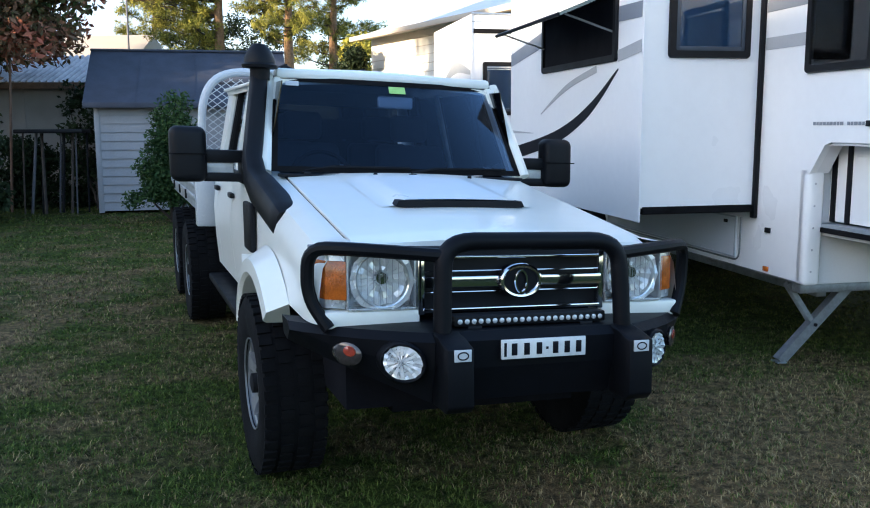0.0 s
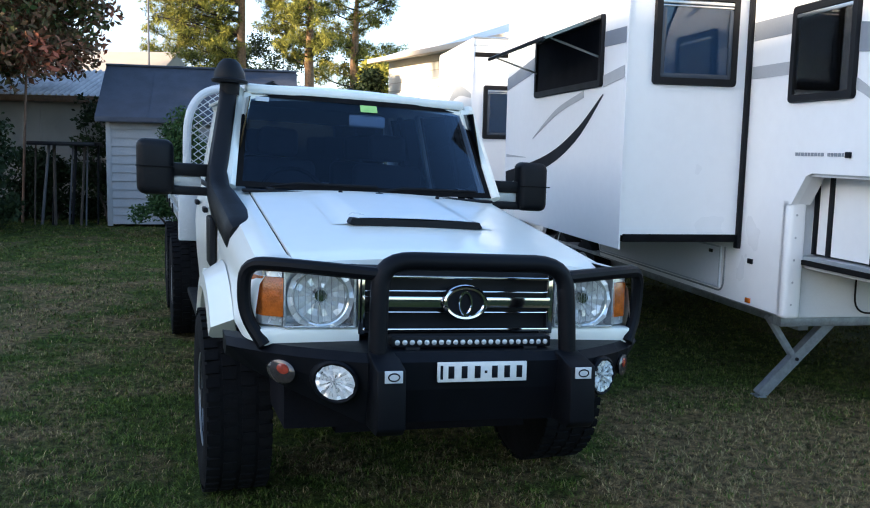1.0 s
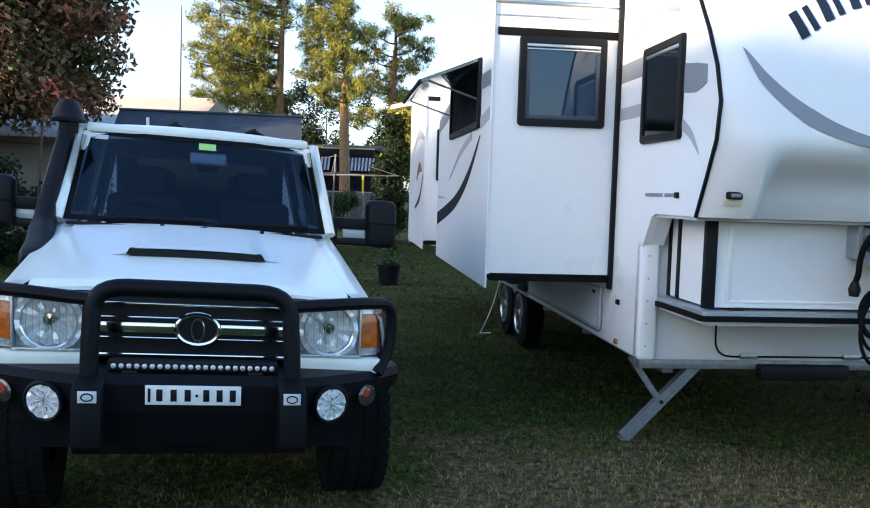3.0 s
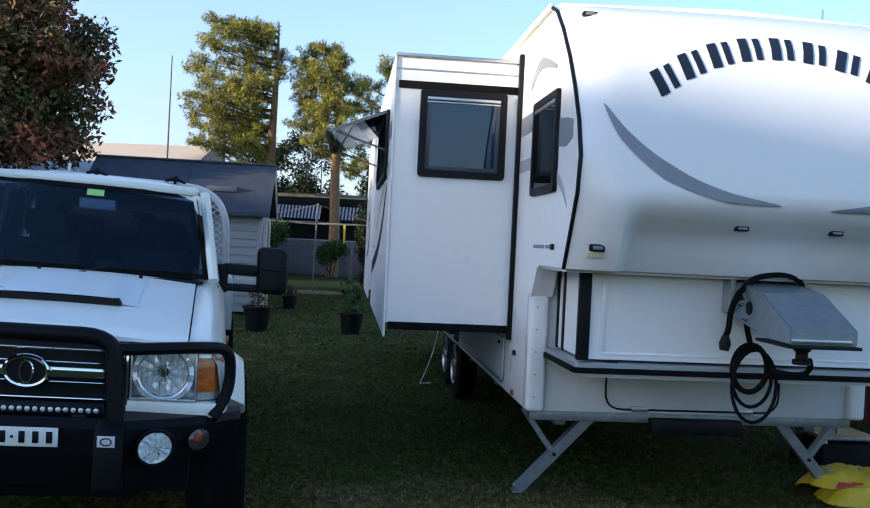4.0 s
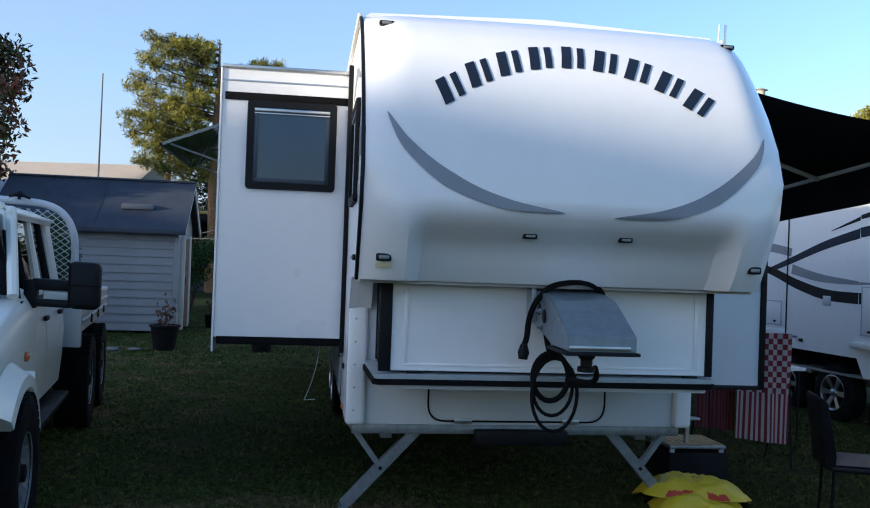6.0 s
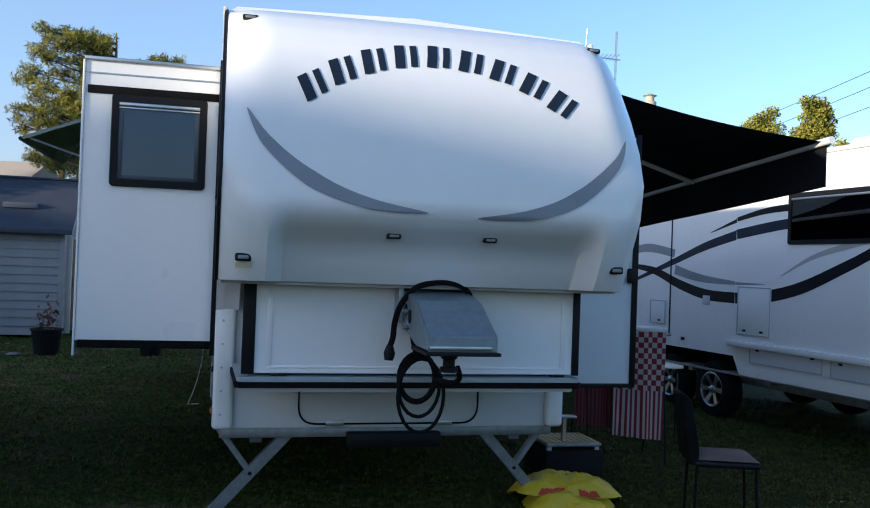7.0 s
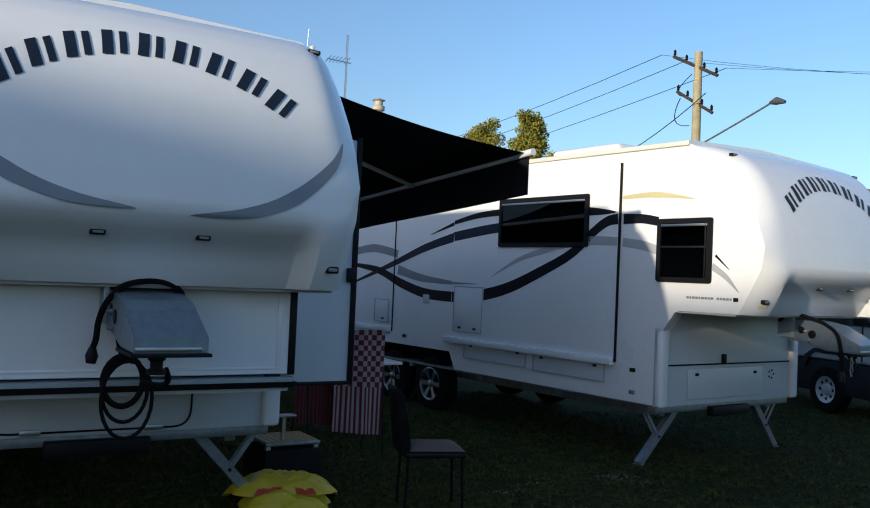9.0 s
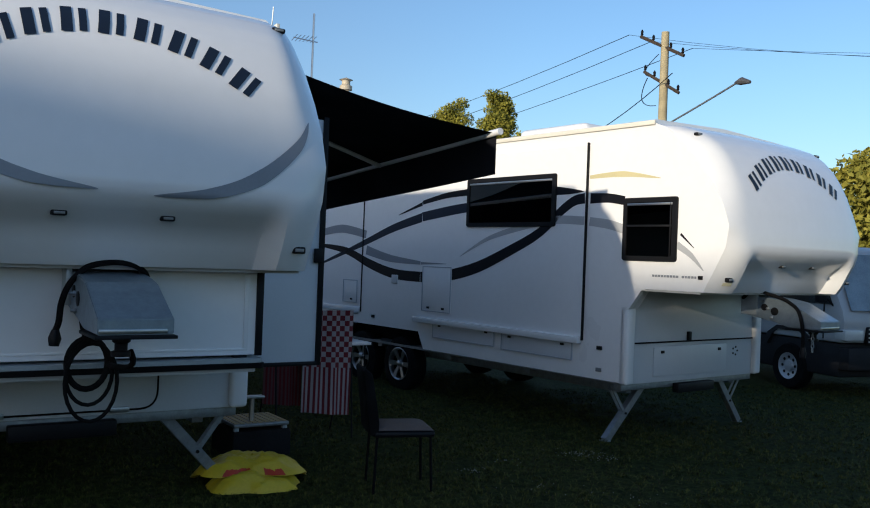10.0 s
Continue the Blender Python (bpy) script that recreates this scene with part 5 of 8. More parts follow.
# headlamps
def facets(bm, c, rad, depth, rings, n, rng, clip=9.0, jit=0.002):
    """A bowl of small flat mirrors, each tilted its own way."""
    c = Vector(c)
    for i in range(rings):
        for k in range(n):
            quad, tip, turn = [], rng.uniform(-jit, jit), rng.uniform(-jit, jit) + (jit if k % 2 else -jit)
            for a, b in ((i, k), (i + 1, k), (i + 1, k + 1), (i, k + 1)):
                r, t = rad * a / rings, b * math.tau / n
                y = depth * (1 - (a / rings) ** 2) + (tip if a == i else -tip) + (turn if b == k else -turn)
                quad.append(c + Vector((r * math.cos(t), y, r * math.sin(t))))
            if min(abs(p.z - c.z) for p in quad) > clip:
                continue
            for p in quad:
                p.z = max(c.z - clip, min(c.z + clip, p.z))
            if i == 0:
                quad = [quad[0], quad[1], quad[2]]
            bm.faces.new([bm.verts.new(p) for p in quad])


def headlamp(s):
    rng = random.Random(17)
    bm = bmesh.new()
    pts = [(0.435, 0.065), (0.72, 0.062), (0.80, 0.09), (0.835, 0.15), (0.835, 0.2), (0.435, 0.2)]
    prism(bm, [(s * a, r) for a, r in pts], "z", 0.945, 1.19, 0.004)
    body = tpart("headlamp", bm, LAMP_TRIM, None, "clear square headlamp with amber corner")
    bm = bmesh.new()
    facets(bm, (s * 0.578, 0.004, 1.068), 0.134, 0.035, 5, 22, rng, 0.114, 0.006)
    tpart("reflector", bm, LAMP_SILVER, body, "faceted mirror reflector", smooth=False)
    bm = bmesh.new()
    lathe(bm, [(0.03, 0.05), (0.032, 0.01), (0.024, -0.002), (0, -0.004)], (s * 0.578, 0.012, 1.075), "y", 16)
    tpart("bulb_cap", bm, CHROME, body)
    bm = bmesh.new()
    lathe(bm, [(0.100, 0.02), (0.106, 0.0), (0.112, -0.003), (0.114, 0.02)], (s * 0.578, 0.0, 1.068), "y", 40)
    tpart("reflector_rim", bm, MIRROR, body, "bright chromed rim")
    bm = bmesh.new()
    for z0, z1 in ((0.947, 0.956), (1.181, 1.19)):
        box(bm, (min(s * 0.437, s * 0.72), 0.0, z0), (max(s * 0.437, s * 0.72), 0.07, z1), 0.002)
    for a in (0.437, 0.716):
        box(bm, (min(s * a, s * (a + 0.008)), 0.0, 0.95), (max(s * a, s * (a + 0.008)), 0.07, 1.187), 0.002)
    tpart("bezel", bm, LAMP_TRIM, body)
    for k in range(8):
        bm = bmesh.new()
        x = s * (0.485 + 0.026 * k)
        h = math.sqrt(max(0.0, 0.105 ** 2 - (s * x - 0.578) ** 2))
        tube(bm, [(x, 0.0, 1.068 - h), (x, 0.0, 1.068 + h)], 0.0013, 5)
        tpart("lens_flute", bm, LAMP_TRIM, body)
    bm = bmesh.new()
    prism(bm, [(s * a, r) for a, r in ((0.728, 0.012), (0.802, 0.046), (0.838, 0.124), (0.83, 0.135), (0.79, 0.075), (0.728, 0.05))], "z", 0.955, 1.185, 0.003)
    tpart("corner_lens", bm, LAMP_TRIM, body)
    bm = bmesh.new()
    prism(bm, [(s * a, r) for a, r in ((0.725, 0.004), (0.802, 0.038), (0.842, 0.12), (0.834, 0.13), (0.79, 0.06), (0.725, 0.02))], "z", 0.99, 1.145, 0.003)
    tpart("turn_lens", bm, LENS_ORANGE, body, "amber turn signal lens")
    bm = bmesh.new()
    prism(bm, [(s * a, r) for a, r in ((0.437, -0.008), (0.722, -0.010), (0.722, -0.007), (0.437, -0.005))], "z", 0.949, 1.188)
    tpart("lens", bm, CLEAR_LENS, body, "clear lens", smooth=False)


for s in (-1, 1):
    headlamp(s)

def skew(bm, s, a0, k):
    """Turns a lamp to follow the swept front of the bar."""
    for v in bm.verts:
        v.co.y += k * (s * v.co.x - a0)


# bull bar
bm = bmesh.new()
prof = []
for a in [-0.93, -0.9, -0.8, -0.7, -0.6, -0.5, -0.455, -0.45, 0.45, 0.455, 0.5, 0.6, 0.7, 0.8, 0.9, 0.93]:
    t = max(0.0, (abs(a) - 0.45) / 0.48)
    fr = -0.25 + 0.26 * t + 0.12 * t ** 3
    top = 0.895 - 0.01 * t
    low = 0.615 + 0.19 * t
    prof.append([bm.verts.new(p) for p in ((a, fr + 0.04, top), (a, fr, top - 0.03), (a, fr + 0.01, (top + low) / 2 + 0.0), (a, fr + 0.05, low), (a, fr + 0.25 - 0.12 * t, low + 0.01), (a, fr + 0.32 - 0.16 * t, top))])
for p, q in zip(prof, prof[1:]):
    for i in range(6):
        bm.faces.new((p[i], p[(i + 1) % 6], q[(i + 1) % 6], q[i]))
bm.faces.new(prof[0]), bm.faces.new(prof[-1][::-1])
bullbar = tpart("bull_bar", bm, BAR_PAINT, None, "black powder-coated steel bull bar", smooth=False)
bm = bmesh.new()
tube(bm, rounded([(-0.402, -0.20, 0.84), (-0.396, -0.19, 1.05), (-0.385, -0.175, 1.243), (0.385, -0.175, 1.243), (0.396, -0.19, 1.05), (0.402, -0.20, 0.84)], 0.13, 6), 0.036, 12)
tpart("hoop", bm, BAR_PAINT, bullbar)
for s in (-1, 1):
    bm = bmesh.new()
    tube(bm, rounded([(s * 0.39, -0.18, 1.19), (s * 0.72, -0.07, 1.204), (s * 0.868, 0.04, 1.197), (s * 0.872, 0.055, 1.0), (s * 0.80, 0.0, 0.88)], 0.08, 5), 0.027, 10)
    tpart("wing_tube", bm, BAR_PAINT, bullbar)
    bm = bmesh.new()
    prism(bm, [(-0.20, 0.90), (-0.27, 0.885), (-0.365, 0.865), (-0.37, 0.64), (-0.34, 0.61), (-0.2, 0.61)], "x", s * 0.39 - 0.055, s * 0.39 + 0.055, 0.01)
    up = tpart("upright", bm, BAR_PAINT, bullbar)
    bm = bmesh.new()
    box(bm, (s * 0.385 - 0.034, -0.374, 0.819), (s * 0.385 + 0.034, -0.367, 0.864), 0.001)
    tg = tpart("tag", bm, SILVER_PAINT, up, "small plain silver badge plate")
    bm = bmesh.new()
    tube(bm, [(s * 0.385 + 0.021 * math.cos(k * math.tau / 20), -0.375, 0.8415 + 0.014 * math.sin(k * math.tau / 20)) for k in range(20)], 0.0028, 5, closed=True)
    tpart("oval", bm, DECAL_BLACK, tg)
    bm = bmesh.new()
    tt = max(0.0, (0.567 - 0.45) / 0.48)
    fr = -0.25 + 0.26 * tt
    lathe(bm, [(0.079, 0.03), (0.082, -0.02), (0.074, -0.032), (0.067, -0.024), (0.066, 0.0)], (s * 0.567, fr + 0.0, 0.784), "y", 28)
    skew(bm, s, 0.567, 0.6)
    fg = tpart("fog_lamp", bm, BAR_PAINT, bullbar, "round clear fog lamp")
    bm = bmesh.new()
    facets(bm, (s * 0.567, fr - 0.026, 0.784), 0.066, 0.016, 5, 26, random.Random(23), 9.0, 0.004)
    skew(bm, s, 0.567, 0.6)
    tpart("reflector", bm, LAMP_SILVER, fg, smooth=False)
    bm = bmesh.new()
    lathe(bm, [(0.067, -0.028), (0.045, -0.036), (0.0, -0.040)], (s * 0.567, fr, 0.784), "y", 28)
    skew(bm, s, 0.567, 0.6)
    tpart("lens", bm, CLEAR_LENS, fg)
    bm = bmesh.new()
    tt = (0.745 - 0.45) / 0.48
    fr = -0.25 + 0.26 * tt + 0.12 * tt ** 3
    lathe(bm, [(0.046, 0.03), (0.046, -0.008), (0.036, -0.016), (0.0, -0.02)], (s * 0.745, fr, 0.794), "y", 22)
    skew(bm, s, 0.745, 0.9)
    il = tpart("indicator", bm, SMOKED_CLEAR, bullbar, "clear and red round indicator")
    bm = bmesh.new()
    lathe(bm, [(0.022, 0), (0.018, -0.008), (0, -0.011)], (s * 0.741, fr - 0.015, 0.807), "y", 18)
    skew(bm, s, 0.745, 0.9)
    tpart("bulb", bm, SMOKED_RED, il)
bm = bmesh.new()
box(bm, (-0.335, -0.16, 0.90), (0.345, -0.09, 0.945), 0.008)
lightbar = tpart("light_bar", bm, BLACK, bullbar, "slim black LED light bar")
bm = bmesh.new()
lathe(bm, [(0.0105, 0.004), (0.0105, -0.003), (0.006, -0.005), (0.0, -0.005)], (0, 0, 0), "y", 12)
led_mesh = mesh_of("led", bm, LAMP_TRIM)
for k in range(22):
    led = new("led", led_mesh)
    led.parent = lightbar
    a = -0.312 + 0.63 * k / 21
    led.location = (a, -0.160, 0.922 + TR_LEAN * a)
for s in (-1, 1):
    bm = bmesh.new()
    box(bm, (s * 0.25 - 0.03, -0.17, 0.87), (s * 0.25 + 0.03, -0.1, 0.905), 0.004)
    tpart("bracket", bm, BLACK, lightbar)
bm = bmesh.new()
box(bm, (-0.183, -0.272, 0.79), (0.189, -0.262, 0.868), 0.003)
plate = tpart("number_plate", bm, PLATE_WHITE, bullbar, "white number plate with plain dark bars")
for k, a in enumerate((-0.128, -0.074, -0.02, 0.052, 0.104, 0.156)):
    bm = bmesh.new()
    box(bm, (a - 0.012, -0.2745, 0.805), (a + 0.012, -0.2715, 0.853), 0.001)
    tpart("plate_bar", bm, DECAL_BLACK, plate)
bm = bmesh.new()
box(bm, (-0.172, -0.2745, 0.802), (-0.162, -0.2715, 0.856))
tpart("plate_bar", bm, DECAL_BLACK, plate)
bm = bmesh.new()
box(bm, (0.01, -0.2745, 0.824), (0.02, -0.2715, 0.834))
tpart("plate_bar", bm, DECAL_BLACK, plate)

# cab
def cab_a(z):
    """Half-width of the cab at that height."""
    return lerp_table([(0.6, 0.80), (1.0, 0.835), (1.36, 0.80), (1.44, 0.775), (1.95, 0.675), (2.02, 0.60)], z)


def side_panel(s, r0, r1, z0, z1, material, name, parent=None, label="", out=0.0, thick=0.03, bev=0.006):
    bm = bmesh.new()
    n = 6
    rows = []
    for i in range(n + 1):
        z = z0 + (z1 - z0) * i / n
        rows.append([bm.verts.new((s * (cab_a(z) + out), r0, z)), bm.verts.new((s * (cab_a(z) + out), r1, z)), bm.verts.new((s * (cab_a(z) + out - thick), r1, z)), bm.verts.new((s * (cab_a(z) + out - thick), r0, z))])
    for p, q in zip(rows, rows[1:]):
        for i in range(4):
            bm.faces.new((p[i], p[(i + 1) % 4], q[(i + 1) % 4], q[i]))
    bm.faces.new(rows[0]), bm.faces.new(rows[-1])
    return tpart(name, bm, material, parent, label)


def slanted(s, p0, p1, w, material, name, parent=None, label="", d=0.05):
    """A flat pillar between two points of the cab's side."""
    bm = bmesh.new()
    a, b = Vector(p0), Vector(p1)
    vs = []
    for p in (a, b):
        for dr, da in ((-w / 2, 0), (w / 2, 0), (w / 2, -d), (-w / 2, -d)):
            vs.append(bm.verts.new((s * (p.x + da), p.y + dr, p.z)))
    for i in range(4):
        bm.faces.new((vs[i], vs[(i + 1) % 4], vs[4 + (i + 1) % 4], vs[4 + i]))
    bm.faces.new(vs[:4]), bm.faces.new(vs[4:])
    bmesh.ops.bevel(bm, geom=bm.edges[:], offset=0.008, segments=2, affect="EDGES")
    return tpart(name, bm, material, parent, label)


cab = None
bm = bmesh.new()
def roof_pt(u, v):
    a = -1 + 2 * u
    r = 1.77 + 1.88 * v
    edge = max(abs(a) ** 8, (abs(2 * v - 1)) ** 10)
    return (a * 0.70, r, 2.035 - 0.03 * a * a - 0.075 * edge)
grid(bm, roof_pt, 28, 24)
ed = [e for e in bm.edges if e.is_boundary]
ex = bmesh.ops.extrude_edge_only(bm, edges=ed)
for v in [g for g in ex["geom"] if isinstance(g, bmesh.types.BMVert)]:
    v.co.z -= 0.03
    v.co.x *= 0.985
cab = tpart("cab_roof", bm, TRUCK_PAINT, None, "white ribbed cab roof")
for s in (-1, 1):
    bm = bmesh.new()
    tube(bm, [(s * 0.705, 1.75, 1.935), (s * 0.71, 3.64, 1.94)], 0.014, 8)
    tpart("rain_gutter", bm, TRUCK_PAINT, cab)
for s in (-1, 1):
    side_panel(s, 1.93, 2.66, 0.62, 1.37, TRUCK_PAINT, "front_door", None, "white front door")
    side_panel(s, 2.672, 3.40, 0.62, 1.37, TRUCK_PAINT, "rear_door", None, "white rear door")
    side_panel(s, 3.412, 3.66, 0.62, 1.94, TRUCK_PAINT, "rear_quarter")
    side_panel(s, 1.48, 1.925, 0.62, 1.37, TRUCK_PAINT, "cowl_side")
    side_panel(s, 1.6, 3.42, 1.40, 1.92, GLASS_DARK, "side_glass", None, "dark side window", out=-0.022, thick=0.006)
    for r, r2, w in ((2.64, 2.66, 0.07), (3.4, 3.42, 0.06), (3.12, 3.12, 0.03), (2.05, 2.05, 0.02)):
        slanted(s, (cab_a(1.36) - 0.002, r, 1.36), (cab_a(1.94), r2, 1.94), w, TRUCK_PAINT if w > 0.04 else BLACK, "pillar")
    slanted(s, (cab_a(1.36) - 0.002, 1.60, 1.36), (cab_a(1.95), 1.80, 1.95), 0.075, TRUCK_PAINT, "pillar")
    slanted(s, (cab_a(1.36) + 0.004, 1.68, 1.37), (cab_a(1.95) + 0.004, 1.87, 1.93), 0.03, BLACK, "door_seal")
    bm = bmesh.new()
    box(bm, (min(s * 0.79, s * 0.812), 1.62, 1.355), (max(s * 0.79, s * 0.812), 3.42, 1.385), 0.004)
    tpart("belt_seal", bm, BLACK)
    for r in (2.5, 3.27):
        bm = bmesh.new()
        box(bm, (min(s * 0.82, s * 0.85), r, 1.2), (max(s * 0.82, s * 0.85), r + 0.13, 1.235), 0.008)
        tpart("door_handle", bm, BLACK)
    bm = bmesh.new()
    box(bm, (min(s * 0.70, s * 0.90), 1.7, 0.5), (max(s * 0.70, s * 0.90), 3.55, 0.55), 0.012)
    tpart("side_step", bm, BAR_PAINT, None, "black side step")
bm = bmesh.new()
box(bm, (-0.75, 3.6, 0.62), (0.75, 3.66, 1.4), 0.01)
box(bm, (-0.66, 3.6, 1.86), (0.66, 3.66, 1.97), 0.01)
tpart("rear_wall", bm, TRUCK_PAINT, None, smooth=False)
bm = bmesh.new()
box(bm, (-0.66, 3.62, 1.4), (0.66, 3.626, 1.86))
tpart("rear_glass", bm, GLASS_DARK, None, "dark rear window")

# windscreen with its frame and wipers
WS = [Vector((-0.748, 1.50, 1.425)), Vector((0.748, 1.50, 1.425)), Vector((0.668, 1.80, 1.955)), Vector((-0.668, 1.80, 1.955))]
def ws(u, v, off=0.0):
    p = (WS[0] * (1 - u) + WS[1] * u) * (1 - v) + (WS[3] * (1 - u) + WS[2] * u) * v
    return p + Vector((0, -0.05 * (1 - (2 * u - 1) ** 2) - off, off * 0.4))
bm = bmesh.new()
grid(bm, lambda u, v: ws(u, v), 16, 8)
windscreen = tpart("windscreen", bm, GLASS_CAR, None, "dark reflecting windscreen")
bm = bmesh.new()
for v0, v1 in ((0, 0.055), (0.945, 1)):
    grid(bm, lambda u, v: ws(u, v0 + (v1 - v0) * v, 0.004), 16, 1)
for u0, u1 in ((0, 0.022), (0.978, 1)):
    grid(bm, lambda u, v: ws(u0 + (u1 - u0) * u, v, 0.004), 1, 8)
tpart("seal", bm, RUBBER, windscreen, "black windscreen seal")
for s in (-1, 1):
    bm = bmesh.new()
    tube(bm, [ws(0.5 + s * 0.5, v, -0.012) + Vector((s * 0.03, 0.0, 0)) for v in (0, 0.5, 1.02)], 0.036, 8)
    tpart("windscreen_pillar", bm, TRUCK_PAINT)
bm = bmesh.new()
box(bm, (-0.72, 1.40, 1.40), (0.72, 1.47, 1.418), 0.006)
tpart("cowl_vent", bm, BLACK)
bm = bmesh.new()
box(bm, (-0.66, 1.755, 1.945), (0.66, 1.86, 2.0), 0.02)
tpart("header_panel", bm, TRUCK_PAINT)
for u0, u1 in ((0.12, 0.52), (0.52, 0.93)):
    bm = bmesh.new()
    tube(bm, [ws(u0, 0.0, 0.03), ws(u0 + 0.1, 0.045, 0.03), ws(u1, 0.05, 0.025)], 0.007, 6)
    box(bm, tuple(ws(u0, 0, 0.0) - Vector((0.02, 0.07, 0.03))), tuple(ws(u0, 0, 0) + Vector((0.02, -0.02, 0.005))), 0.004)
    tpart("wiper", bm, BLACK, windscreen)
bm = bmesh.new()
grid(bm, lambda u, v: ws(0.495 + 0.075 * u, 0.865 + 0.075 * v, 0.006), 2, 2)
tpart("inspection_label", bm, STICKER_GREEN, windscreen, "green paper windscreen label")
bm = bmesh.new()
grid(bm, lambda u, v: ws(0.05 + 0.055 * u, 0.90 + 0.05 * v, 0.006), 2, 2)
tpart("corner_label", bm, GREY_PANEL, windscreen)
bm = bmesh.new()
box(bm, (-0.06, 1.76, 1.80), (0.16, 1.79, 1.87), 0.015, 3)
tpart("rear_view_mirror", bm, GREY_PANEL, windscreen)

# inside of the cab
bm = bmesh.new()
box(bm, (-0.72, 1.5, 1.1), (0.72, 1.85, 1.40), 0.05, 3)
tpart("dashboard", bm, DARK_INSIDE)
bm = bmesh.new()
tube(bm, [(-0.36 + 0.19 * math.cos(k * math.tau / 24), 1.93 + 0.08 * math.sin(k * math.tau / 24), 1.36 + 0.17 * math.sin(k * math.tau / 24)) for k in range(24)], 0.015, 6, closed=True)
tube(bm, [(-0.36, 1.82, 1.3), (-0.36, 1.93, 1.36)], 0.05, 8)
tpart("steering_wheel", bm, BLACK)
for a in (-0.37, 0.37):
    for r in (2.45, 3.2):
        bm = bmesh.new()
        box(bm, (a - 0.25, r - 0.5, 0.95), (a + 0.25, r, 1.1), 0.05, 3)
        box(bm, (a - 0.24, r - 0.06, 1.0), (a + 0.24, r + 0.08, 1.58), 0.05, 3)
        box(bm, (a - 0.13, r - 0.02, 1.60), (a + 0.13, r + 0.07, 1.78), 0.04, 3)
        tpart("seat", bm, SEAT_CLOTH)
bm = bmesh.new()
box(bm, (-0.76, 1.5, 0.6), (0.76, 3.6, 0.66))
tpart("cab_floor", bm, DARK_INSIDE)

# snorkel on the far-side pillar
bm = bmesh.new()
rows = []
path = [((-0.785, 0.845, 1.20), 0.062, 0.075), ((-0.787, 0.87, 1.21), 0.074, 0.085), ((-0.79, 0.92, 1.225), 0.076, 0.088), ((-0.80, 1.12, 1.27), 0.075, 0.09), ((-0.825, 1.32, 1.33), 0.07, 0.09), ((-0.84, 1.48, 1.39), 0.06, 0.08), ((-0.838, 1.57, 1.49), 0.055, 0.066), ((-0.80, 1.66, 1.7), 0.052, 0.06), ((-0.765, 1.73, 1.9), 0.048, 0.055), ((-0.755, 1.74, 1.99), 0.05, 0.055)]
for (p, wa, wr), nx in zip(path, path[1:] + path[-1:]):
    p = Vector(p)
    q = Vector(nx[0]) if nx[0] != tuple(p) else p + Vector((0, 0, 0.1))
    d = (q - p).normalized()
    side = Vector((1, 0, 0))
    side = (side - d * side.dot(d)).normalized()
    up = d.cross(side)
    ring = []
    for k in range(14):
        t = k * math.tau / 14
        c, n = math.cos(t), math.sin(t)
        ring.append(bm.verts.new(p + side * wa * math.copysign(abs(c) ** 0.6, c) + up * wr * math.copysign(abs(n) ** 0.6, n)))
    rows.append(ring)
for p, q in zip(rows, rows[1:]):
    for k in range(14):
        bm.faces.new((p[k], p[(k + 1) % 14], q[(k + 1) % 14], q[k]))
bm.faces.new(rows[0]), bm.faces.new(rows[-1])
snorkel = tpart("snorkel", bm, BLACK, None, "black plastic raised air intake")
bm = bmesh.new()
lathe(bm, [(0.052, -0.06), (0.056, 0.0), (0.098, 0.005), (0.102, 0.02), (0.088, 0.03), (0.085, 0.06), (0.06, 0.11), (0.035, 0.135), (0, 0.14)], (-0.752, 1.74, 1.985), "z", 26)
tpart("intake_head", bm, BLACK, snorkel)
bm = bmesh.new()
box(bm, (-0.90, 1.33, 1.0), (-0.866, 1.56, 1.26), 0.012)
tpart("mount", bm, BLACK, snorkel)
bm = bmesh.new()
box(bm, (-0.862, 0.90, 1.20), (-0.846, 0.94, 1.245), 0.004)
tpart("drain_plug", bm, RUBBER, snorkel)


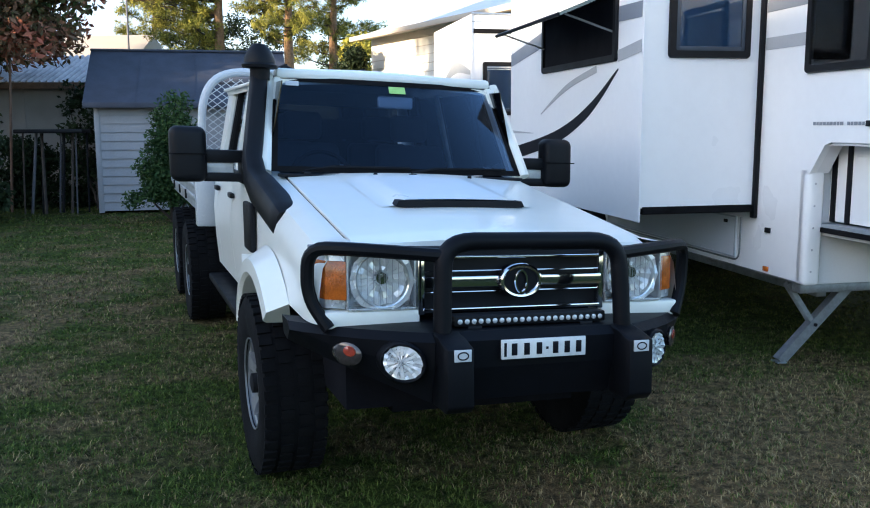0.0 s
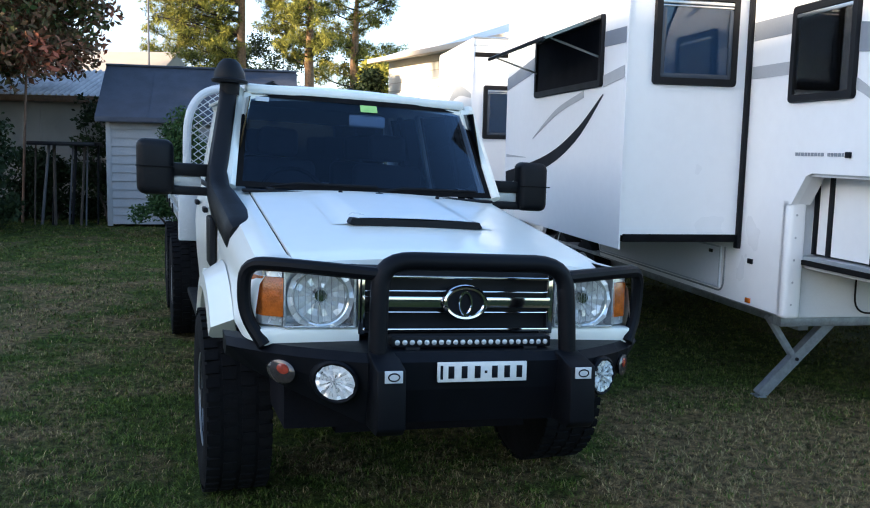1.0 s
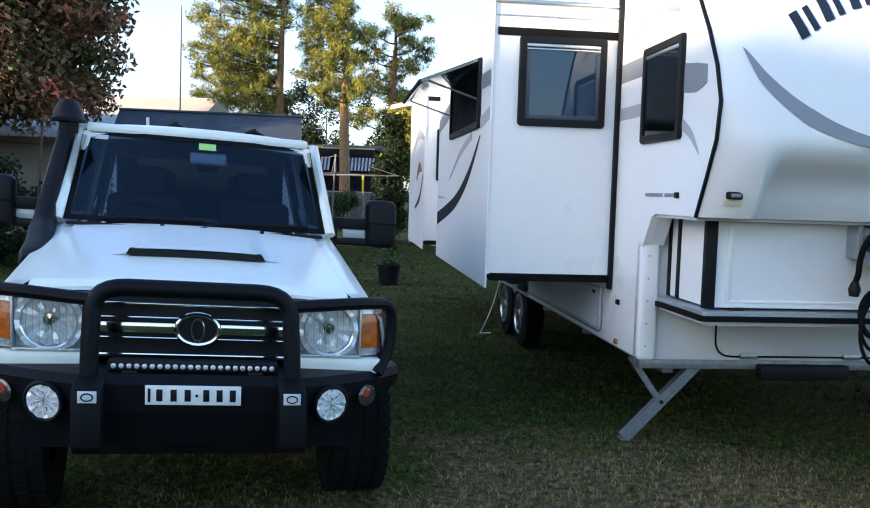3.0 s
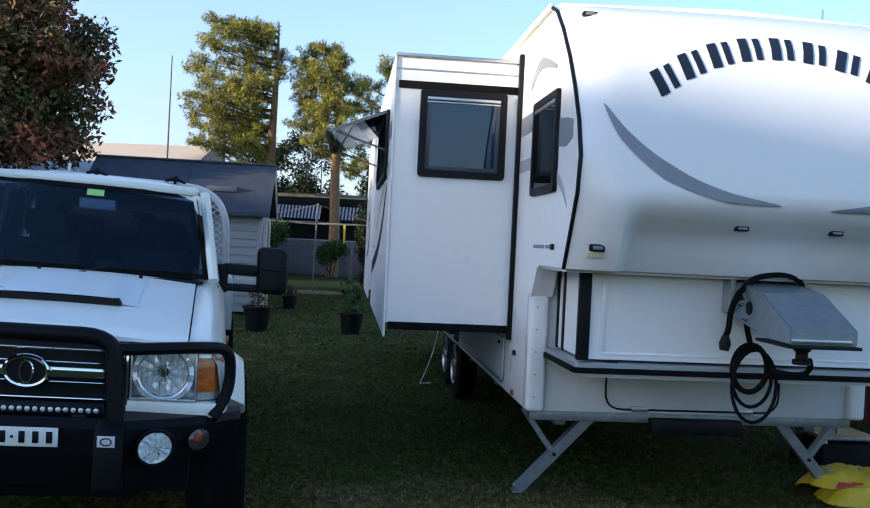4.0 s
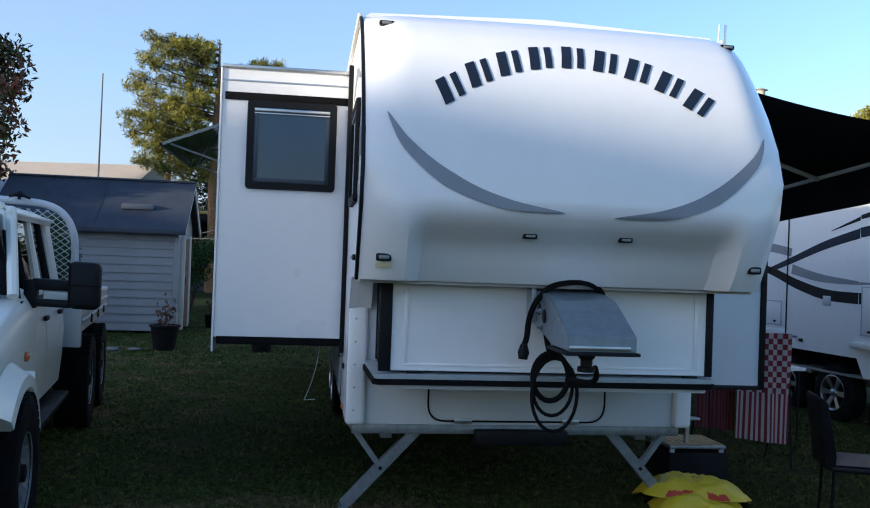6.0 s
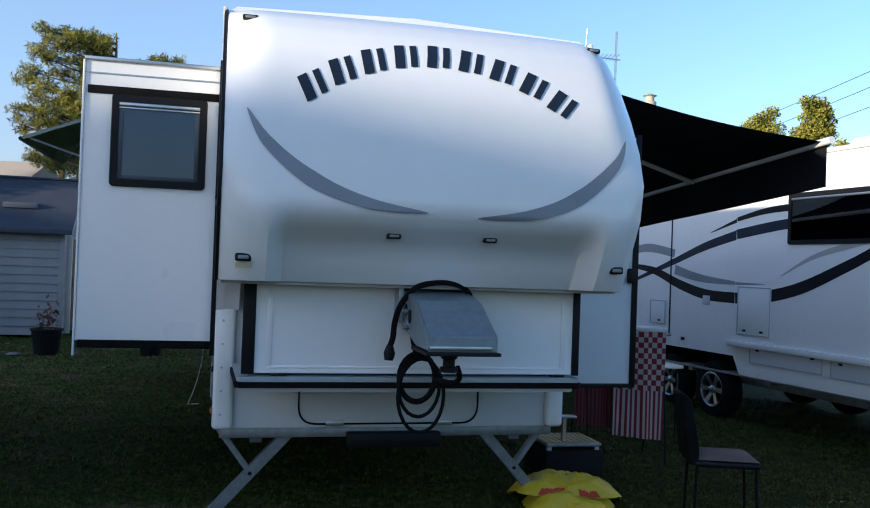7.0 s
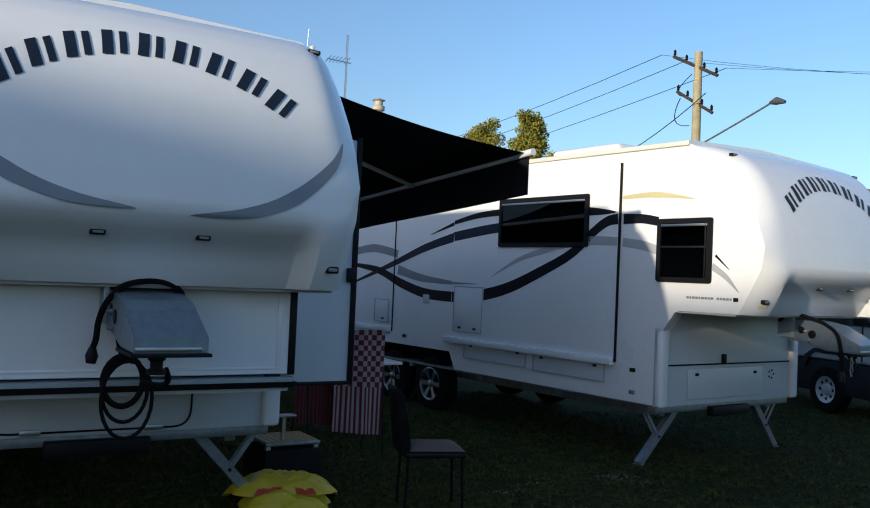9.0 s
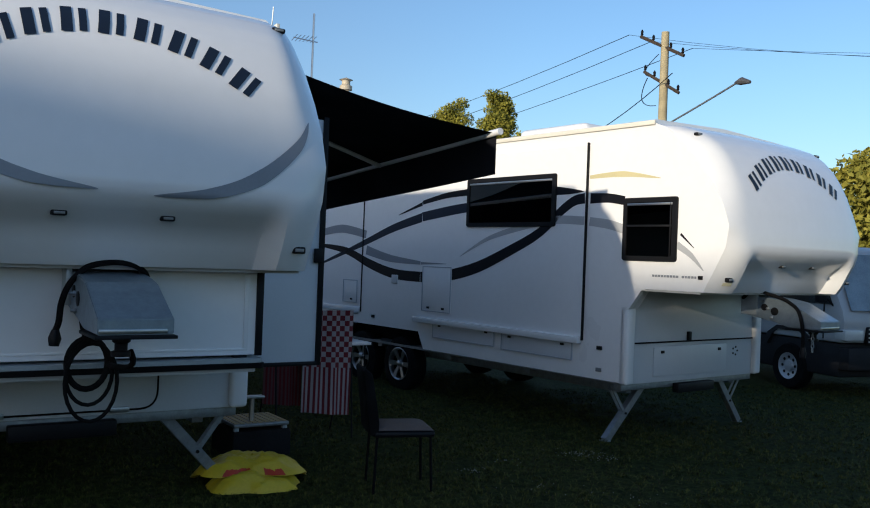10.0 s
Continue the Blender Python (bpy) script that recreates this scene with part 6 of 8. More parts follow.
# towing mirrors
def tow_mirror(s):
    bm = bmesh.new()
    x0, x1 = (s * 1.055, s * 1.255) if s > 0 else (s * 1.255, s * 1.055)
    box(bm, (x0, 1.76, 1.345), (x1, 1.90, 1.655), 0.045, 4)
    h = tpart("tow_mirror", bm, BLACK, None, "black extended towing mirror")
    bm = bmesh.new()
    box(bm, (x0 + 0.02, 1.899, 1.37), (x1 - 0.02, 1.905, 1.63), 0.002)
    tpart("mirror_glass", bm, CHROME, h)
    for z, e in ((1.372, 0.024), (1.492, 0.036)):
        bm = bmesh.new()
        box(bm, (min(s * 0.84, s * 1.08), 1.80, z - e), (max(s * 0.84, s * 1.08), 1.87, z + e), 0.012)
        tpart("arm", bm, BLACK, h)
    bm = bmesh.new()
    box(bm, (min(s * 0.905, s * 1.058), 1.825, 1.397), (max(s * 0.905, s * 1.058), 1.845, 1.455), 0.006)
    tpart("marker_lens", bm, LENS_CLEAR, h, "clear side marker between the arms")
    bm = bmesh.new()
    box(bm, (min(s * 0.79, s * 0.87), 1.80, 1.335), (max(s * 0.79, s * 0.87), 1.92, 1.52), 0.015)
    tpart("foot", bm, BLACK, h)
    bm = bmesh.new()
    box(bm, (x0 - 0.004, 1.752, 1.50), (x1 + 0.004, 1.762, 1.506))
    tpart("crease", bm, RUBBER, h)


for s in (-1, 1):
    tow_mirror(s)

# alloy tray and its headboard
bm = bmesh.new()
box(bm, (-0.93, 3.80, 0.99), (0.93, 6.62, 1.05), 0.008)
tray = tpart("tray", bm, TRAY_ALLOY, None, "silver aluminium drop-side tray", smooth=False)
for s in (-1, 1):
    bm = bmesh.new()
    box(bm, (min(s * 0.91, s * 0.945), 3.90, 1.055), (max(s * 0.91, s * 0.945), 6.60, 1.31), 0.006)
    g = tpart("side_gate", bm, TRAY_ALLOY, tray)
    for z in (1.10, 1.19, 1.285):
        bm = bmesh.new()
        box(bm, (min(s * 0.944, s * 0.958), 3.90, z - 0.018), (max(s * 0.944, s * 0.958), 6.60, z + 0.018), 0.005)
        tpart("rib", bm, TRAY_ALLOY, g)
    for r in (4.6, 5.3, 6.0):
        bm = bmesh.new()
        box(bm, (min(s * 0.955, s * 0.97), r, 1.04), (max(s * 0.955, s * 0.97), r + 0.05, 1.12), 0.004)
        tpart("hinge", bm, BLACK, g)
    bm = bmesh.new()
    box(bm, (min(s * 0.80, s * 0.95), 3.78, 0.88), (max(s * 0.80, s * 0.95), 3.90, 1.33), 0.01)
    tpart("corner_post", bm, SILVER_PAINT, tray)
bm = bmesh.new()
box(bm, (-0.92, 6.58, 1.055), (0.92, 6.62, 1.31), 0.006)
tpart("tail_gate", bm, TRAY_ALLOY, tray)
bm = bmesh.new()
box(bm, (-0.8, 3.79, 1.05), (0.8, 3.82, 1.36), 0.006)
tpart("front_gate", bm, TRAY_ALLOY, tray)
bm = bmesh.new()
tube(bm, rounded([(-0.88, 3.86, 1.3), (-0.87, 3.86, 1.9), (-0.70, 3.86, 2.10), (0.70, 3.86, 2.10), (0.87, 3.86, 1.9), (0.88, 3.86, 1.3)], 0.2, 6), 0.033, 10)
head = tpart("headboard", bm, SILVER_PAINT, tray, "silver tube headboard with wire mesh")
for s in (-1, 1):
    bm = bmesh.new()
    tube(bm, rounded([(s * 0.86, 3.86, 1.36), (s * 0.84, 4.4, 1.38), (s * 0.84, 4.5, 1.35)], 0.05), 0.02, 8)
    tpart("brace", bm, SILVER_PAINT, head)
bm = bmesh.new()
def inside(a, z):
    return abs(a) < 0.86 and 1.36 < z < 2.08 and abs(a) + (z - 1.9) * 0.9 < 0.90
for k in range(-30, 31):
    for d in (1, -1):
        pts = [(k * 0.075 + d * t * 0.05, 1.34 + t * 0.037) for t in range(0, 22)]
        run = [(a, 3.86, z) for a, z in pts if inside(a, z)]
        if len(run) > 1:
            tube(bm, [run[0], run[-1]], 0.0045, 4, caps=False)
mesh_ob = tpart("mesh", bm, SILVER_PAINT, head, "diamond wire mesh")
tagged(mesh_ob, kind="stuff")
bm = bmesh.new()
tube(bm, [(-0.44, 3.84, 2.1), (-0.44, 3.84, 2.2)], 0.012, 8)
tpart("light_post", bm, SILVER_PAINT, head)
for a in (-0.22, 0.42):
    bm = bmesh.new()
    tube(bm, [(a - 0.08, 3.8, 2.13), (a, 3.8, 2.16), (a + 0.09, 3.8, 2.125)], [0.012, 0.022, 0.01], 7)
    tube(bm, [(a, 3.8, 2.11), (a + 0.01, 3.8, 2.18)], 0.014, 7)
    tpart("clamp", bm, BLACK, head, "black roof clamp")
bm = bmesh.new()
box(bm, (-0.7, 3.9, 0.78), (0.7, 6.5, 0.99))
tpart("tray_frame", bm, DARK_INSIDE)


# wheels
def truck_wheel(a, r, s):
    bm = bmesh.new()
    R, c = WHEEL_R, (a, r, WHEEL_R)
    lathe(bm, [(0.215, -0.125), (0.25, -0.14), (0.33, -0.152), (0.405, -0.148), (0.43, -0.135), (0.436, -0.1), (0.436, 0.1), (0.43, 0.135), (0.405, 0.148), (0.33, 0.152), (0.25, 0.14), (0.215, 0.125)], c, "x", 44)
    w = tpart("wheel", bm, RUBBER, None, "chunky all-terrain tyre on silver alloy rim", lean=False)
    bm = bmesh.new()
    for k in range(44):
        for j, x in enumerate((-0.115, -0.04, 0.04, 0.115)):
            t = (k + 0.5 * (j % 2)) * math.tau / 44
            d, q = Vector((0, math.cos(t), math.sin(t))), Vector((0, -math.sin(t), math.cos(t)))
            o = Vector(c)
            vs = []
            for h in (0.428, R - 0.001):
                for dx, dq in ((-0.03, -0.02), (0.03, -0.02), (0.03, 0.02), (-0.03, 0.02)):
                    vs.append(bm.verts.new(o + d * h + Vector((x + dx, 0, 0)) + q * dq))
            bm.faces.new(vs[4:])
            for i in range(4):
                bm.faces.new((vs[i], vs[(i + 1) % 4], vs[4 + (i + 1) % 4], vs[4 + i]))
    tagged(tpart("tread", bm, RUBBER, w, lean=False, smooth=False), kind="stuff")
    bm = bmesh.new()
    lathe(bm, [(0.218, 0.135 * s), (0.226, 0.138 * s), (0.222, 0.12 * s), (0.205, 0.11 * s), (0.2, 0.04 * s)], c, "x", 36)
    tpart("rim", bm, WHEEL_ALLOY, w, "silver alloy rim", lean=False)
    bm = bmesh.new()
    lathe(bm, [(0.205, 0.03 * s), (0.1, 0.025 * s), (0, 0.025 * s)], c, "x", 24)
    tpart("drum", bm, WHEEL_GAP, w, lean=False)
    bm = bmesh.new()
    lathe(bm, [(0.078, 0.06 * s), (0.075, 0.09 * s), (0.05, 0.1 * s), (0.048, 0.135 * s), (0.03, 0.14 * s), (0, 0.14 * s)], c, "x", 20)
    tpart("hub", bm, WHEEL_GAP, w, lean=False)
    for k in range(5):
        t = k * math.tau / 5 + 0.35
        d, q = Vector((0, math.cos(t), math.sin(t))), Vector((0, -math.sin(t), math.cos(t)))
        o = Vector(c)
        bm = bmesh.new()
        vs = []
        for rad, wq, x in ((0.05, 0.034, 0.075), (0.14, 0.03, 0.095), (0.212, 0.05, 0.108)):
            for dx in (-0.035, 0.012):
                for y in (-wq, wq):
                    vs.append(bm.verts.new(o + d * rad + q * y + Vector(((x + dx) * s, 0, 0))))
        for e in (0, 4):
            for f in ((0, 1, 5, 4), (2, 3, 7, 6), (0, 2, 6, 4), (1, 3, 7, 5)):
                bm.faces.new([vs[i + e] for i in f])
        bm.faces.new([vs[i] for i in (0, 1, 3, 2)]), bm.faces.new([vs[i] for i in (8, 9, 11, 10)])
        bmesh.ops.bevel(bm, geom=[e for e in bm.edges if e.calc_face_angle(0) > 0.6], offset=0.005, segments=1, affect="EDGES")
        tpart("spoke", bm, WHEEL_ALLOY, w, lean=False)
        bm = bmesh.new()
        lathe(bm, [(0.011, 0.085 * s), (0.011, 0.105 * s), (0, 0.108 * s)], o + (d * math.cos(0.6) + q * math.sin(0.6)) * 0.066, "x", 6)
        tpart("wheel_nut", bm, CHROME, w, lean=False)


for s in (-1, 1):
    for r in (AX_F, AX_R1, AX_R2):
        truck_wheel(s * 0.835, r, s)
for r in (AX_F, AX_R1, AX_R2):
    bm = bmesh.new()
    tube(bm, [(-0.7, r, 0.44), (0.7, r, 0.44)], 0.06, 10)
    tpart("axle", bm, DARK_INSIDE, lean=False)

# ---- garden buildings ----
CLADDING = surf("pale_lavender_grey_boards", (0.30, 0.30, 0.315), 0.6, var=0.08, scale=2, bump=0.05, bscale=40)
SLATE = surf("dark_blue_grey_roof_sheet", (0.045, 0.052, 0.075), 0.7, var=0.14, scale=3, bump=0.1, bscale=30)
TIMBER = surf("weathered_brown_timber", (0.16, 0.09, 0.055), 0.7, var=0.2, scale=9, bump=0.2, bscale=40)
FAWN_WALL = surf("fawn_fibro_wall", (0.27, 0.25, 0.235), 0.8, var=0.12, scale=1.5)
CREAM = surf("cream_painted_boards", (0.72, 0.68, 0.6), 0.6, var=0.05, scale=1.5)
BEIGE = surf("beige_far_roof", (0.5, 0.42, 0.33), 0.8, var=0.06, scale=0.8)
IRON = surf("grey_corrugated_iron", (0.52, 0.47, 0.46), 0.55, 0.2, var=0.2, scale=3)


def garden_shed():
    m = Matrix.Translation((-6.6, 17.12, 0)) @ Matrix.Rotation(radians(13), 4, "Z")
    root = thing("garden_shed", m, "pale board-clad garden shed with dark blue-grey roof", "shed")
    L, D, H, RZ = 3.58, 2.6, 2.25, 3.22
    bm = bmesh.new()
    prism(bm, [(0.03, 0.05), (D - 0.03, 0.05), (D - 0.03, H), (D / 2, RZ - 0.08), (0.03, H)], "x", 0.03, L - 0.03)
    part("wall", bm, CLADDING, root, smooth=False)
    n = 13
    bm = bmesh.new()
    prism(bm, [(-0.026, 0.0), (0.004, 0.0), (0.004, 0.162), (-0.006, 0.162)], "x", 0.10, L - 0.10)
    board = mesh_of("board", bm, CLADDING, False)
    for k in range(n):
        ob = new("board", board)
        ob.parent = root
        ob.location = (0, 0.012, 0.06 + 0.17 * k)
    for x in (0.0, L - 0.1):
        bm = bmesh.new()
        box(bm, (x, -0.02, 0.02), (x + 0.1, 0.05, H), 0.008)
        part("corner_board", bm, CLADDING, root)
    for k in range(12):
        bm = bmesh.new()
        box(bm, (L - 0.035, 0.1, 0.06 + 0.19 * k), (L - 0.012, 0.5, 0.24 + 0.19 * k), 0.004)
        part("board", bm, CLADDING, root)
    for y0, y1 in ((-0.24, D / 2), (D + 0.24, D / 2)):
        bm = bmesh.new()
        z0 = H - 0.14
        a, b = Vector((0, y0, z0)), Vector((0, y1, RZ))
        vs = []
        for x in (-0.16, L + 0.16):
            for p, dz in ((a, 0), (b, 0), (b, 0.05), (a, 0.05)):
                vs.append(bm.verts.new((x, p.y, p.z + dz)))
        for i in range(4):
            bm.faces.new((vs[i], vs[(i + 1) % 4], vs[4 + (i + 1) % 4], vs[4 + i]))
        bm.faces.new(vs[:4]), bm.faces.new(vs[4:])
        rf = part("roof", bm, SLATE, root, "dark blue-grey sheet roof", smooth=False)
    bm = bmesh.new()
    box(bm, (-0.16, -0.26, H - 0.19), (L + 0.16, -0.235, H - 0.1), 0.004)
    part("fascia", bm, SLATE, root)
    bm = bmesh.new()
    box(bm, (-0.17, D / 2 - 0.08, RZ + 0.02), (L + 0.17, D / 2 + 0.08, RZ + 0.07), 0.02)
    part("ridge_cap", bm, SLATE, root)
    bm = bmesh.new()
    s = (RZ - H + 0.14) / (D / 2 + 0.24)
    box(bm, (2.35, 0.28, H + 0.32), (3.0, 0.50, H + 0.44), 0.02)
    part("vent", bm, surf("slate_vent", (0.09, 0.10, 0.13), 0.6), root)
    for x0 in (0.8, 1.9):
        bm = bmesh.new()
        prism(bm, [(-0.24, H - 0.085), (D / 2, RZ + 0.055), (D / 2, RZ + 0.062), (-0.24, H - 0.078)], "x", x0, x0 + 0.02)
        part("lap", bm, SLATE, root, smooth=False)
    bm = bmesh.new()
    box(bm, (L - 0.02, 0.6, 0.08), (L + 0.04, 1.5, 2.0), 0.006)
    dr = part("door", bm, TIMBER, root, "brown timber door")
    for y in (0.55, 1.5):
        bm = bmesh.new()
        box(bm, (L - 0.02, y, 0.05), (L + 0.07, y + 0.07, 2.06), 0.006)
        part("jamb", bm, CREAM, dr)
    bm = bmesh.new()
    box(bm, (L + 0.04, 0.68, 1.0), (L + 0.08, 0.72, 1.18), 0.008)
    part("door_handle", bm, BLACK, dr)
    for y0, y1, z0, z1 in ((-0.2, D / 2, H - 0.12, RZ), (D + 0.2, D / 2, H - 0.12, RZ)):
        bm = bmesh.new()
        prism(bm, [(y0, z0), (y1, z1), (y1, z1 - 0.12), (y0, z0 - 0.1)], "x", L + 0.12, L + 0.15)
        part("barge_board", bm, CREAM, root, smooth=False)


garden_shed()


def corrugated(bm, x0, x1, y0, z0, y1, z1, pitch=0.14, amp=0.035):
    n = int((x1 - x0) / pitch * 6)
    rows = []
    for i in range(n + 1):
        x = x0 + (x1 - x0) * i / n
        h = amp * math.sin((x - x0) / pitch * math.tau)
        rows.append((bm.verts.new((x, y0, z0 + h)), bm.verts.new((x, y1, z1 + h))))
    for a, b in zip(rows, rows[1:]):
        bm.faces.new((a[0], b[0], b[1], a[1]))


# low fawn shed with an iron roof
root = thing("iron_roof_shed", pose(-11.5, 19.4, 0, 0, 0, 4), "fawn shed with corrugated iron roof", "shed")
bm = bmesh.new()
box(bm, (-4.5, 0, 0), (4.4, 3.5, 2.62))
part("wall", bm, FAWN_WALL, root, smooth=False)
bm = bmesh.new()
corrugated(bm, -4.8, 4.6, -0.35, 2.66, 2.2, 3.42)
part("roof", bm, IRON, root, "weathered corrugated iron roof")
bm = bmesh.new()
box(bm, (-4.8, -0.38, 2.52), (4.6, -0.34, 2.66), 0.006)
part("fascia", bm, TIMBER, root)
for x in (-3.0, -1.2, 0.6, 2.4):
    bm = bmesh.new()
    box(bm, (x, -0.02, 0), (x + 0.05, 0.0, 2.6))
    part("cover_strip", bm, FAWN_WALL, root)

# long beige roof far behind
root = thing("far_house", pose(-19, 36, 0, 0, 0, 0), "long low house with beige roof far behind", "house")
bm = bmesh.new()
box(bm, (-16, 0, 0), (6.0, 8, 3.6))
part("wall", bm, CREAM, root, smooth=False)
bm = bmesh.new()
prism(bm, [(-0.6, 3.6), (8.6, 3.6), (4.0, 5.75)], "x", -16.5, 6.5)
part("roof", bm, BEIGE, root, smooth=False)

# cream house behind the caravans
root = thing("cream_house", Matrix.Translation((-2.04, 29.15, 0)) @ Matrix.Rotation(math.atan2(-6.0, 3.46), 4, "Z"), "cream boarded house catching low sun", "house")
bm = bmesh.new()
box(bm, (0, 0, 0), (9.8, 8.4, 4.52))
part("wall", bm, CREAM, root, smooth=False)
bm = bmesh.new()
prism(bm, [(-0.65, 4.47), (9.1, 4.47), (4.2, 6.15)], "x", -0.12, 10.4)
part("roof", bm, surf("pale_metal_roof", (0.72, 0.71, 0.68), 0.5, var=0.05), root, "pale metal roof", smooth=False)
bm = bmesh.new()
box(bm, (-0.12, -0.74, 4.37), (10.4, -0.62, 4.52), 0.02)
part("gutter", bm, BEIGE, root)
CURTAIN = surf("sunlit_curtain", (0.55, 0.5, 0.36), 0.6)
for x in (1.1, 5.5):
    bm = bmesh.new()
    box(bm, (x, -0.04, 1.6), (x + 1.1, 0.02, 3.4), 0.01)
    w = part("window", bm, CREAM, root)
    bm = bmesh.new()
    box(bm, (x + 0.08, -0.05, 1.68), (x + 1.02, -0.042, 3.32))
    part("pane", bm, CURTAIN, w)
bm = bmesh.new()
for k in range(18):
    box(bm, (0.0, -0.012, 0.25 * k), (9.8, 0.0, 0.25 * k + 0.018))
tagged(part("weatherboard_joints", bm, BEIGE, root, smooth=False), kind="stuff")

# back fence, verandah and lattice seen between shed and caravan
root = thing("back_house", pose(-7.3, 40.6, 0, 0, 0, 2), "low dark house with striped blinds and sunlight painted into its gutter", "house")
bm = bmesh.new()
box(bm, (-7, 2.6, 0), (1.9, 7, 3.4))
part("wall", bm, surf("dark_brick_wall", (0.03, 0.025, 0.024), 0.85, var=0.25, scale=6), root, smooth=False)
bm = bmesh.new()
prism(bm, [(-0.25, 3.58), (7.4, 3.58), (3.6, 3.95)], "x", -7.4, 2.1)
part("roof", bm, surf("dark_brown_roof", (0.07, 0.045, 0.035), 0.75, var=0.15, scale=5), root, smooth=False)
bm = bmesh.new()
box(bm, (-7.4, -0.34, 3.20), (2.1, -0.26, 3.55), 0.01)
part("fascia", bm, BLACK, root, "dark painted fascia board")
# low sun on the roof edge is put into the gutter's yellow
bm = bmesh.new()
box(bm, (-7.4, -0.42, 3.56), (-0.35, -0.26, 3.69), 0.02)
box(bm, (-0.35, -0.40, 3.56), (2.1, -0.26, 3.62), 0.02)
part("gutter", bm, surf("sun_yellow_gutter", (0.80, 0.56, 0.14), 0.5, var=0.2, scale=2), root)
for x in (-4.9, -2.6, 0.45, 1.95):
    bm = bmesh.new()
    box(bm, (x - 0.05, -0.28, 0), (x + 0.05, -0.18, 3.3), 0.01)
    part("verandah_post", bm, BLACK, root)
BLUE_STRIPE, WHITE_STRIPE = surf("navy_canvas", (0.02, 0.025, 0.06), 0.8), surf("white_canvas", (0.42, 0.45, 0.56), 0.8)
for x0, x1 in ((-2.45, 0.0), (0.62, 2.05)):
    k, x = 0, x0
    while x < x1:
        bm = bmesh.new()
        prism(bm, [(-0.30, 3.18), (-0.62, 2.58), (-0.61, 2.56), (-0.29, 3.16)], "x", x, x + 0.082)
        part("blind_stripe", bm, (BLUE_STRIPE, WHITE_STRIPE)[k % 2], root, smooth=False)
        x += 0.082
        k += 1

# back fence
root = thing("back_fence", pose(-7.3, 39.2, 0, 0, 0, 2), "dull grey sheet fence with white lattice along its top", "fence")
FIBRO = surf("grey_fibro_fence", (0.10, 0.10, 0.115), 0.8, var=0.12, scale=2)
for k in range(6):
    bm = bmesh.new()
    box(bm, (-4.5 + 1.2 * k, -0.03, 0), (-3.31 + 1.2 * k, 0.03, 1.26), 0.008)
    part("fence_panel", bm, FIBRO, root)
LATTICE = surf("faded_lattice", (0.34, 0.35, 0.38), 0.7, var=0.1)
bm = bmesh.new()
for k in range(52):
    for d in (1, -1):
        x = -4.5 + 0.14 * k
        q = x + d * 0.3
        if -4.5 <= q <= 2.7:
            tube(bm, [Vector((x, 0.012 * d, 1.28)), Vector((q, 0.012 * d, 1.57))], 0.014, 4, caps=False)
tagged(part("lattice", bm, LATTICE, root), kind="stuff")
bm = bmesh.new()
box(bm, (-4.5, -0.035, 1.56), (2.7, 0.035, 1.61), 0.008)
part("top_rail", bm, LATTICE, root)
bm = bmesh.new()
tube(bm, [(0, 0, 0), (0.03, 0, 0.7), (0.05, 0, 1.55)], 0.045, 8)
solid("garden_stake", bm, surf("weathered_stake", (0.22, 0.21, 0.2), 0.8, var=0.6, scale=3), "weathered grey garden stake by the back fence", "stake", m=pose(-4.85, 35.8, 0))

# rotary clothes line
DULL_PIPE = surf("dull_galvanised_pipe", (0.20, 0.20, 0.20), 0.7, 0.2, var=0.2)
root = thing("clothes_line", pose(-4.05, 26.3, 0), "rotary clothes line with a yellow peg bag", "clothes line")
bm = bmesh.new()
tube(bm, [(0, 0, 0), (0, 0, 1.2), (0.06, 0, 2.75)], 0.027, 8)
part("post", bm, DULL_PIPE, root)
for k in range(4):
    t = k * math.tau / 4 + 0.25
    d = Vector((math.cos(t), math.sin(t), 0))
    bm = bmesh.new()
    tube(bm, [Vector((0.05, 0, 2.1)), d * 2.0 + Vector((0, 0, 2.15))], 0.02, 6)
    part("arm", bm, DULL_PIPE, root)
    bm = bmesh.new()
    tube(bm, [Vector((0.06, 0, 2.7)), d * 2.0 + Vector((0, 0, 2.15))], 0.014, 6)
    part("stay", bm, DULL_PIPE, root)
for rr in (0.9, 1.4, 1.9):
    bm = bmesh.new()
    tube(bm, [(rr * math.cos(k * math.tau / 4 + 0.25), rr * math.sin(k * math.tau / 4 + 0.25), 2.15) for k in range(4)], 0.006, 4, closed=True)
    part("line", bm, DULL_PIPE, root)
bm = bmesh.new()
box(bm, (0.98, -0.5, 1.55), (1.04, -0.44, 2.12), 0.01)
part("peg_bag", bm, surf("yellow_plastic", (0.75, 0.55, 0.03), 0.5), root, "yellow peg bag")
bm = bmesh.new()
lathe(bm, [(0.0, 0.02), (0.9, 0.02), (0.95, 0.0)], (0, 0, 0), "z", 20)
part("worn_patch", bm, surf("bare_straw_patch", (0.2, 0.13, 0.05), 0.95, var=0.2, scale=8), root)

# flag mast
bm = bmesh.new()
tube(bm, [(0, 0, 0), (0, 0, 4.0), (0.02, 0, 7.4)], [0.045, 0.035, 0.022], 8)
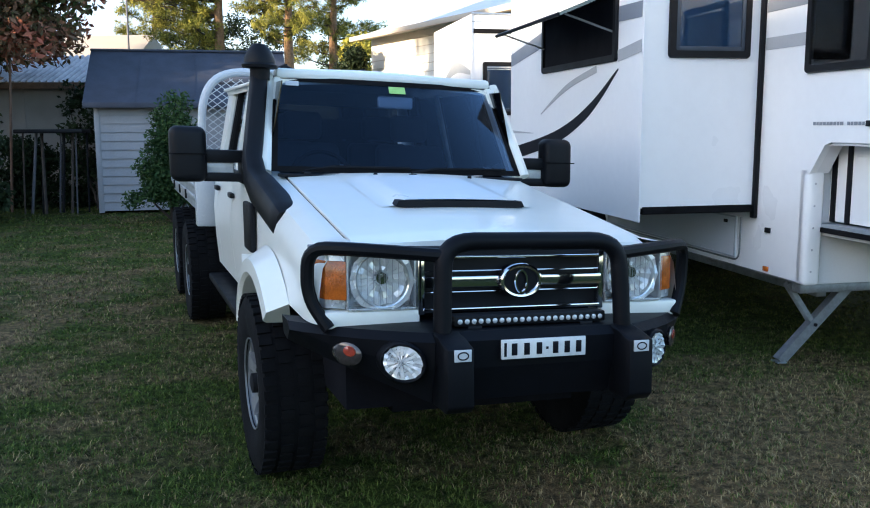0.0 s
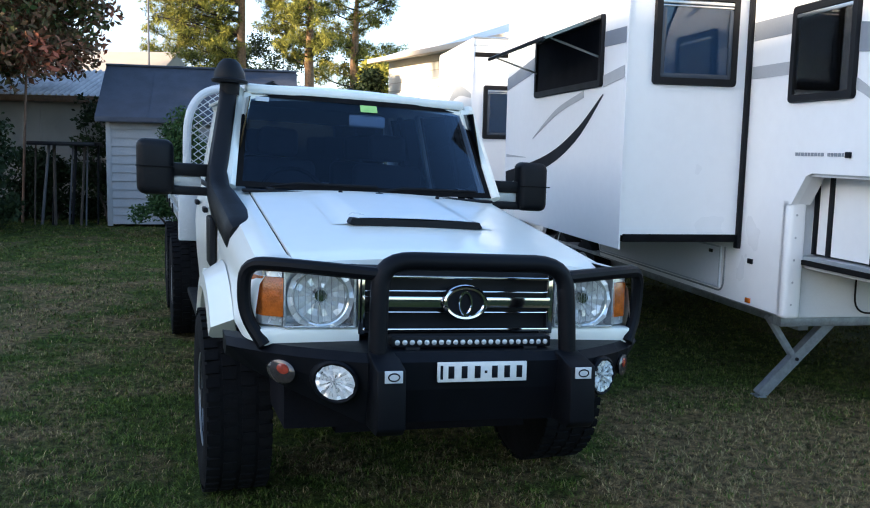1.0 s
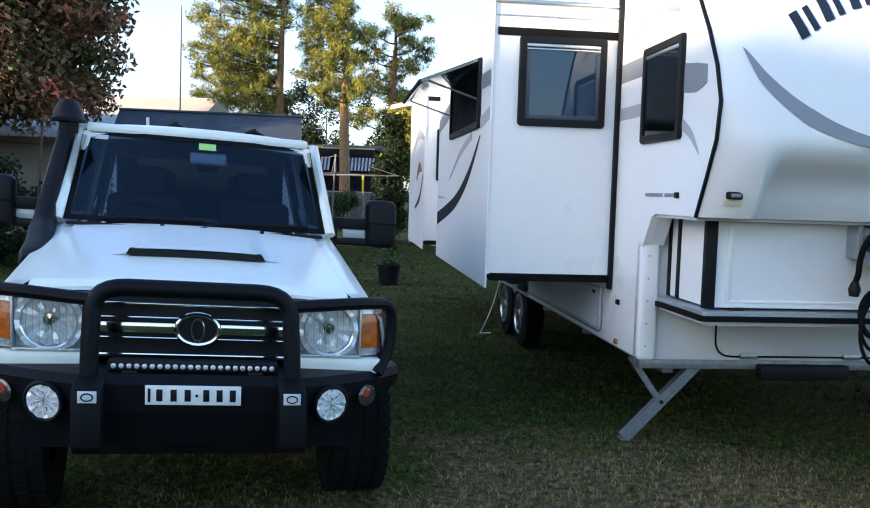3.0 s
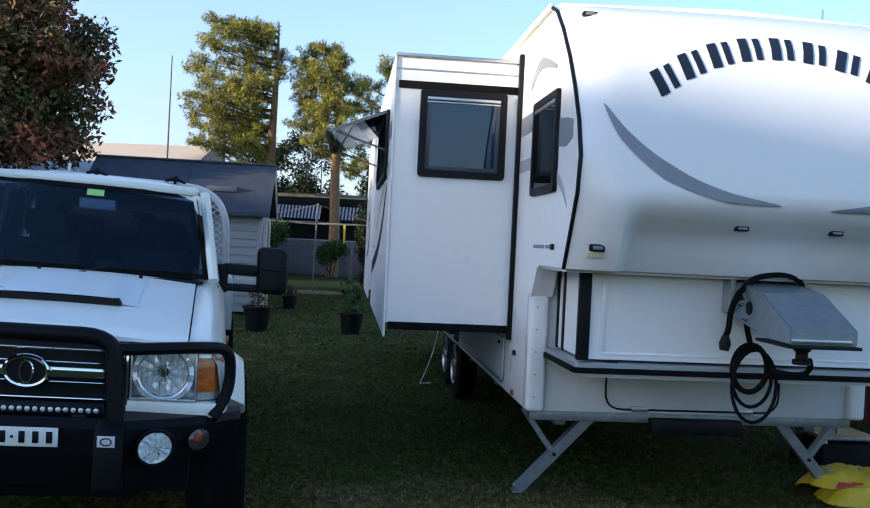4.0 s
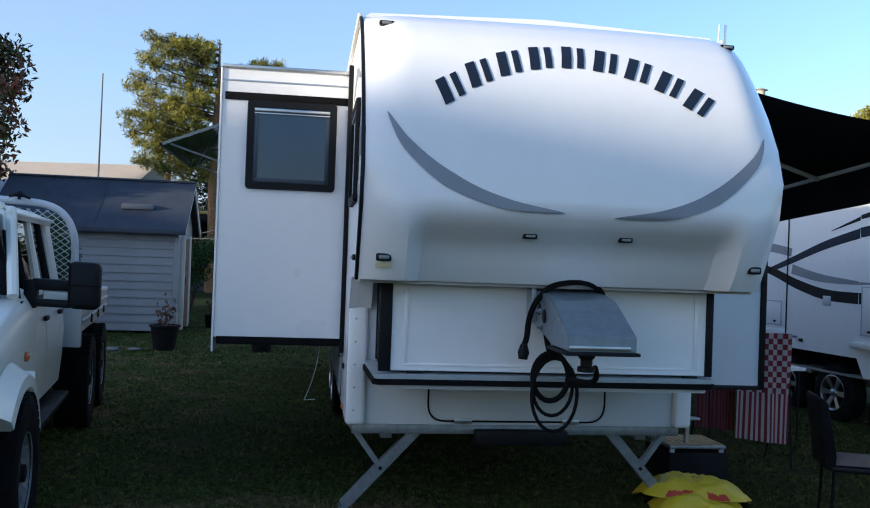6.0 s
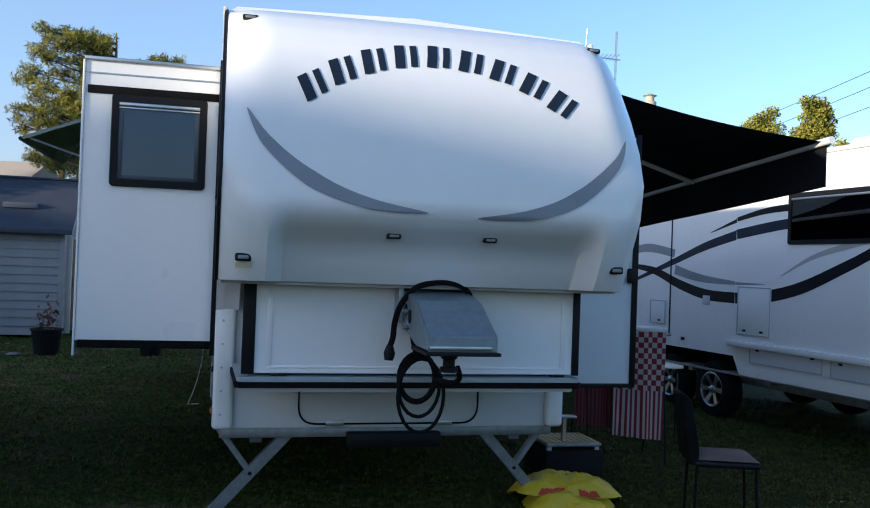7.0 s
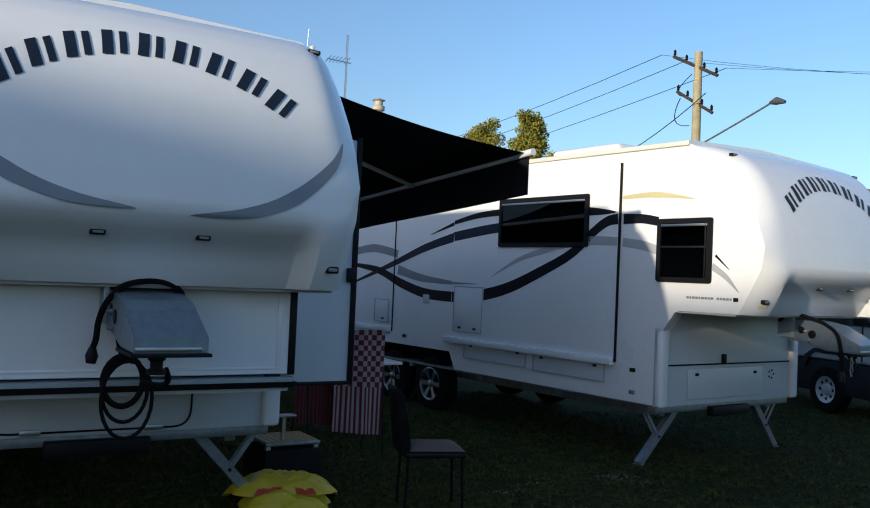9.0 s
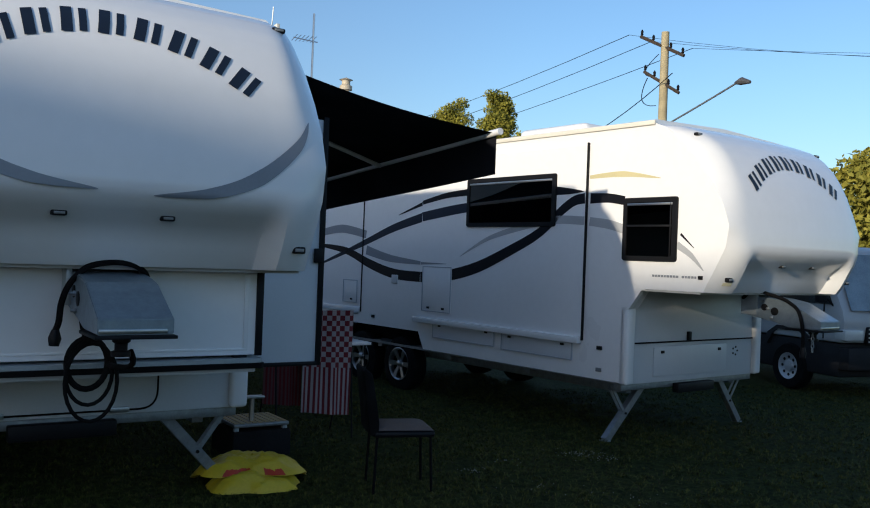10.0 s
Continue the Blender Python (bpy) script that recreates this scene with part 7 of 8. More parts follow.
solid("aerial_mast", bm, surf("dull_mast_grey", (0.12, 0.12, 0.13), 0.6), "thin grey steel mast behind the shed", "mast", m=pose(-9.4, 27.5, 0))
bm = bmesh.new()
tube(bm, [(0, 0, 0), (0.02, 0, 3.4)], [0.03, 0.025], 8)
solid("timber_pole", bm, TIMBER, "slim pale pole leaning by the fawn shed", "pole", m=pose(-8.55, 17.6, 0, 0, 3, 0))

# ---- plants ----
def foliage(name, col, col2, rough=0.7, col3=None):
    """Leaf colour that differs from leaf to leaf."""
    m = bpy.data.materials.new(name)
    m.use_nodes = True
    nt = m.node_tree
    b = nt.nodes["Principled BSDF"]
    g = nt.nodes.new("ShaderNodeNewGeometry")
    r = nt.nodes.new("ShaderNodeValToRGB")
    r.color_ramp.elements[0].color, r.color_ramp.elements[1].color = (*col, 1), (*col2, 1)
    if col3:
        r.color_ramp.elements.new(0.5).color = (*col3, 1)
    tc, n = nt.nodes.new("ShaderNodeTexCoord"), nt.nodes.new("ShaderNodeTexNoise")
    n.inputs["Scale"].default_value = 1.1
    nt.links.new(tc.outputs["Object"], n.inputs["Vector"])
    mx = nt.nodes.new("ShaderNodeMath")
    mx.operation = "MULTIPLY_ADD"
    mx.inputs[1].default_value = 0.55
    nt.links.new(g.outputs["Random Per Island"], mx.inputs[0])
    sub = nt.nodes.new("ShaderNodeMath")
    sub.operation = "MULTIPLY_ADD"
    sub.inputs[1].default_value, sub.inputs[2].default_value = 1.6, -0.6
    nt.links.new(n.outputs[0], sub.inputs[0])
    nt.links.new(sub.outputs[0], mx.inputs[2])
    nt.links.new(mx.outputs[0], r.inputs[0])
    nt.links.new(r.outputs[0], b.inputs["Base Color"])
    b.inputs["Roughness"].default_value = rough
    b.inputs["Specular IOR Level"].default_value = 0.2
    return m


def leaf_mesh(name, pts, nrm, size, material, rng, long=2.0, per=1):
    """Many small pointed leaves, one at each point."""
    n = len(pts)
    d = rng.normal(size=(n, 3)) + nrm
    d /= np.linalg.norm(d, axis=1)[:, None]
    e = np.cross(d, rng.normal(size=(n, 3)))
    e /= np.linalg.norm(e, axis=1)[:, None]
    s = size * rng.uniform(0.6, 1.3, (n, 1))
    a = pts - d * s * long * 0.5
    b = pts + e * s * 0.5
    c = pts + d * s * long * 0.5
    f = pts - e * s * 0.5
    v = np.stack([a, b, c, f], 1).reshape(-1, 3)
    k = np.arange(n) * 4
    faces = np.stack([k, k + 1, k + 2, k + 3], 1)
    me = bpy.data.meshes.new(name)
    me.from_pydata(v.tolist(), [], faces.tolist())
    me.materials.append(material)
    return me


BARK = surf("pine_bark", (0.29, 0.165, 0.08), 0.9, var=0.25, scale=9, bump=0.6, bscale=18)
BARK_DARK = surf("dark_bark", (0.06, 0.045, 0.035), 0.9, var=0.25, scale=9, bump=0.5, bscale=20)
PINE = foliage("pine_needles", (0.018, 0.030, 0.010), (0.38, 0.35, 0.05))
DARKLEAF = foliage("dark_green_leaves", (0.009, 0.016, 0.007), (0.028, 0.045, 0.014))
REDLEAF = foliage("bronze_and_green_leaves", (0.05, 0.085, 0.022), (0.32, 0.09, 0.05), 0.6, (0.15, 0.09, 0.05))
CONIFER = foliage("conifer_sprays", (0.02, 0.045, 0.015), (0.06, 0.11, 0.03))
GUM = foliage("gum_leaves", (0.07, 0.085, 0.012), (0.42, 0.38, 0.05))
GOLD = foliage("yellow_green_leaves", (0.09, 0.10, 0.013), (0.36, 0.32, 0.045))


def tree(name, at, label, limbs, clusters, trunk, bark, leaf, n, size, long, seed, spread=1.0):
    """trunk: points with radii; limbs: lists of points with radii; clusters: (x, y, z, rx, ry, rz) clumps of leaves."""
    root = thing(name, pose(*at), label, "tree")
    bm = bmesh.new()
    tube(bm, [p[:3] for p in trunk], [p[3] for p in trunk], 9)
    part("trunk", bm, bark, root)
    for lm in limbs:
        bm = bmesh.new()
        tube(bm, [p[:3] for p in lm], [p[3] for p in lm], 6)
        part("limb", bm, bark, root)
    rng = np.random.default_rng(seed)
    w = np.array([c[3] * c[4] * c[5] for c in clusters]) ** 0.67
    pick = rng.choice(len(clusters), n, p=w / w.sum())
    C = np.array(clusters)[pick]
    q = rng.normal(size=(n, 3))
    q /= np.linalg.norm(q, axis=1)[:, None]
    rad = rng.uniform(0.15, 1.25, (n, 1)) ** 0.7
    pts = C[:, :3] + q * rad * C[:, 3:] * spread
    me = leaf_mesh("crown", pts, q * 0.8, size, leaf, rng, long)
    cr = new("crown", me)
    cr.parent = root
    tagged(cr, kind="stuff")
    return root


# rack of poles beside the shed
IRON_DARK = surf("dull_grey_pipe", (0.09, 0.09, 0.1), 0.6, var=0.2)
root = thing("pole_rack", pose(-7.55, 17.35, 0, 0, 0, 5), "dark mesh-topped rack with leaning metal poles", "rack")
bm = bmesh.new()
box(bm, (-0.65, -0.2, 1.58), (0.66, 0.35, 1.66), 0.02)
part("top", bm, BLACK, root)
rng = random.Random(4)
for k in range(9):
    bm = bmesh.new()
    x = -0.5 + 1.1 * k / 8 + rng.uniform(-0.06, 0.06)
    tube(bm, [(x, rng.uniform(-0.2, 0.0), 0), (x + rng.uniform(-0.15, 0.12), 0.1, 1.6)], rng.uniform(0.015, 0.035), 6)
    part("pole", bm, (BARK_DARK, IRON_DARK, BLACK)[k % 3], root)


def pine_tree(at, h, lobes, seed, bare=(), depth=1.5, size=1.0):
    """lobes: (across, up, half-width, half-height) of each bough's spray of needle tufts."""
    rng = random.Random(seed)
    root = thing("pine_tree", pose(*at) @ Matrix.Scale(size, 4), "tall pine with sunlit bark and ragged needle tufts", "tree")
    bm = bmesh.new()
    top = h * 0.97
    tube(bm, [(0.05 * math.sin(t * 9), 0.05 * math.cos(t * 7), top * t) for t in (0, 0.12, 0.25, 0.4, 0.55, 0.7, 0.85, 1.0)], [0.30, 0.27, 0.25, 0.23, 0.2, 0.15, 0.09, 0.03], 10)
    part("trunk", bm, BARK, root)
    tufts = []
    for x, z, rx, rz in lobes:
        y = rng.uniform(-1, 1) * depth
        o = Vector((0, 0, max(h * 0.33, min(top, z - 0.12 * abs(x) - 0.3))))
        e = Vector((x, y, z))
        bm = bmesh.new()
        tube(bm, arc(o, (o + e) / 2 + Vector((0, 0, -0.25)), e, 6), [0.042, 0.04, 0.037, 0.033, 0.028, 0.022, 0.015], 6)
        for k in range(6):
            q = e + Vector((rng.uniform(-1, 1) * rx * 0.8, rng.uniform(-1, 1) * rx * 0.7, rng.uniform(-0.7, 0.9) * rz))
            tube(bm, [o + (e - o) * rng.uniform(0.6, 1.0), q], [0.022, 0.008], 4)
        part("limb", bm, BARK_DARK, root)
        for k in range(int(2 + 3.5 * (e - o).length)):
            p = o + (e - o) * rng.uniform(0.1, 0.9)
            tufts.append((p.x + rng.uniform(-0.3, 0.3), p.y + rng.uniform(-0.6, 0.3), p.z + rng.uniform(-0.25, 0.3)))
        for k in range(int(15 + 58 * rx * rz)):
            while True:
                q = Vector((rng.uniform(-1, 1), rng.uniform(-1, 1), rng.uniform(-1, 1)))
                if q.length < 1:
                    break
            if abs(x + q.x * rx) < 0.28 and y + q.y < 0.2 and 0.5 * h < z + q.z * rz < 0.7 * h:
                continue
            tufts.append((x + q.x * rx * 1.1, y + q.y * max(0.8, rx), z + q.z * rz * 1.15 + 0.12 * q.x * q.x))
    for z, ang, ln in bare:
        o = Vector((0, 0, z))
        e = o + Vector((math.cos(ang) * ln, math.sin(ang) * ln, ln * 0.45))
        bm = bmesh.new()
        tube(bm, [o, (o + e) / 2, e], [0.16, 0.13, 0.11], 8)
        part("limb", bm, BARK, root, "sawn bare limb")
    gen = np.random.default_rng(seed)
    n = 26
    C = np.repeat(np.array(tufts), n, axis=0)
    q = gen.normal(size=(len(C), 3))
    q /= np.linalg.norm(q, axis=1)[:, None]
    me = leaf_mesh("crown", C + q * 0.15, q * 2.5, 0.031, PINE, gen, 8.5)
    cr = new("crown", me)
    cr.parent = root
    tagged(cr, kind="stuff")
    return root


def crown_lobes(seed, n, shape):
    """n boughs spread at random inside a crown; shape: rows of (height, leftmost, rightmost)."""
    rng = random.Random(seed)
    lo, hi = shape[0][0], shape[-1][0]
    left, right = [(z, a) for z, a, b in shape], [(z, b) for z, a, b in shape]
    out = []
    for k in range(n):
        z = lo + (hi - lo) * (k + rng.uniform(0.1, 0.9)) / n
        a, b = lerp_table(left, z), lerp_table(right, z)
        f = (k * 0.618 + rng.uniform(-0.12, 0.12)) % 1.0
        out.append((a + (b - a) * f, z, rng.uniform(0.42, 0.8), rng.uniform(0.2, 0.36)))
    return out


pine_tree((-9.07, 38.0, 0), 12.6, crown_lobes(1, 50, [(5.8, -2.4, 0.0), (6.8, -3.4, -0.6), (7.6, -4.2, -0.6), (8.8, -4.4, 0.3), (10.0, -4.5, 0.6), (11.4, -3.5, -0.2), (12.5, -2.9, -1.5)]), 1, ((8.3, 2.7, 1.7), (6.9, 2.9, 2.0)), size=0.915)
pine_tree((-6.14, 38.0, 0), 11.2, crown_lobes(2, 36, [(6.0, -1.4, 1.2), (7.2, -2.0, 1.3), (8.5, -2.6, 1.2), (9.6, -2.3, 0.8), (10.3, -2.6, 0.6), (11.2, -2.3, -1.0)]), 2, ((8.6, 2.5, 1.5),), size=0.915)
pine_tree((-4.8, 43.0, 0), 10.6, crown_lobes(3, 24, [(5.0, -1.6, 1.6), (7.0, -2.2, 2.0), (9.0, -1.6, 2.2), (10.6, -0.8, 1.0)]), 3)
pine_tree((-15.0, 48.0, 0), 9.5, crown_lobes(5, 14, [(4.4, -2.2, 2.2), (6.5, -2.0, 2.0), (8.6, -1.0, 1.0)]), 5)


def bush(name, at, label, clusters, leaf, n, size, seed, long=1.8, stems=5):
    rng = random.Random(seed)
    limbs = []
    for k in range(stems):
        c = clusters[rng.randrange(len(clusters))]
        limbs.append([(rng.uniform(-0.1, 0.1), rng.uniform(-0.1, 0.1), 0.0, 0.03), (c[0] * 0.5, c[1] * 0.5, c[2] * 0.5, 0.022), (c[0], c[1], c[2], 0.01)])
    top = max(c[2] for c in clusters)
    return tree(name, at, label, limbs, clusters, [(0, 0, 0, 0.05), (0.02, 0, top * 0.5, 0.04), (0, 0, top * 0.9, 0.015)], BARK_DARK, leaf, n, size, long, seed)


def clumps(seed, n, cx, cy, z0, z1, rx, ry, s0, s1, taper=0.0):
    rng = random.Random(seed)
    out = []
    while len(out) < n:
        x, y, z = rng.uniform(-1, 1), rng.uniform(-1, 1), rng.uniform(0, 1)
        f = 1 - taper * z
        if x * x + y * y > f * f:
            continue
        s = rng.uniform(s0, s1)
        out.append((cx + x * rx, cy + y * ry, z0 + z * (z1 - z0), s, s, s * 0.85))
    return out


# bronze-leaved tree over the left of the lawn
tree("broadleaf_tree", (-10.5, 18.0, 0), "broadleaf tree with bronze, red and green leaves",
     [[(0, 0, 1.6, 0.12), (0.9, -0.2, 3.0, 0.08), (1.9, -0.3, 4.4, 0.03)], [(0, 0, 1.7, 0.11), (-0.8, 0.2, 3.0, 0.07), (-1.6, 0.4, 4.2, 0.03)], [(0, 0, 2.0, 0.1), (0.3, 0.4, 3.6, 0.06), (0.5, 0.6, 5.0, 0.03)], [(0, 0, 1.9, 0.09), (0.7, 0.8, 3.2, 0.05), (1.4, 1.2, 4.4, 0.02)]],
     clumps(11, 150, 0.2, 0.0, 3.2, 8.6, 3.1, 2.3, 0.3, 0.85, 0.25) + clumps(12, 14, 0.3, -0.2, 3.1, 3.8, 1.7, 1.4, 0.3, 0.55) + clumps(13, 30, 2.6, -0.3, 3.6, 6.4, 0.9, 0.9, 0.25, 0.55),
     [(0, 0, 0, 0.17), (0.02, 0, 1.0, 0.14), (0, 0, 2.2, 0.12), (0.1, 0, 4.2, 0.08), (0.2, 0, 7.4, 0.03)], BARK_DARK, REDLEAF, 80000, 0.075, 2.3, 21)
bush("shrub", (-8.6, 15.6, 0), "large dark green garden shrub", clumps(31, 30, 0, 0, 0.2, 2.5, 1.15, 1.0, 0.3, 0.5, 0.35), DARKLEAF, 15000, 0.06, 31)
bush("shrub", (-7.0, 18.2, 0), "thin straggly climbing shrub by the shed", clumps(33, 8, -0.5, 0.3, 0.8, 2.5, 0.4, 0.3, 0.2, 0.35), DARKLEAF, 900, 0.06, 33)
bush("conifer", (-4.7, 15.6, 0), "bushy green conifer shrub in front of the shed", clumps(41, 46, 0.08, 0, 0.4, 2.85, 0.44, 0.4, 0.16, 0.3, 0.8) + clumps(42, 9, -0.28, 0, 0.35, 1.0, 0.45, 0.3, 0.15, 0.26), CONIFER, 22000, 0.034, 41, 2.4)
bush("shrub", (-5.6, 25.6, 0), "leafy green shrub beside the clothes line", clumps(51, 16, 0, 0, 0.6, 1.9, 0.7, 0.6, 0.22, 0.4), CONIFER, 4500, 0.06, 51)
bush("shrub", (-5.75, 36.0, 0), "small round leafy shrub by the back fence", clumps(52, 16, 0, 0, 0.7, 1.4, 0.5, 0.45, 0.2, 0.32), CONIFER, 3600, 0.06, 52)
bush("hedge", (-3.0, 33.0, 0), "sunlit yellow-green shrub beyond the house", clumps(62, 24, 0.3, 0, 2.6, 4.6, 0.7, 0.7, 0.4, 0.6), GOLD, 7000, 0.09, 62)
bush("hedge", (-2.65, 28.3, 0), "dark dense shrub beside the cream house", clumps(67, 44, 0.1, 0, 0.3, 4.1, 0.42, 0.4, 0.25, 0.42), DARKLEAF, 16000, 0.06, 67)
bush("shrub", (-8.3, 18.5, 0), "dark shrub behind the rack of poles", clumps(68, 30, 0, 0, 0.1, 1.3, 1.2, 0.45, 0.25, 0.4), DARKLEAF, 11000, 0.055, 68)
bush("hedge", (-9.4, 48.6, 0), "dark trees and undergrowth behind the house", clumps(63, 76, 0, 0, 2.6, 6.2, 5.6, 0.9, 0.4, 0.8) + clumps(66, 26, 0.6, 0, 6.2, 7.4, 4.4, 0.9, 0.35, 0.6), DARKLEAF, 30000, 0.085, 63)
for x, y, h, w, c, s in ((22.4, 46, 10.9, 0.85, 0.68, 71), (22.7, 41, 10.5, 0.8, 0.62, 72), (22.7, 37.8, 8.2, 0.14, 0.28, 73)):
    bush("gum_tree", (x, y, 0), "rounded gum tree in low sun", clumps(s, 34, 0, 0, h - 4.6, h - 0.4, w, w, c * 0.55, c, 0.15), GUM, 17000 if w > 0.3 else 3000, 0.075, s, 2.4)
for x, y, h, w, s in ((23.0, 17.6, 5.0, 1.0, 81), (25.5, 17.5, 5.3, 2.4, 82), (29.5, 20.0, 6.0, 3.0, 83)):
    bush("street_tree", (x, y, 0), "yellow-green street tree in sun", clumps(s, 30, 0, 0, 0.8, h, w, w, 0.5, 0.9, 0.2), GOLD, 12000, 0.1, s, 2.0)

# pots
def plant_pot(at, s, h):
    root = thing("plant_pot", pose(*at), "black plastic plant pot standing on the lawn", "plant pot", "plant pots")
    bm = bmesh.new()
    lathe(bm, [(0.0, 0.0), (0.16 * s, 0.0), (0.21 * s, 0.34 * s), (0.23 * s, 0.35 * s), (0.23 * s, 0.38 * s), (0.2 * s, 0.38 * s), (0.19 * s, 0.33 * s), (0, 0.33 * s)], (0, 0, 0), "z", 20)
    part("pot", bm, BLACK, root)
    rng = np.random.default_rng(int(s * 100))
    n = int(170 * h)
    pts = rng.normal(size=(n, 3)) * np.array([0.14, 0.14, 0.2]) * s * h + np.array([0, 0, 0.38 * s + 0.25 * h])
    me = leaf_mesh("foliage", pts, np.array([0, 0, 0.6]), 0.05, CONIFER if h > 0.8 else surf("dry_stems", (0.14, 0.08, 0.05), 0.9), rng, 2.2)
    fo = new("foliage", me)
    fo.parent = root
    tagged(fo, kind="stuff")
    bm = bmesh.new()
    tube(bm, [(0, 0, 0.3 * s), (0.02, 0, 0.38 * s + 0.3 * h)], 0.012, 6)
    part("stem", bm, BARK_DARK, root)


plant_pot((-2.22, 15.0, 0), 1.15, 0.5)
plant_pot((-0.6, 15.35, 0), 1.0, 1.0)
plant_pot((-3.0, 19.9, 0), 0.8, 0.5)

# ---- street side ----
POLE_WOOD = surf("pale_weathered_pole", (0.42, 0.36, 0.22), 0.8, var=0.12, scale=4, bump=0.2, bscale=30)
root = thing("power_pole", pose(24.0, 28.45, 0), "pale timber power pole with two cross-arms and a street lamp", "power pole")
bm = bmesh.new()
tube(bm, [(0, 0, 0), (0, 0, 5), (0.0, 0, 10.75)], [0.22, 0.19, 0.15], 12)
part("pole", bm, POLE_WOOD, root)
for z, w in ((10.35, 0.68), (8.95, 0.55)):
    bm = bmesh.new()
    a, b = Vector((0.5 * w, -1.1 * w, z - 0.62)), Vector((-0.8 * w, 1.25 * w, z + 0.35))
    tube(bm, [a, b], 0.07, 6)
    ar = part("cross_arm", bm, BARK_DARK, root, "dark timber cross-arm")
    for k in (0.03, 0.3, 0.7, 0.97):
        p = a + (b - a) * k
        bm = bmesh.new()
        lathe(bm, [(0.03, 0), (0.06, 0.06), (0.045, 0.1), (0.06, 0.16), (0.02, 0.24), (0, 0.24)], p + Vector((0, 0, 0.05)), "z", 8)
        part("insulator", bm, BLACK, ar)
bm = bmesh.new()
tube(bm, arc((0, -0.1, 7.1), (0.3, -2.2, 7.75), (0.4, -3.7, 8.2), 10), 0.035, 6)
la = part("lamp_arm", bm, GALV, root)
# dark material puts the backlit look into the lamp head
bm = bmesh.new()
tube(bm, [(0.4, -3.6, 8.2), (0.42, -3.9, 8.22), (0.44, -4.3, 8.12)], [0.05, 0.14, 0.06], 8)
part("lamp_head", bm, IRON_DARK, la, "street lamp head darkened for backlight")
bm = bmesh.new()
for k in range(3):
    y0 = (1.35, 0.6, -1.1)[k]
    x0, z0 = (-0.75, -0.2, 0.45)[k], (10.85, 10.5, 9.95)[k]
    tube(bm, arc((x0, y0, z0), (x0 - 1.5, y0 + 22, 9.5 - 0.5 * k), (x0 - 3.0, y0 + 46, 10.6 - 0.9 * k), 10), 0.014, 4)
    tube(bm, arc((x0, y0, z0), (x0 + 8, y0 - 4, 9.7), (x0 + 20, y0 - 9, 10.4), 8), 0.008, 4)
tube(bm, arc((-0.2, 0.8, 9.1), (-0.3, 1.6, 8.0), (-0.25, 0.1, 7.9), 8), 0.018, 4)
tube(bm, arc((-0.2, -0.8, 9.0), (-0.3, 3, 7.4), (-1.2, 6.0, 6.6), 8), 0.018, 4)
tube(bm, arc((-0.2, 0.1, 9.9), (-0.5, 1.2, 9.2), (-0.2, 0.5, 9.1), 8), 0.015, 4)
tagged(part("wire", bm, BLACK, root), kind="stuff")

# roof vent pipe and television aerial behind the awning
bm = bmesh.new()
lathe(bm, [(0.07, 0), (0.07, 4.75), (0.12, 4.76), (0.12, 4.83), (0.08, 4.86), (0.08, 4.93), (0.13, 4.95), (0.0, 5.0)], (0, 0, 0), "z", 12)
solid("flue_pipe", bm, surf("cream_flue", (0.55, 0.48, 0.36), 0.6), "cream capped flue pipe", "flue", m=pose(8.05, 16.0, 0))
bm = bmesh.new()
tube(bm, [(0, 0, 0), (0.02, 0, 6.1)], 0.02, 6)
tube(bm, [(-0.35, 0, 5.62), (0.1, 0, 5.58)], 0.01, 5)
for k in range(6):
    tube(bm, [(-0.33 + 0.07 * k, -0.25, 5.62), (-0.33 + 0.07 * k, 0.25, 5.62)], 0.006, 4)
solid("television_aerial", bm, ALLOY, "thin television aerial on a mast", "aerial", m=pose(7.38, 16.0, 0))

# parked light truck beyond the second caravan
TRUCK_DARK = surf("dark_grey_skirt", (0.02, 0.021, 0.024), 0.6, var=0.15, spec=0.2)
HUBCAP = surf("painted_hubcap", (0.55, 0.56, 0.58), 0.3, 0.3, var=0.1)
root = thing("light_truck", pose(13.74, 11.42, -0.1, 0, 0, -92), "white light truck with dark lower body and silver hubcaps", "truck")
bm = bmesh.new()
box(bm, (-4.2, 0.06, 0.30), (1.72, 1.9, 0.80), 0.05)
part("skirt", bm, TRUCK_DARK, root)
# shade over the cab is put into its dull white
bm = bmesh.new()
prism(bm, [(-0.55, 0.80), (1.80, 0.80), (1.84, 1.10), (1.80, 1.26), (1.36, 2.12), (1.2, 2.2), (-0.55, 2.2)], "y", 0.02, 1.93, 0.05)
cabp = part("cab", bm, surf("shade_dulled_white", (0.45, 0.47, 0.49), 0.35, var=0.06, coat=0.3), root, "white cab, its paint dulled for shade")
bm = bmesh.new()
box(bm, (-4.2, -0.02, 0.86), (-0.62, 2.0, 1.02), 0.02)
part("tray", bm, GREY_PANEL, root)
# opaque screen: pale mottled reflections are painted into its colour
bm = bmesh.new()
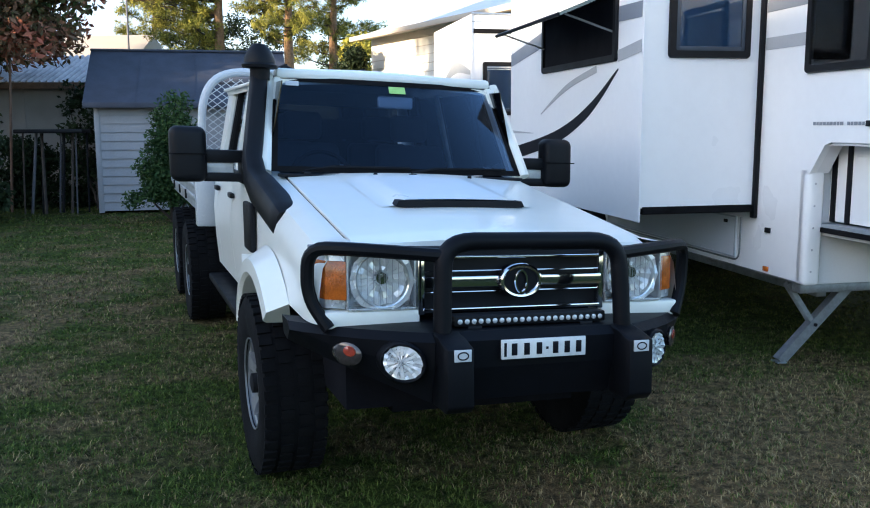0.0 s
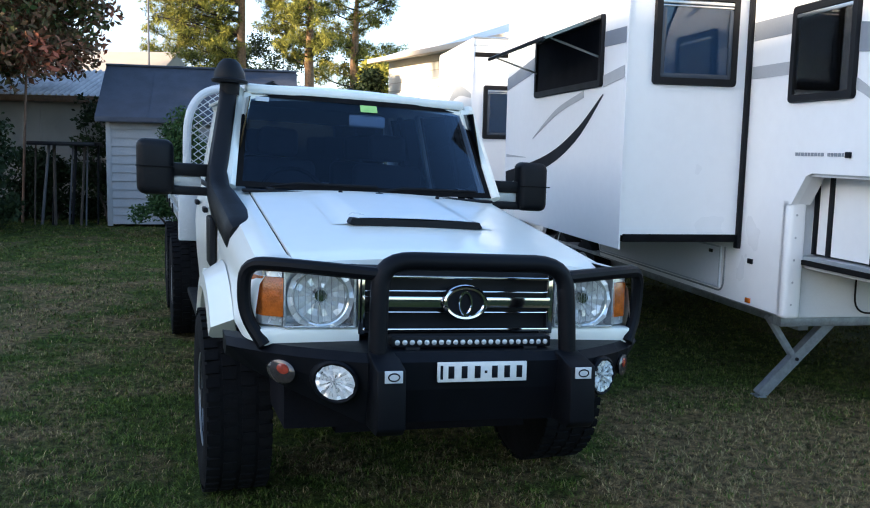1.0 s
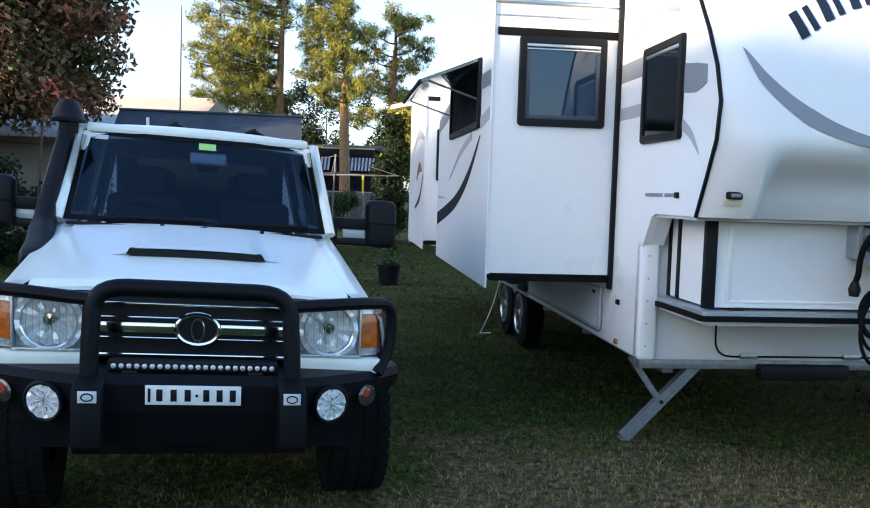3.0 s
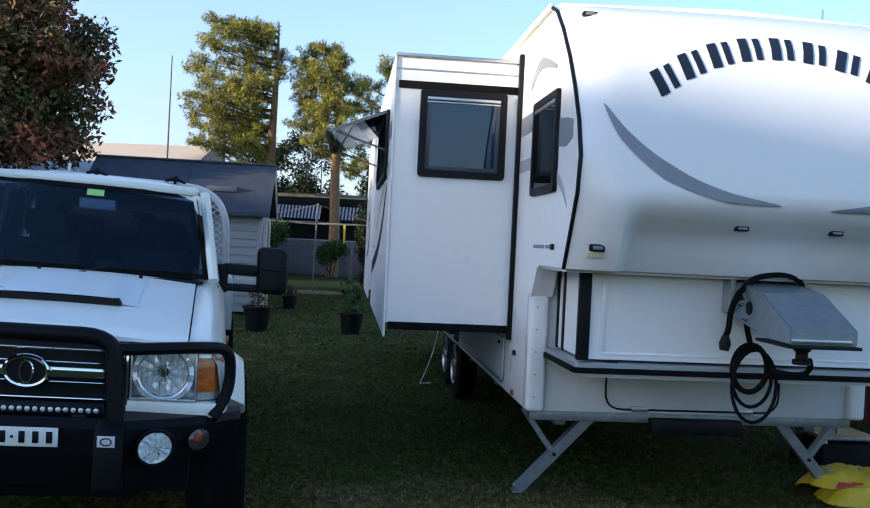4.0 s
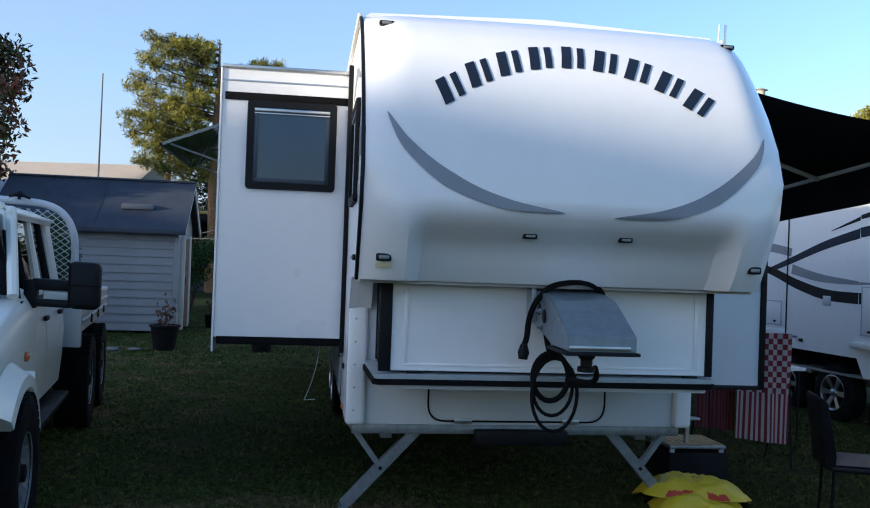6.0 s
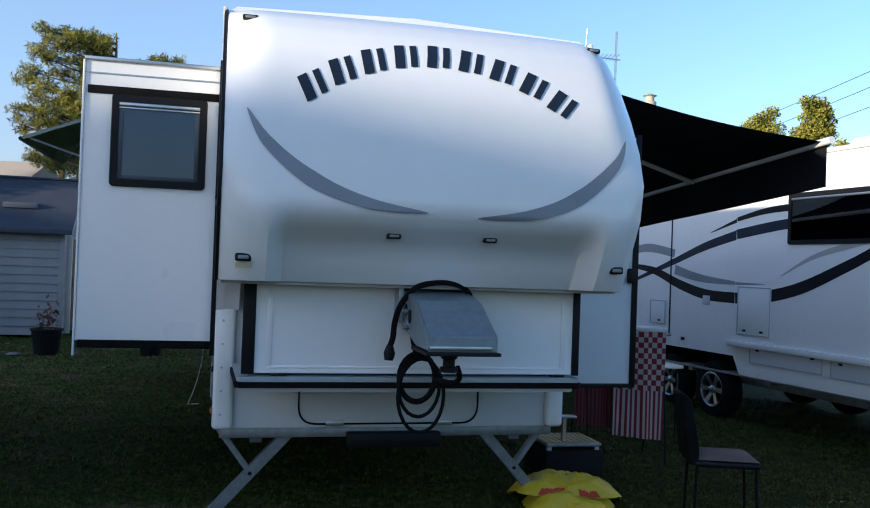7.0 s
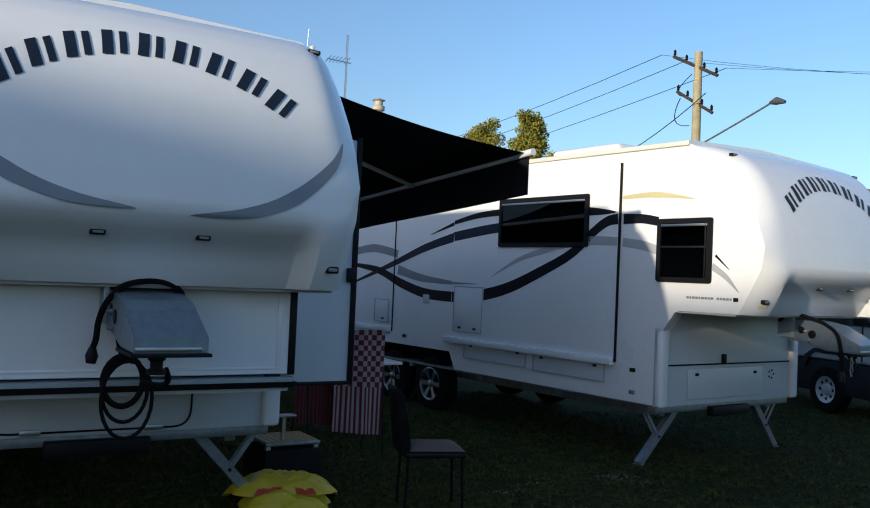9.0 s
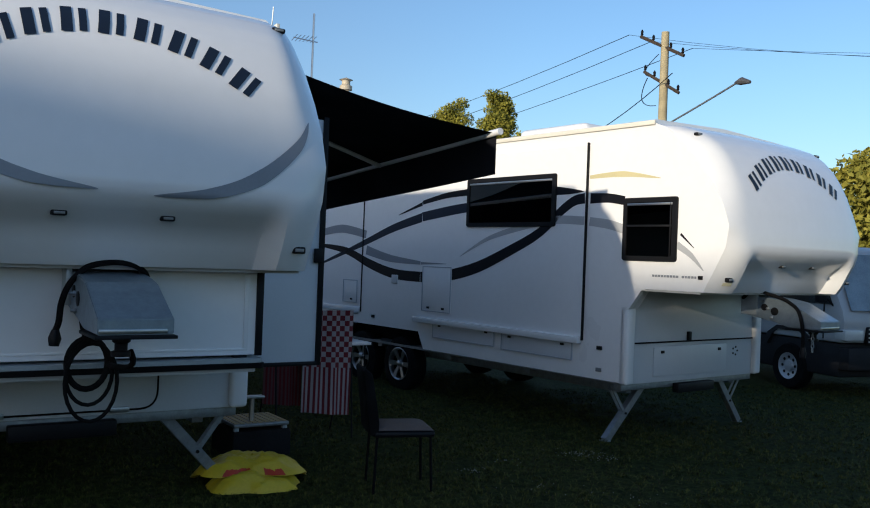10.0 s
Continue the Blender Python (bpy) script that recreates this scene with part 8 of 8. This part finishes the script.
vs = [bm.verts.new(p) for p in ((1.842, 0.14, 1.27), (1.842, 1.81, 1.27), (1.42, 1.74, 2.08), (1.42, 0.21, 2.08))]
bm.faces.new(vs)
part("windscreen", bm, surf("painted_reflection_screen", (0.28, 0.32, 0.34), 0.08, 0.3, var=0.3, scale=2.0, coat=0.8), cabp, "windscreen with pale reflections in its colour")
for x, y in ((1.83, 0.5), (1.83, 1.2)):
    bm = bmesh.new()
    tube(bm, [(x + 0.03, y, 1.24), (x - 0.05, y + 0.5, 1.36)], 0.014, 6)
    part("wiper", bm, BLACK, cabp)
bm = bmesh.new()
prism(bm, [(0.15, 1.34), (1.62, 1.34), (1.28, 2.02), (0.15, 2.06)], "y", 0.005, 0.016)
part("side_window", bm, GLASS_DARK, cabp, "dark side window", smooth=False)
bm = bmesh.new()
box(bm, (0.10, 0.004, 0.84), (0.115, 0.018, 2.1))
box(bm, (1.45, 0.004, 0.84), (1.465, 0.018, 1.35))
box(bm, (0.10, 0.004, 1.02), (1.76, 0.018, 1.032))
part("door_gap", bm, TRUCK_DARK, cabp)
bm = bmesh.new()
box(bm, (0.18, -0.012, 1.10), (0.30, 0.03, 1.30), 0.02)
part("door_handle", bm, BLACK, cabp)
for x in (0.75, -2.6):
    bm = bmesh.new()
    lathe(bm, [(0.2, -0.1), (0.33, -0.1), (0.355, -0.06), (0.355, 0.06), (0.33, 0.1), (0.2, 0.1)], (x, 0.12, 0.355), "y", 28)
    w = part("wheel", bm, RUBBER, root)
    bm = bmesh.new()
    lathe(bm, [(0.205, -0.09), (0.2, -0.104), (0.17, -0.085), (0.09, -0.07), (0.08, -0.1), (0, -0.11)], (x, 0.12, 0.355), "y", 28)
    hub = part("hubcap", bm, HUBCAP, w, "silver vented hubcap")
    for k in range(8):
        t = k * math.tau / 8
        bm = bmesh.new()
        lathe(bm, [(0.026, 0), (0.022, -0.006), (0, -0.006)], (x + 0.135 * math.cos(t), 0.12 - 0.079, 0.355 + 0.135 * math.sin(t)), "y", 8)
        part("vent_hole", bm, BLACK, hub)
bm = bmesh.new()
prism(bm, [(0.22, 0.66), (0.30, 0.84), (0.5, 0.96), (1.0, 0.96), (1.2, 0.84), (1.28, 0.66), (1.2, 0.66), (1.1, 0.82), (0.98, 0.9), (0.52, 0.9), (0.4, 0.82), (0.3, 0.66)], "y", 0.0, 0.1)
part("arch", bm, TRUCK_DARK, root, smooth=False)
bm = bmesh.new()
box(bm, (1.70, 0.06, 0.42), (1.90, 1.88, 0.74), 0.03)
gr = part("bumper", bm, TRUCK_DARK, root)
bm = bmesh.new()
box(bm, (1.78, 0.42, 0.80), (1.855, 1.52, 1.04), 0.02)
gl = part("grille", bm, BLACK, root)
for k in range(4):
    bm = bmesh.new()
    box(bm, (1.85, 0.45, 0.815 + 0.06 * k), (1.87, 1.5, 0.838 + 0.06 * k), 0.004)
    part("grille_slat", bm, HUBCAP, gl)
bm = bmesh.new()
box(bm, (1.66, 0.012, 0.84), (1.865, 0.36, 1.0), 0.025)
part("headlamp", bm, LENS_CLEAR, root)
bm = bmesh.new()
box(bm, (1.895, 0.7, 0.5), (1.905, 1.2, 0.62), 0.003)
part("number_plate", bm, surf("yellow_plate", (0.6, 0.45, 0.05), 0.5), gr)
bm = bmesh.new()
box(bm, (1.50, -0.22, 1.36), (1.60, -0.06, 1.72), 0.03)
mi = part("mirror", bm, BLACK, cabp)
bm = bmesh.new()
tube(bm, [(1.55, -0.12, 1.5), (1.62, 0.03, 1.32)], 0.015, 6)
part("mirror_arm", bm, BLACK, mi)

# ---- things by the caravan's door ----
YELLOW = surf("yellow_plastic_bag", (0.60, 0.47, 0.02), 0.4, var=0.1, scale=6)
REDPRINT = surf("red_print", (0.42, 0.04, 0.012), 0.45)
root = thing("plastic_bag", pose(4.93, 6.55, 0, 0, 0, -6) @ Matrix.Diagonal((1.12, 1.05, 0.85, 1)), "crumpled yellow plastic bag with red print on the grass", "bag")
def heap(hx, hy, top, cy, front, seed):
    """A soft crumpled sheet from its middle (r 0) to its rim (r 1), whose front edge stays up at the height front."""
    def at(r, a):
        c, n = math.cos(a * math.tau), math.sin(a * math.tau)
        rim = (abs(c / hx) ** 3 + abs(n / hy) ** 3) ** (-1 / 3) * (1 + 0.16 * noise.noise(Vector((c * 2.2, n * 2.2, seed))) + 0.05 * noise.noise(Vector((c * 7, n * 7, seed))))
        x, y = r * rim * c, r * rim * n
        edge = 0.01 + front * smoothstep(0.3, -0.5, n)
        z = edge + (top - edge) * (1 - r ** 4)
        z += (1 - r ** 6) * (0.035 * noise.noise(Vector((x * 6, y * 8, seed))) + 0.028 * noise.noise(Vector((x * 13 + y * 6, y * 16, seed))) + 0.012 * noise.noise(Vector((x * 36, y * 36, seed))))
        return (x, y + cy, max(0.01, z))
    return at
lower, upper = heap(0.29, 0.19, 0.13, -0.06, 0.0, 2.0), heap(0.375, 0.24, 0.23, 0.12, 0.10, 5.0)
for name, f in (("lower_fold", lower), ("upper_fold", upper)):
    bm = bmesh.new()
    grid(bm, lambda u, v: f(0.02 + 0.98 * u, v), 26, 72)
    bmesh.ops.remove_doubles(bm, verts=bm.verts, dist=0.0005)
    sheet = part(name, bm, YELLOW, root)
for a0, a1 in ((0.645, 0.735), (0.80, 0.862)):
    bm = bmesh.new()
    def print_pt(u, v):
        ragged = 0.05 * noise.noise(Vector((u * 9, a0 * 40, 1.0)))
        p = Vector(upper(0.995 - (0.13 + ragged) * v, a0 + (a1 - a0) * u))
        return p + Vector((0, -0.006, 0.006))
    grid(bm, print_pt, 30, 8)
    part("print", bm, REDPRINT, sheet)

# folding step with a chequered plate
root = thing("caravan_step", pose(5.10, 7.62, 0, 0, 0, 12), "low aluminium caravan step with chequered tread", "step")
bm = bmesh.new()
box(bm, (-0.24, -0.22, 0.25), (0.24, 0.24, 0.28), 0.008)
part("tread", bm, GALV, root)
bm = bmesh.new()
for i in range(9):
    for j in range(8):
        x, y = -0.21 + 0.052 * i, -0.18 + 0.052 * j
        box(bm, (x - 0.018, y - 0.018, 0.279), (x + 0.018, y + 0.018, 0.286))
tagged(part("tread_studs", bm, surf("tan_grip_studs", (0.5, 0.40, 0.22), 0.6), root), kind="stuff")
for x in (-0.21, 0.21):
    for y in (-0.18, 0.2):
        bm = bmesh.new()
        box(bm, (x - 0.02, y - 0.02, 0.0), (x + 0.02, y + 0.02, 0.26), 0.004)
        part("leg", bm, GALV, root)
bm = bmesh.new()
box(bm, (-0.25, -0.24, 0.0), (0.25, 0.28, 0.22), 0.01)
part("block", bm, surf("dark_block", (0.018, 0.018, 0.02), 0.9, var=0.2, spec=0.1), root)
bm = bmesh.new()
tube(bm, [(-0.05, -0.1, 0.27), (-0.05, -0.1, 0.47)], 0.022, 8)
box(bm, (-0.11, -0.14, 0.47), (0.05, -0.06, 0.49), 0.006)
part("hand_loop", bm, ALLOY, root)

# towels on a drying rack
TOWEL_RED, TOWEL_WHITE = surf("red_terry_towel", (0.13, 0.008, 0.016), 0.95, var=0.12, bump=0.5, bscale=160), surf("white_terry_towel", (0.33, 0.28, 0.29), 0.95, var=0.08, bump=0.5, bscale=160)
# white weave darkened in colour for the towel that hangs in shadow
TOWEL_SHADED = surf("shaded_towel_weave", (0.12, 0.05, 0.055), 0.95, var=0.12, bump=0.5, bscale=160)
root = thing("drying_rack", pose(5.87, 8.06, 0, 0, 0, 12), "folding drying rack under the awning", "rack")
for x in (-0.55, 0.20):
    bm = bmesh.new()
    tube(bm, [(x, 0.35, 0), (x, 0, 1.15)], 0.008, 6)
    part("leg", bm, BLACK, root)
    bm = bmesh.new()
    tube(bm, [(x, -0.1, 0), (x, 0, 1.15)], 0.008, 6)
    part("leg", bm, BLACK, root)
bm = bmesh.new()
tube(bm, [(-0.75, 0, 1.15), (0.27, 0, 1.15)], 0.012, 6)
part("bar", bm, ALLOY, root)


def towel(at, w, drop, checks, label, dark=False):
    root = thing("towel", pose(*at, 0, 0, 12), label, "towel", "towels on the rack")
    cols, rows = 11, 20
    fold = lambda x, z: 0.025 * math.sin(x * 15 + 1) * (1.02 - z) + 0.01 * math.sin(x * 40)
    quads = {}
    for i in range(cols * 2):
        for j in range(rows):
            x0, x1 = -w / 2 + w * i / (cols * 2), -w / 2 + w * (i + 1) / (cols * 2)
            z0, z1 = 1.02 - drop * (j + 1) / rows, 1.02 - drop * j / rows
            red = (i // 2 + j) % 2 if (j < checks) else (i // 1) % 2
            quads.setdefault(red, []).append([(x, -0.02 - fold(x, z), z - 0.06 * (x / w + 0.5) * (1.02 - z)) for x, z in ((x0, z0), (x1, z0), (x1, z1), (x0, z1))])
    for red, qs in quads.items():
        bm = bmesh.new()
        for q in qs:
            bm.faces.new([bm.verts.new(p) for p in q])
        bmesh.ops.remove_doubles(bm, verts=bm.verts, dist=0.0005)
        ex = bmesh.ops.extrude_face_region(bm, geom=bm.faces[:])
        bmesh.ops.translate(bm, verts=[g for g in ex["geom"] if isinstance(g, bmesh.types.BMVert)], vec=(0, 0.006, 0))
        part("red_weave" if red else "white_weave", bm, TOWEL_RED if red else (TOWEL_SHADED if dark else TOWEL_WHITE), root)
    return root


towel((5.83, 8.02, 0.155), 0.50, 0.92, 11, "red and white towel, checked above and striped below")
towel((5.44, 8.12, -0.10), 0.36, 0.60, 0, "red striped towel hanging low on a rack, darkened for shade", True)

# padded chair
CHAIR_CLOTH = surf("fawn_chair_cloth", (0.13, 0.10, 0.085), 0.9, var=0.1, bump=0.3, bscale=150)
root = thing("dining_chair", pose(5.93, 6.27, 0, 0, 0, -8), "dark padded dining chair on the lawn", "chair")
bm = bmesh.new()
box(bm, (-0.20, -0.2, 0.40), (0.24, 0.2, 0.445), 0.02)
part("seat_frame", bm, BLACK, root)
bm = bmesh.new()
def pad(u, v):
    x, y = -0.19 + 0.42 * u, -0.19 + 0.38 * v
    e = max(abs(2 * u - 1), abs(2 * v - 1))
    return (x, y, 0.45 + 0.035 * (1 - e ** 4))
grid(bm, pad, 12, 12)
part("seat", bm, CHAIR_CLOTH, root)
bm = bmesh.new()
prism(bm, [(-0.17, 0.40), (-0.24, 0.42), (-0.27, 0.68), (-0.30, 0.87), (-0.28, 0.89), (-0.23, 0.85), (-0.2, 0.68), (-0.17, 0.5)], "y", -0.19, 0.19, 0.012)
part("backrest", bm, RUBBER, root)
for x, y in ((-0.18, -0.17), (-0.18, 0.17), (0.21, -0.17), (0.21, 0.17)):
    bm = bmesh.new()
    tube(bm, [(x, y, 0.41), (x * 1.08, y * 1.05, 0)], 0.010, 7)
    part("leg", bm, RUBBER, root)

# small white table
root = thing("folding_table", pose(6.62, 9.75, 0, 0, 0, 12), "small white folding table under the awning", "table")
bm = bmesh.new()
box(bm, (-0.45, -0.3, 0.70), (0.02, 0.3, 0.735), 0.01)
part("tabletop", bm, WHITE, root)
for x in (-0.40, -0.03):
    for y in (-0.24, 0.24):
        bm = bmesh.new()
        tube(bm, [(x, y, 0.7), (x, y, 0)], 0.010, 6)
        part("leg", bm, BLACK, root)
bm = bmesh.new()
lathe(bm, [(0, 0), (0.05, 0), (0.055, 0.12), (0.05, 0.12), (0.045, 0.02), (0, 0.02)], (-0.2, -0.1, 0.735), "z", 14)
solid("tumbler", bm, ALLOY, "small metal tumbler on the table", "cup", m=pose(6.62, 9.75, 0, 0, 0, 12))

# flat stones in the grass by the shed, and a hose
for x, y, s in ((-3.0, 14.6, 0.16), (-2.65, 14.75, 0.12), (-3.3, 14.75, 0.1)):
    bm = bmesh.new()
    bmesh.ops.create_icosphere(bm, subdivisions=2, radius=s)
    for v in bm.verts:
        v.co.z = v.co.z * 0.25 + 0.02
        v.co += Vector((noise.noise(v.co * 9), noise.noise(v.co * 9 + Vector((3, 0, 0))), 0)) * 0.03
    solid("stone", bm, surf("grey_stone", (0.2, 0.19, 0.18), 0.9, var=0.2), "flat grey stone lying in the grass", "stone", "stones in the grass", m=pose(x, y, 0))
bm = bmesh.new()
tube(bm, arc((1.52, 9.9, 1.0), (1.5, 10.2, 0.5), (1.27, 10.35, 0.02), 10) + arc((1.27, 10.35, 0.012), (1.24, 10.37, 0.012), (1.4, 10.33, 0.03), 8), 0.006, 6)
solid("hose", bm, WHITE, "thin white hose hanging to the grass", "hose")


# ---- grass ----
GRASS = bpy.data.materials.new("grass_blades")
GRASS.use_nodes = True
nt = GRASS.node_tree
b = nt.nodes["Principled BSDF"]
b.inputs["Roughness"].default_value = 0.7
b.inputs["Specular IOR Level"].default_value = 0.15
g = nt.nodes.new("ShaderNodeNewGeometry")
dry, worn_lit, tc = dry_light_masks(nt)
# blades take the same regional darkening in place of shade
green = blend(nt, worn_lit, (0.040, 0.055, 0.012), (0.051, 0.100, 0.013))
pale = blend(nt, worn_lit, (0.085, 0.085, 0.02), (0.107, 0.14, 0.029))
straw = blend(nt, worn_lit, (0.04, 0.034, 0.02), blend(nt, g.outputs["Random Per Island"], (0.11, 0.085, 0.042), (0.35, 0.28, 0.145)))
fresh = blend(nt, g.outputs["Random Per Island"], green, pale)
old = nt.nodes.new("ShaderNodeMath")
old.operation = "MULTIPLY_ADD"
old.inputs[1].default_value, old.inputs[2].default_value = 0.72, 0.07
old.use_clamp = True
nt.links.new(dry, old.inputs[0])
pick = nt.nodes.new("ShaderNodeMath")
pick.operation = "LESS_THAN"
rn = nt.nodes.new("ShaderNodeTexWhiteNoise")
rn.noise_dimensions = "1D"
nt.links.new(g.outputs["Random Per Island"], rn.inputs["W"])
nt.links.new(rn.outputs["Value"], pick.inputs[0])
nt.links.new(old.outputs[0], pick.inputs[1])
tuft, shade = nt.nodes.new("ShaderNodeTexNoise"), nt.nodes.new("ShaderNodeValToRGB")
tuft.inputs["Scale"].default_value, tuft.inputs["Detail"].default_value = 19.0, 7
nt.links.new(tc.outputs["Object"], tuft.inputs["Vector"])
shade.color_ramp.elements[0].position, shade.color_ramp.elements[1].position = 0.35, 0.65
shade.color_ramp.elements[0].color, shade.color_ramp.elements[1].color = (0.3, 0.32, 0.3, 1), (1.65, 1.55, 1.4, 1)
nt.links.new(tuft.outputs[0], shade.inputs[0])
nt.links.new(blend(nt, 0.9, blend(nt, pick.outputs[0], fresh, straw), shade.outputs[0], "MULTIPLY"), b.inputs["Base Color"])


def blades(name, x0, x1, y0, y1, n, h, w, seed):
    """Grass blades in small tufts, each a thin bent quad and tip."""
    rng = np.random.default_rng(seed)
    m = n // 12
    pick = rng.integers(0, m, n)
    px = rng.uniform(x0, x1, m)[pick] + rng.normal(0, h * 1.3, n)
    py = rng.uniform(y0, y1, m)[pick] + rng.normal(0, h * 1.3, n)
    k = np.clip((px - 6.6) / 1.6, 0, 1)
    p = np.stack([px, py, -0.095 * k * k * (3 - 2 * k)], 1)
    t = rng.uniform(0, math.tau, n)
    d = np.stack([np.cos(t), np.sin(t), np.zeros(n)], 1)
    s = np.stack([-np.sin(t), np.cos(t), np.zeros(n)], 1)
    hh = h * rng.uniform(0.35, 1.15, (n, 1))
    ww = w * rng.uniform(0.6, 1.3, (n, 1))
    lean = rng.uniform(0.3, 1.9, (n, 1))
    up = np.array([0, 0, 1.0])
    a, c = p - s * ww, p + s * ww
    mid = p + d * hh * lean * 0.4 + up * hh * 0.6
    tip = p + d * hh * lean * 1.1 + up * hh * 0.9
    v = np.stack([a, c, mid + s * ww * 0.7, mid - s * ww * 0.7, tip], 1).reshape(-1, 3)
    k = np.arange(n) * 5
    quads, tris = np.stack([k, k + 1, k + 2, k + 3], 1).tolist(), np.stack([k + 3, k + 2, k + 4], 1).tolist()
    me = bpy.data.meshes.new(name)
    me.from_pydata(v.tolist(), [], quads + tris)
    me.materials.append(GRASS)
    return tagged(new(name, me), "short patchy green and straw grass blades", "grass", kind="stuff")


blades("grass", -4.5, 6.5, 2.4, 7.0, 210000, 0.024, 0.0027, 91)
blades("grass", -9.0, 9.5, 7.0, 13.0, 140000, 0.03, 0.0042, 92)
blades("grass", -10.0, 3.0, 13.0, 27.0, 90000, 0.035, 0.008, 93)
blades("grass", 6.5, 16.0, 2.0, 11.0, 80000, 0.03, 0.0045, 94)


def clover(spots, seed):
    """Small white flower heads scattered in loose patches of the lawn."""
    rng = np.random.default_rng(seed)
    bm = bmesh.new()
    for x, y, r, n in spots:
        for _ in range(n):
            a, d = rng.uniform(0, math.tau), r * abs(rng.normal()) * 0.6
            p = (x + d * math.cos(a), y + d * math.sin(a) * 0.7)
            z = -0.095 * smoothstep(6.6, 8.2, p[0]) + 0.03
            bmesh.ops.create_icosphere(bm, subdivisions=1, radius=rng.uniform(0.0025, 0.0045), matrix=Matrix.Translation((*p, z)))
    petals = surf("white_clover_petals", (0.3, 0.3, 0.26), 0.8, var=0.15, scale=40)
    return tagged(solid("clover_flowers", bm, petals, "small white clover flowers in the lawn", "flowers"), kind="stuff")


clover([(8.05, 7.2, 0.3, 90), (8.2, 7.0, 0.2, 30), (6.64, 6.5, 0.16, 26), (7.1, 6.85, 0.25, 14), (6.95, 6.0, 0.4, 14), (7.6, 5.7, 0.4, 16)], 95)
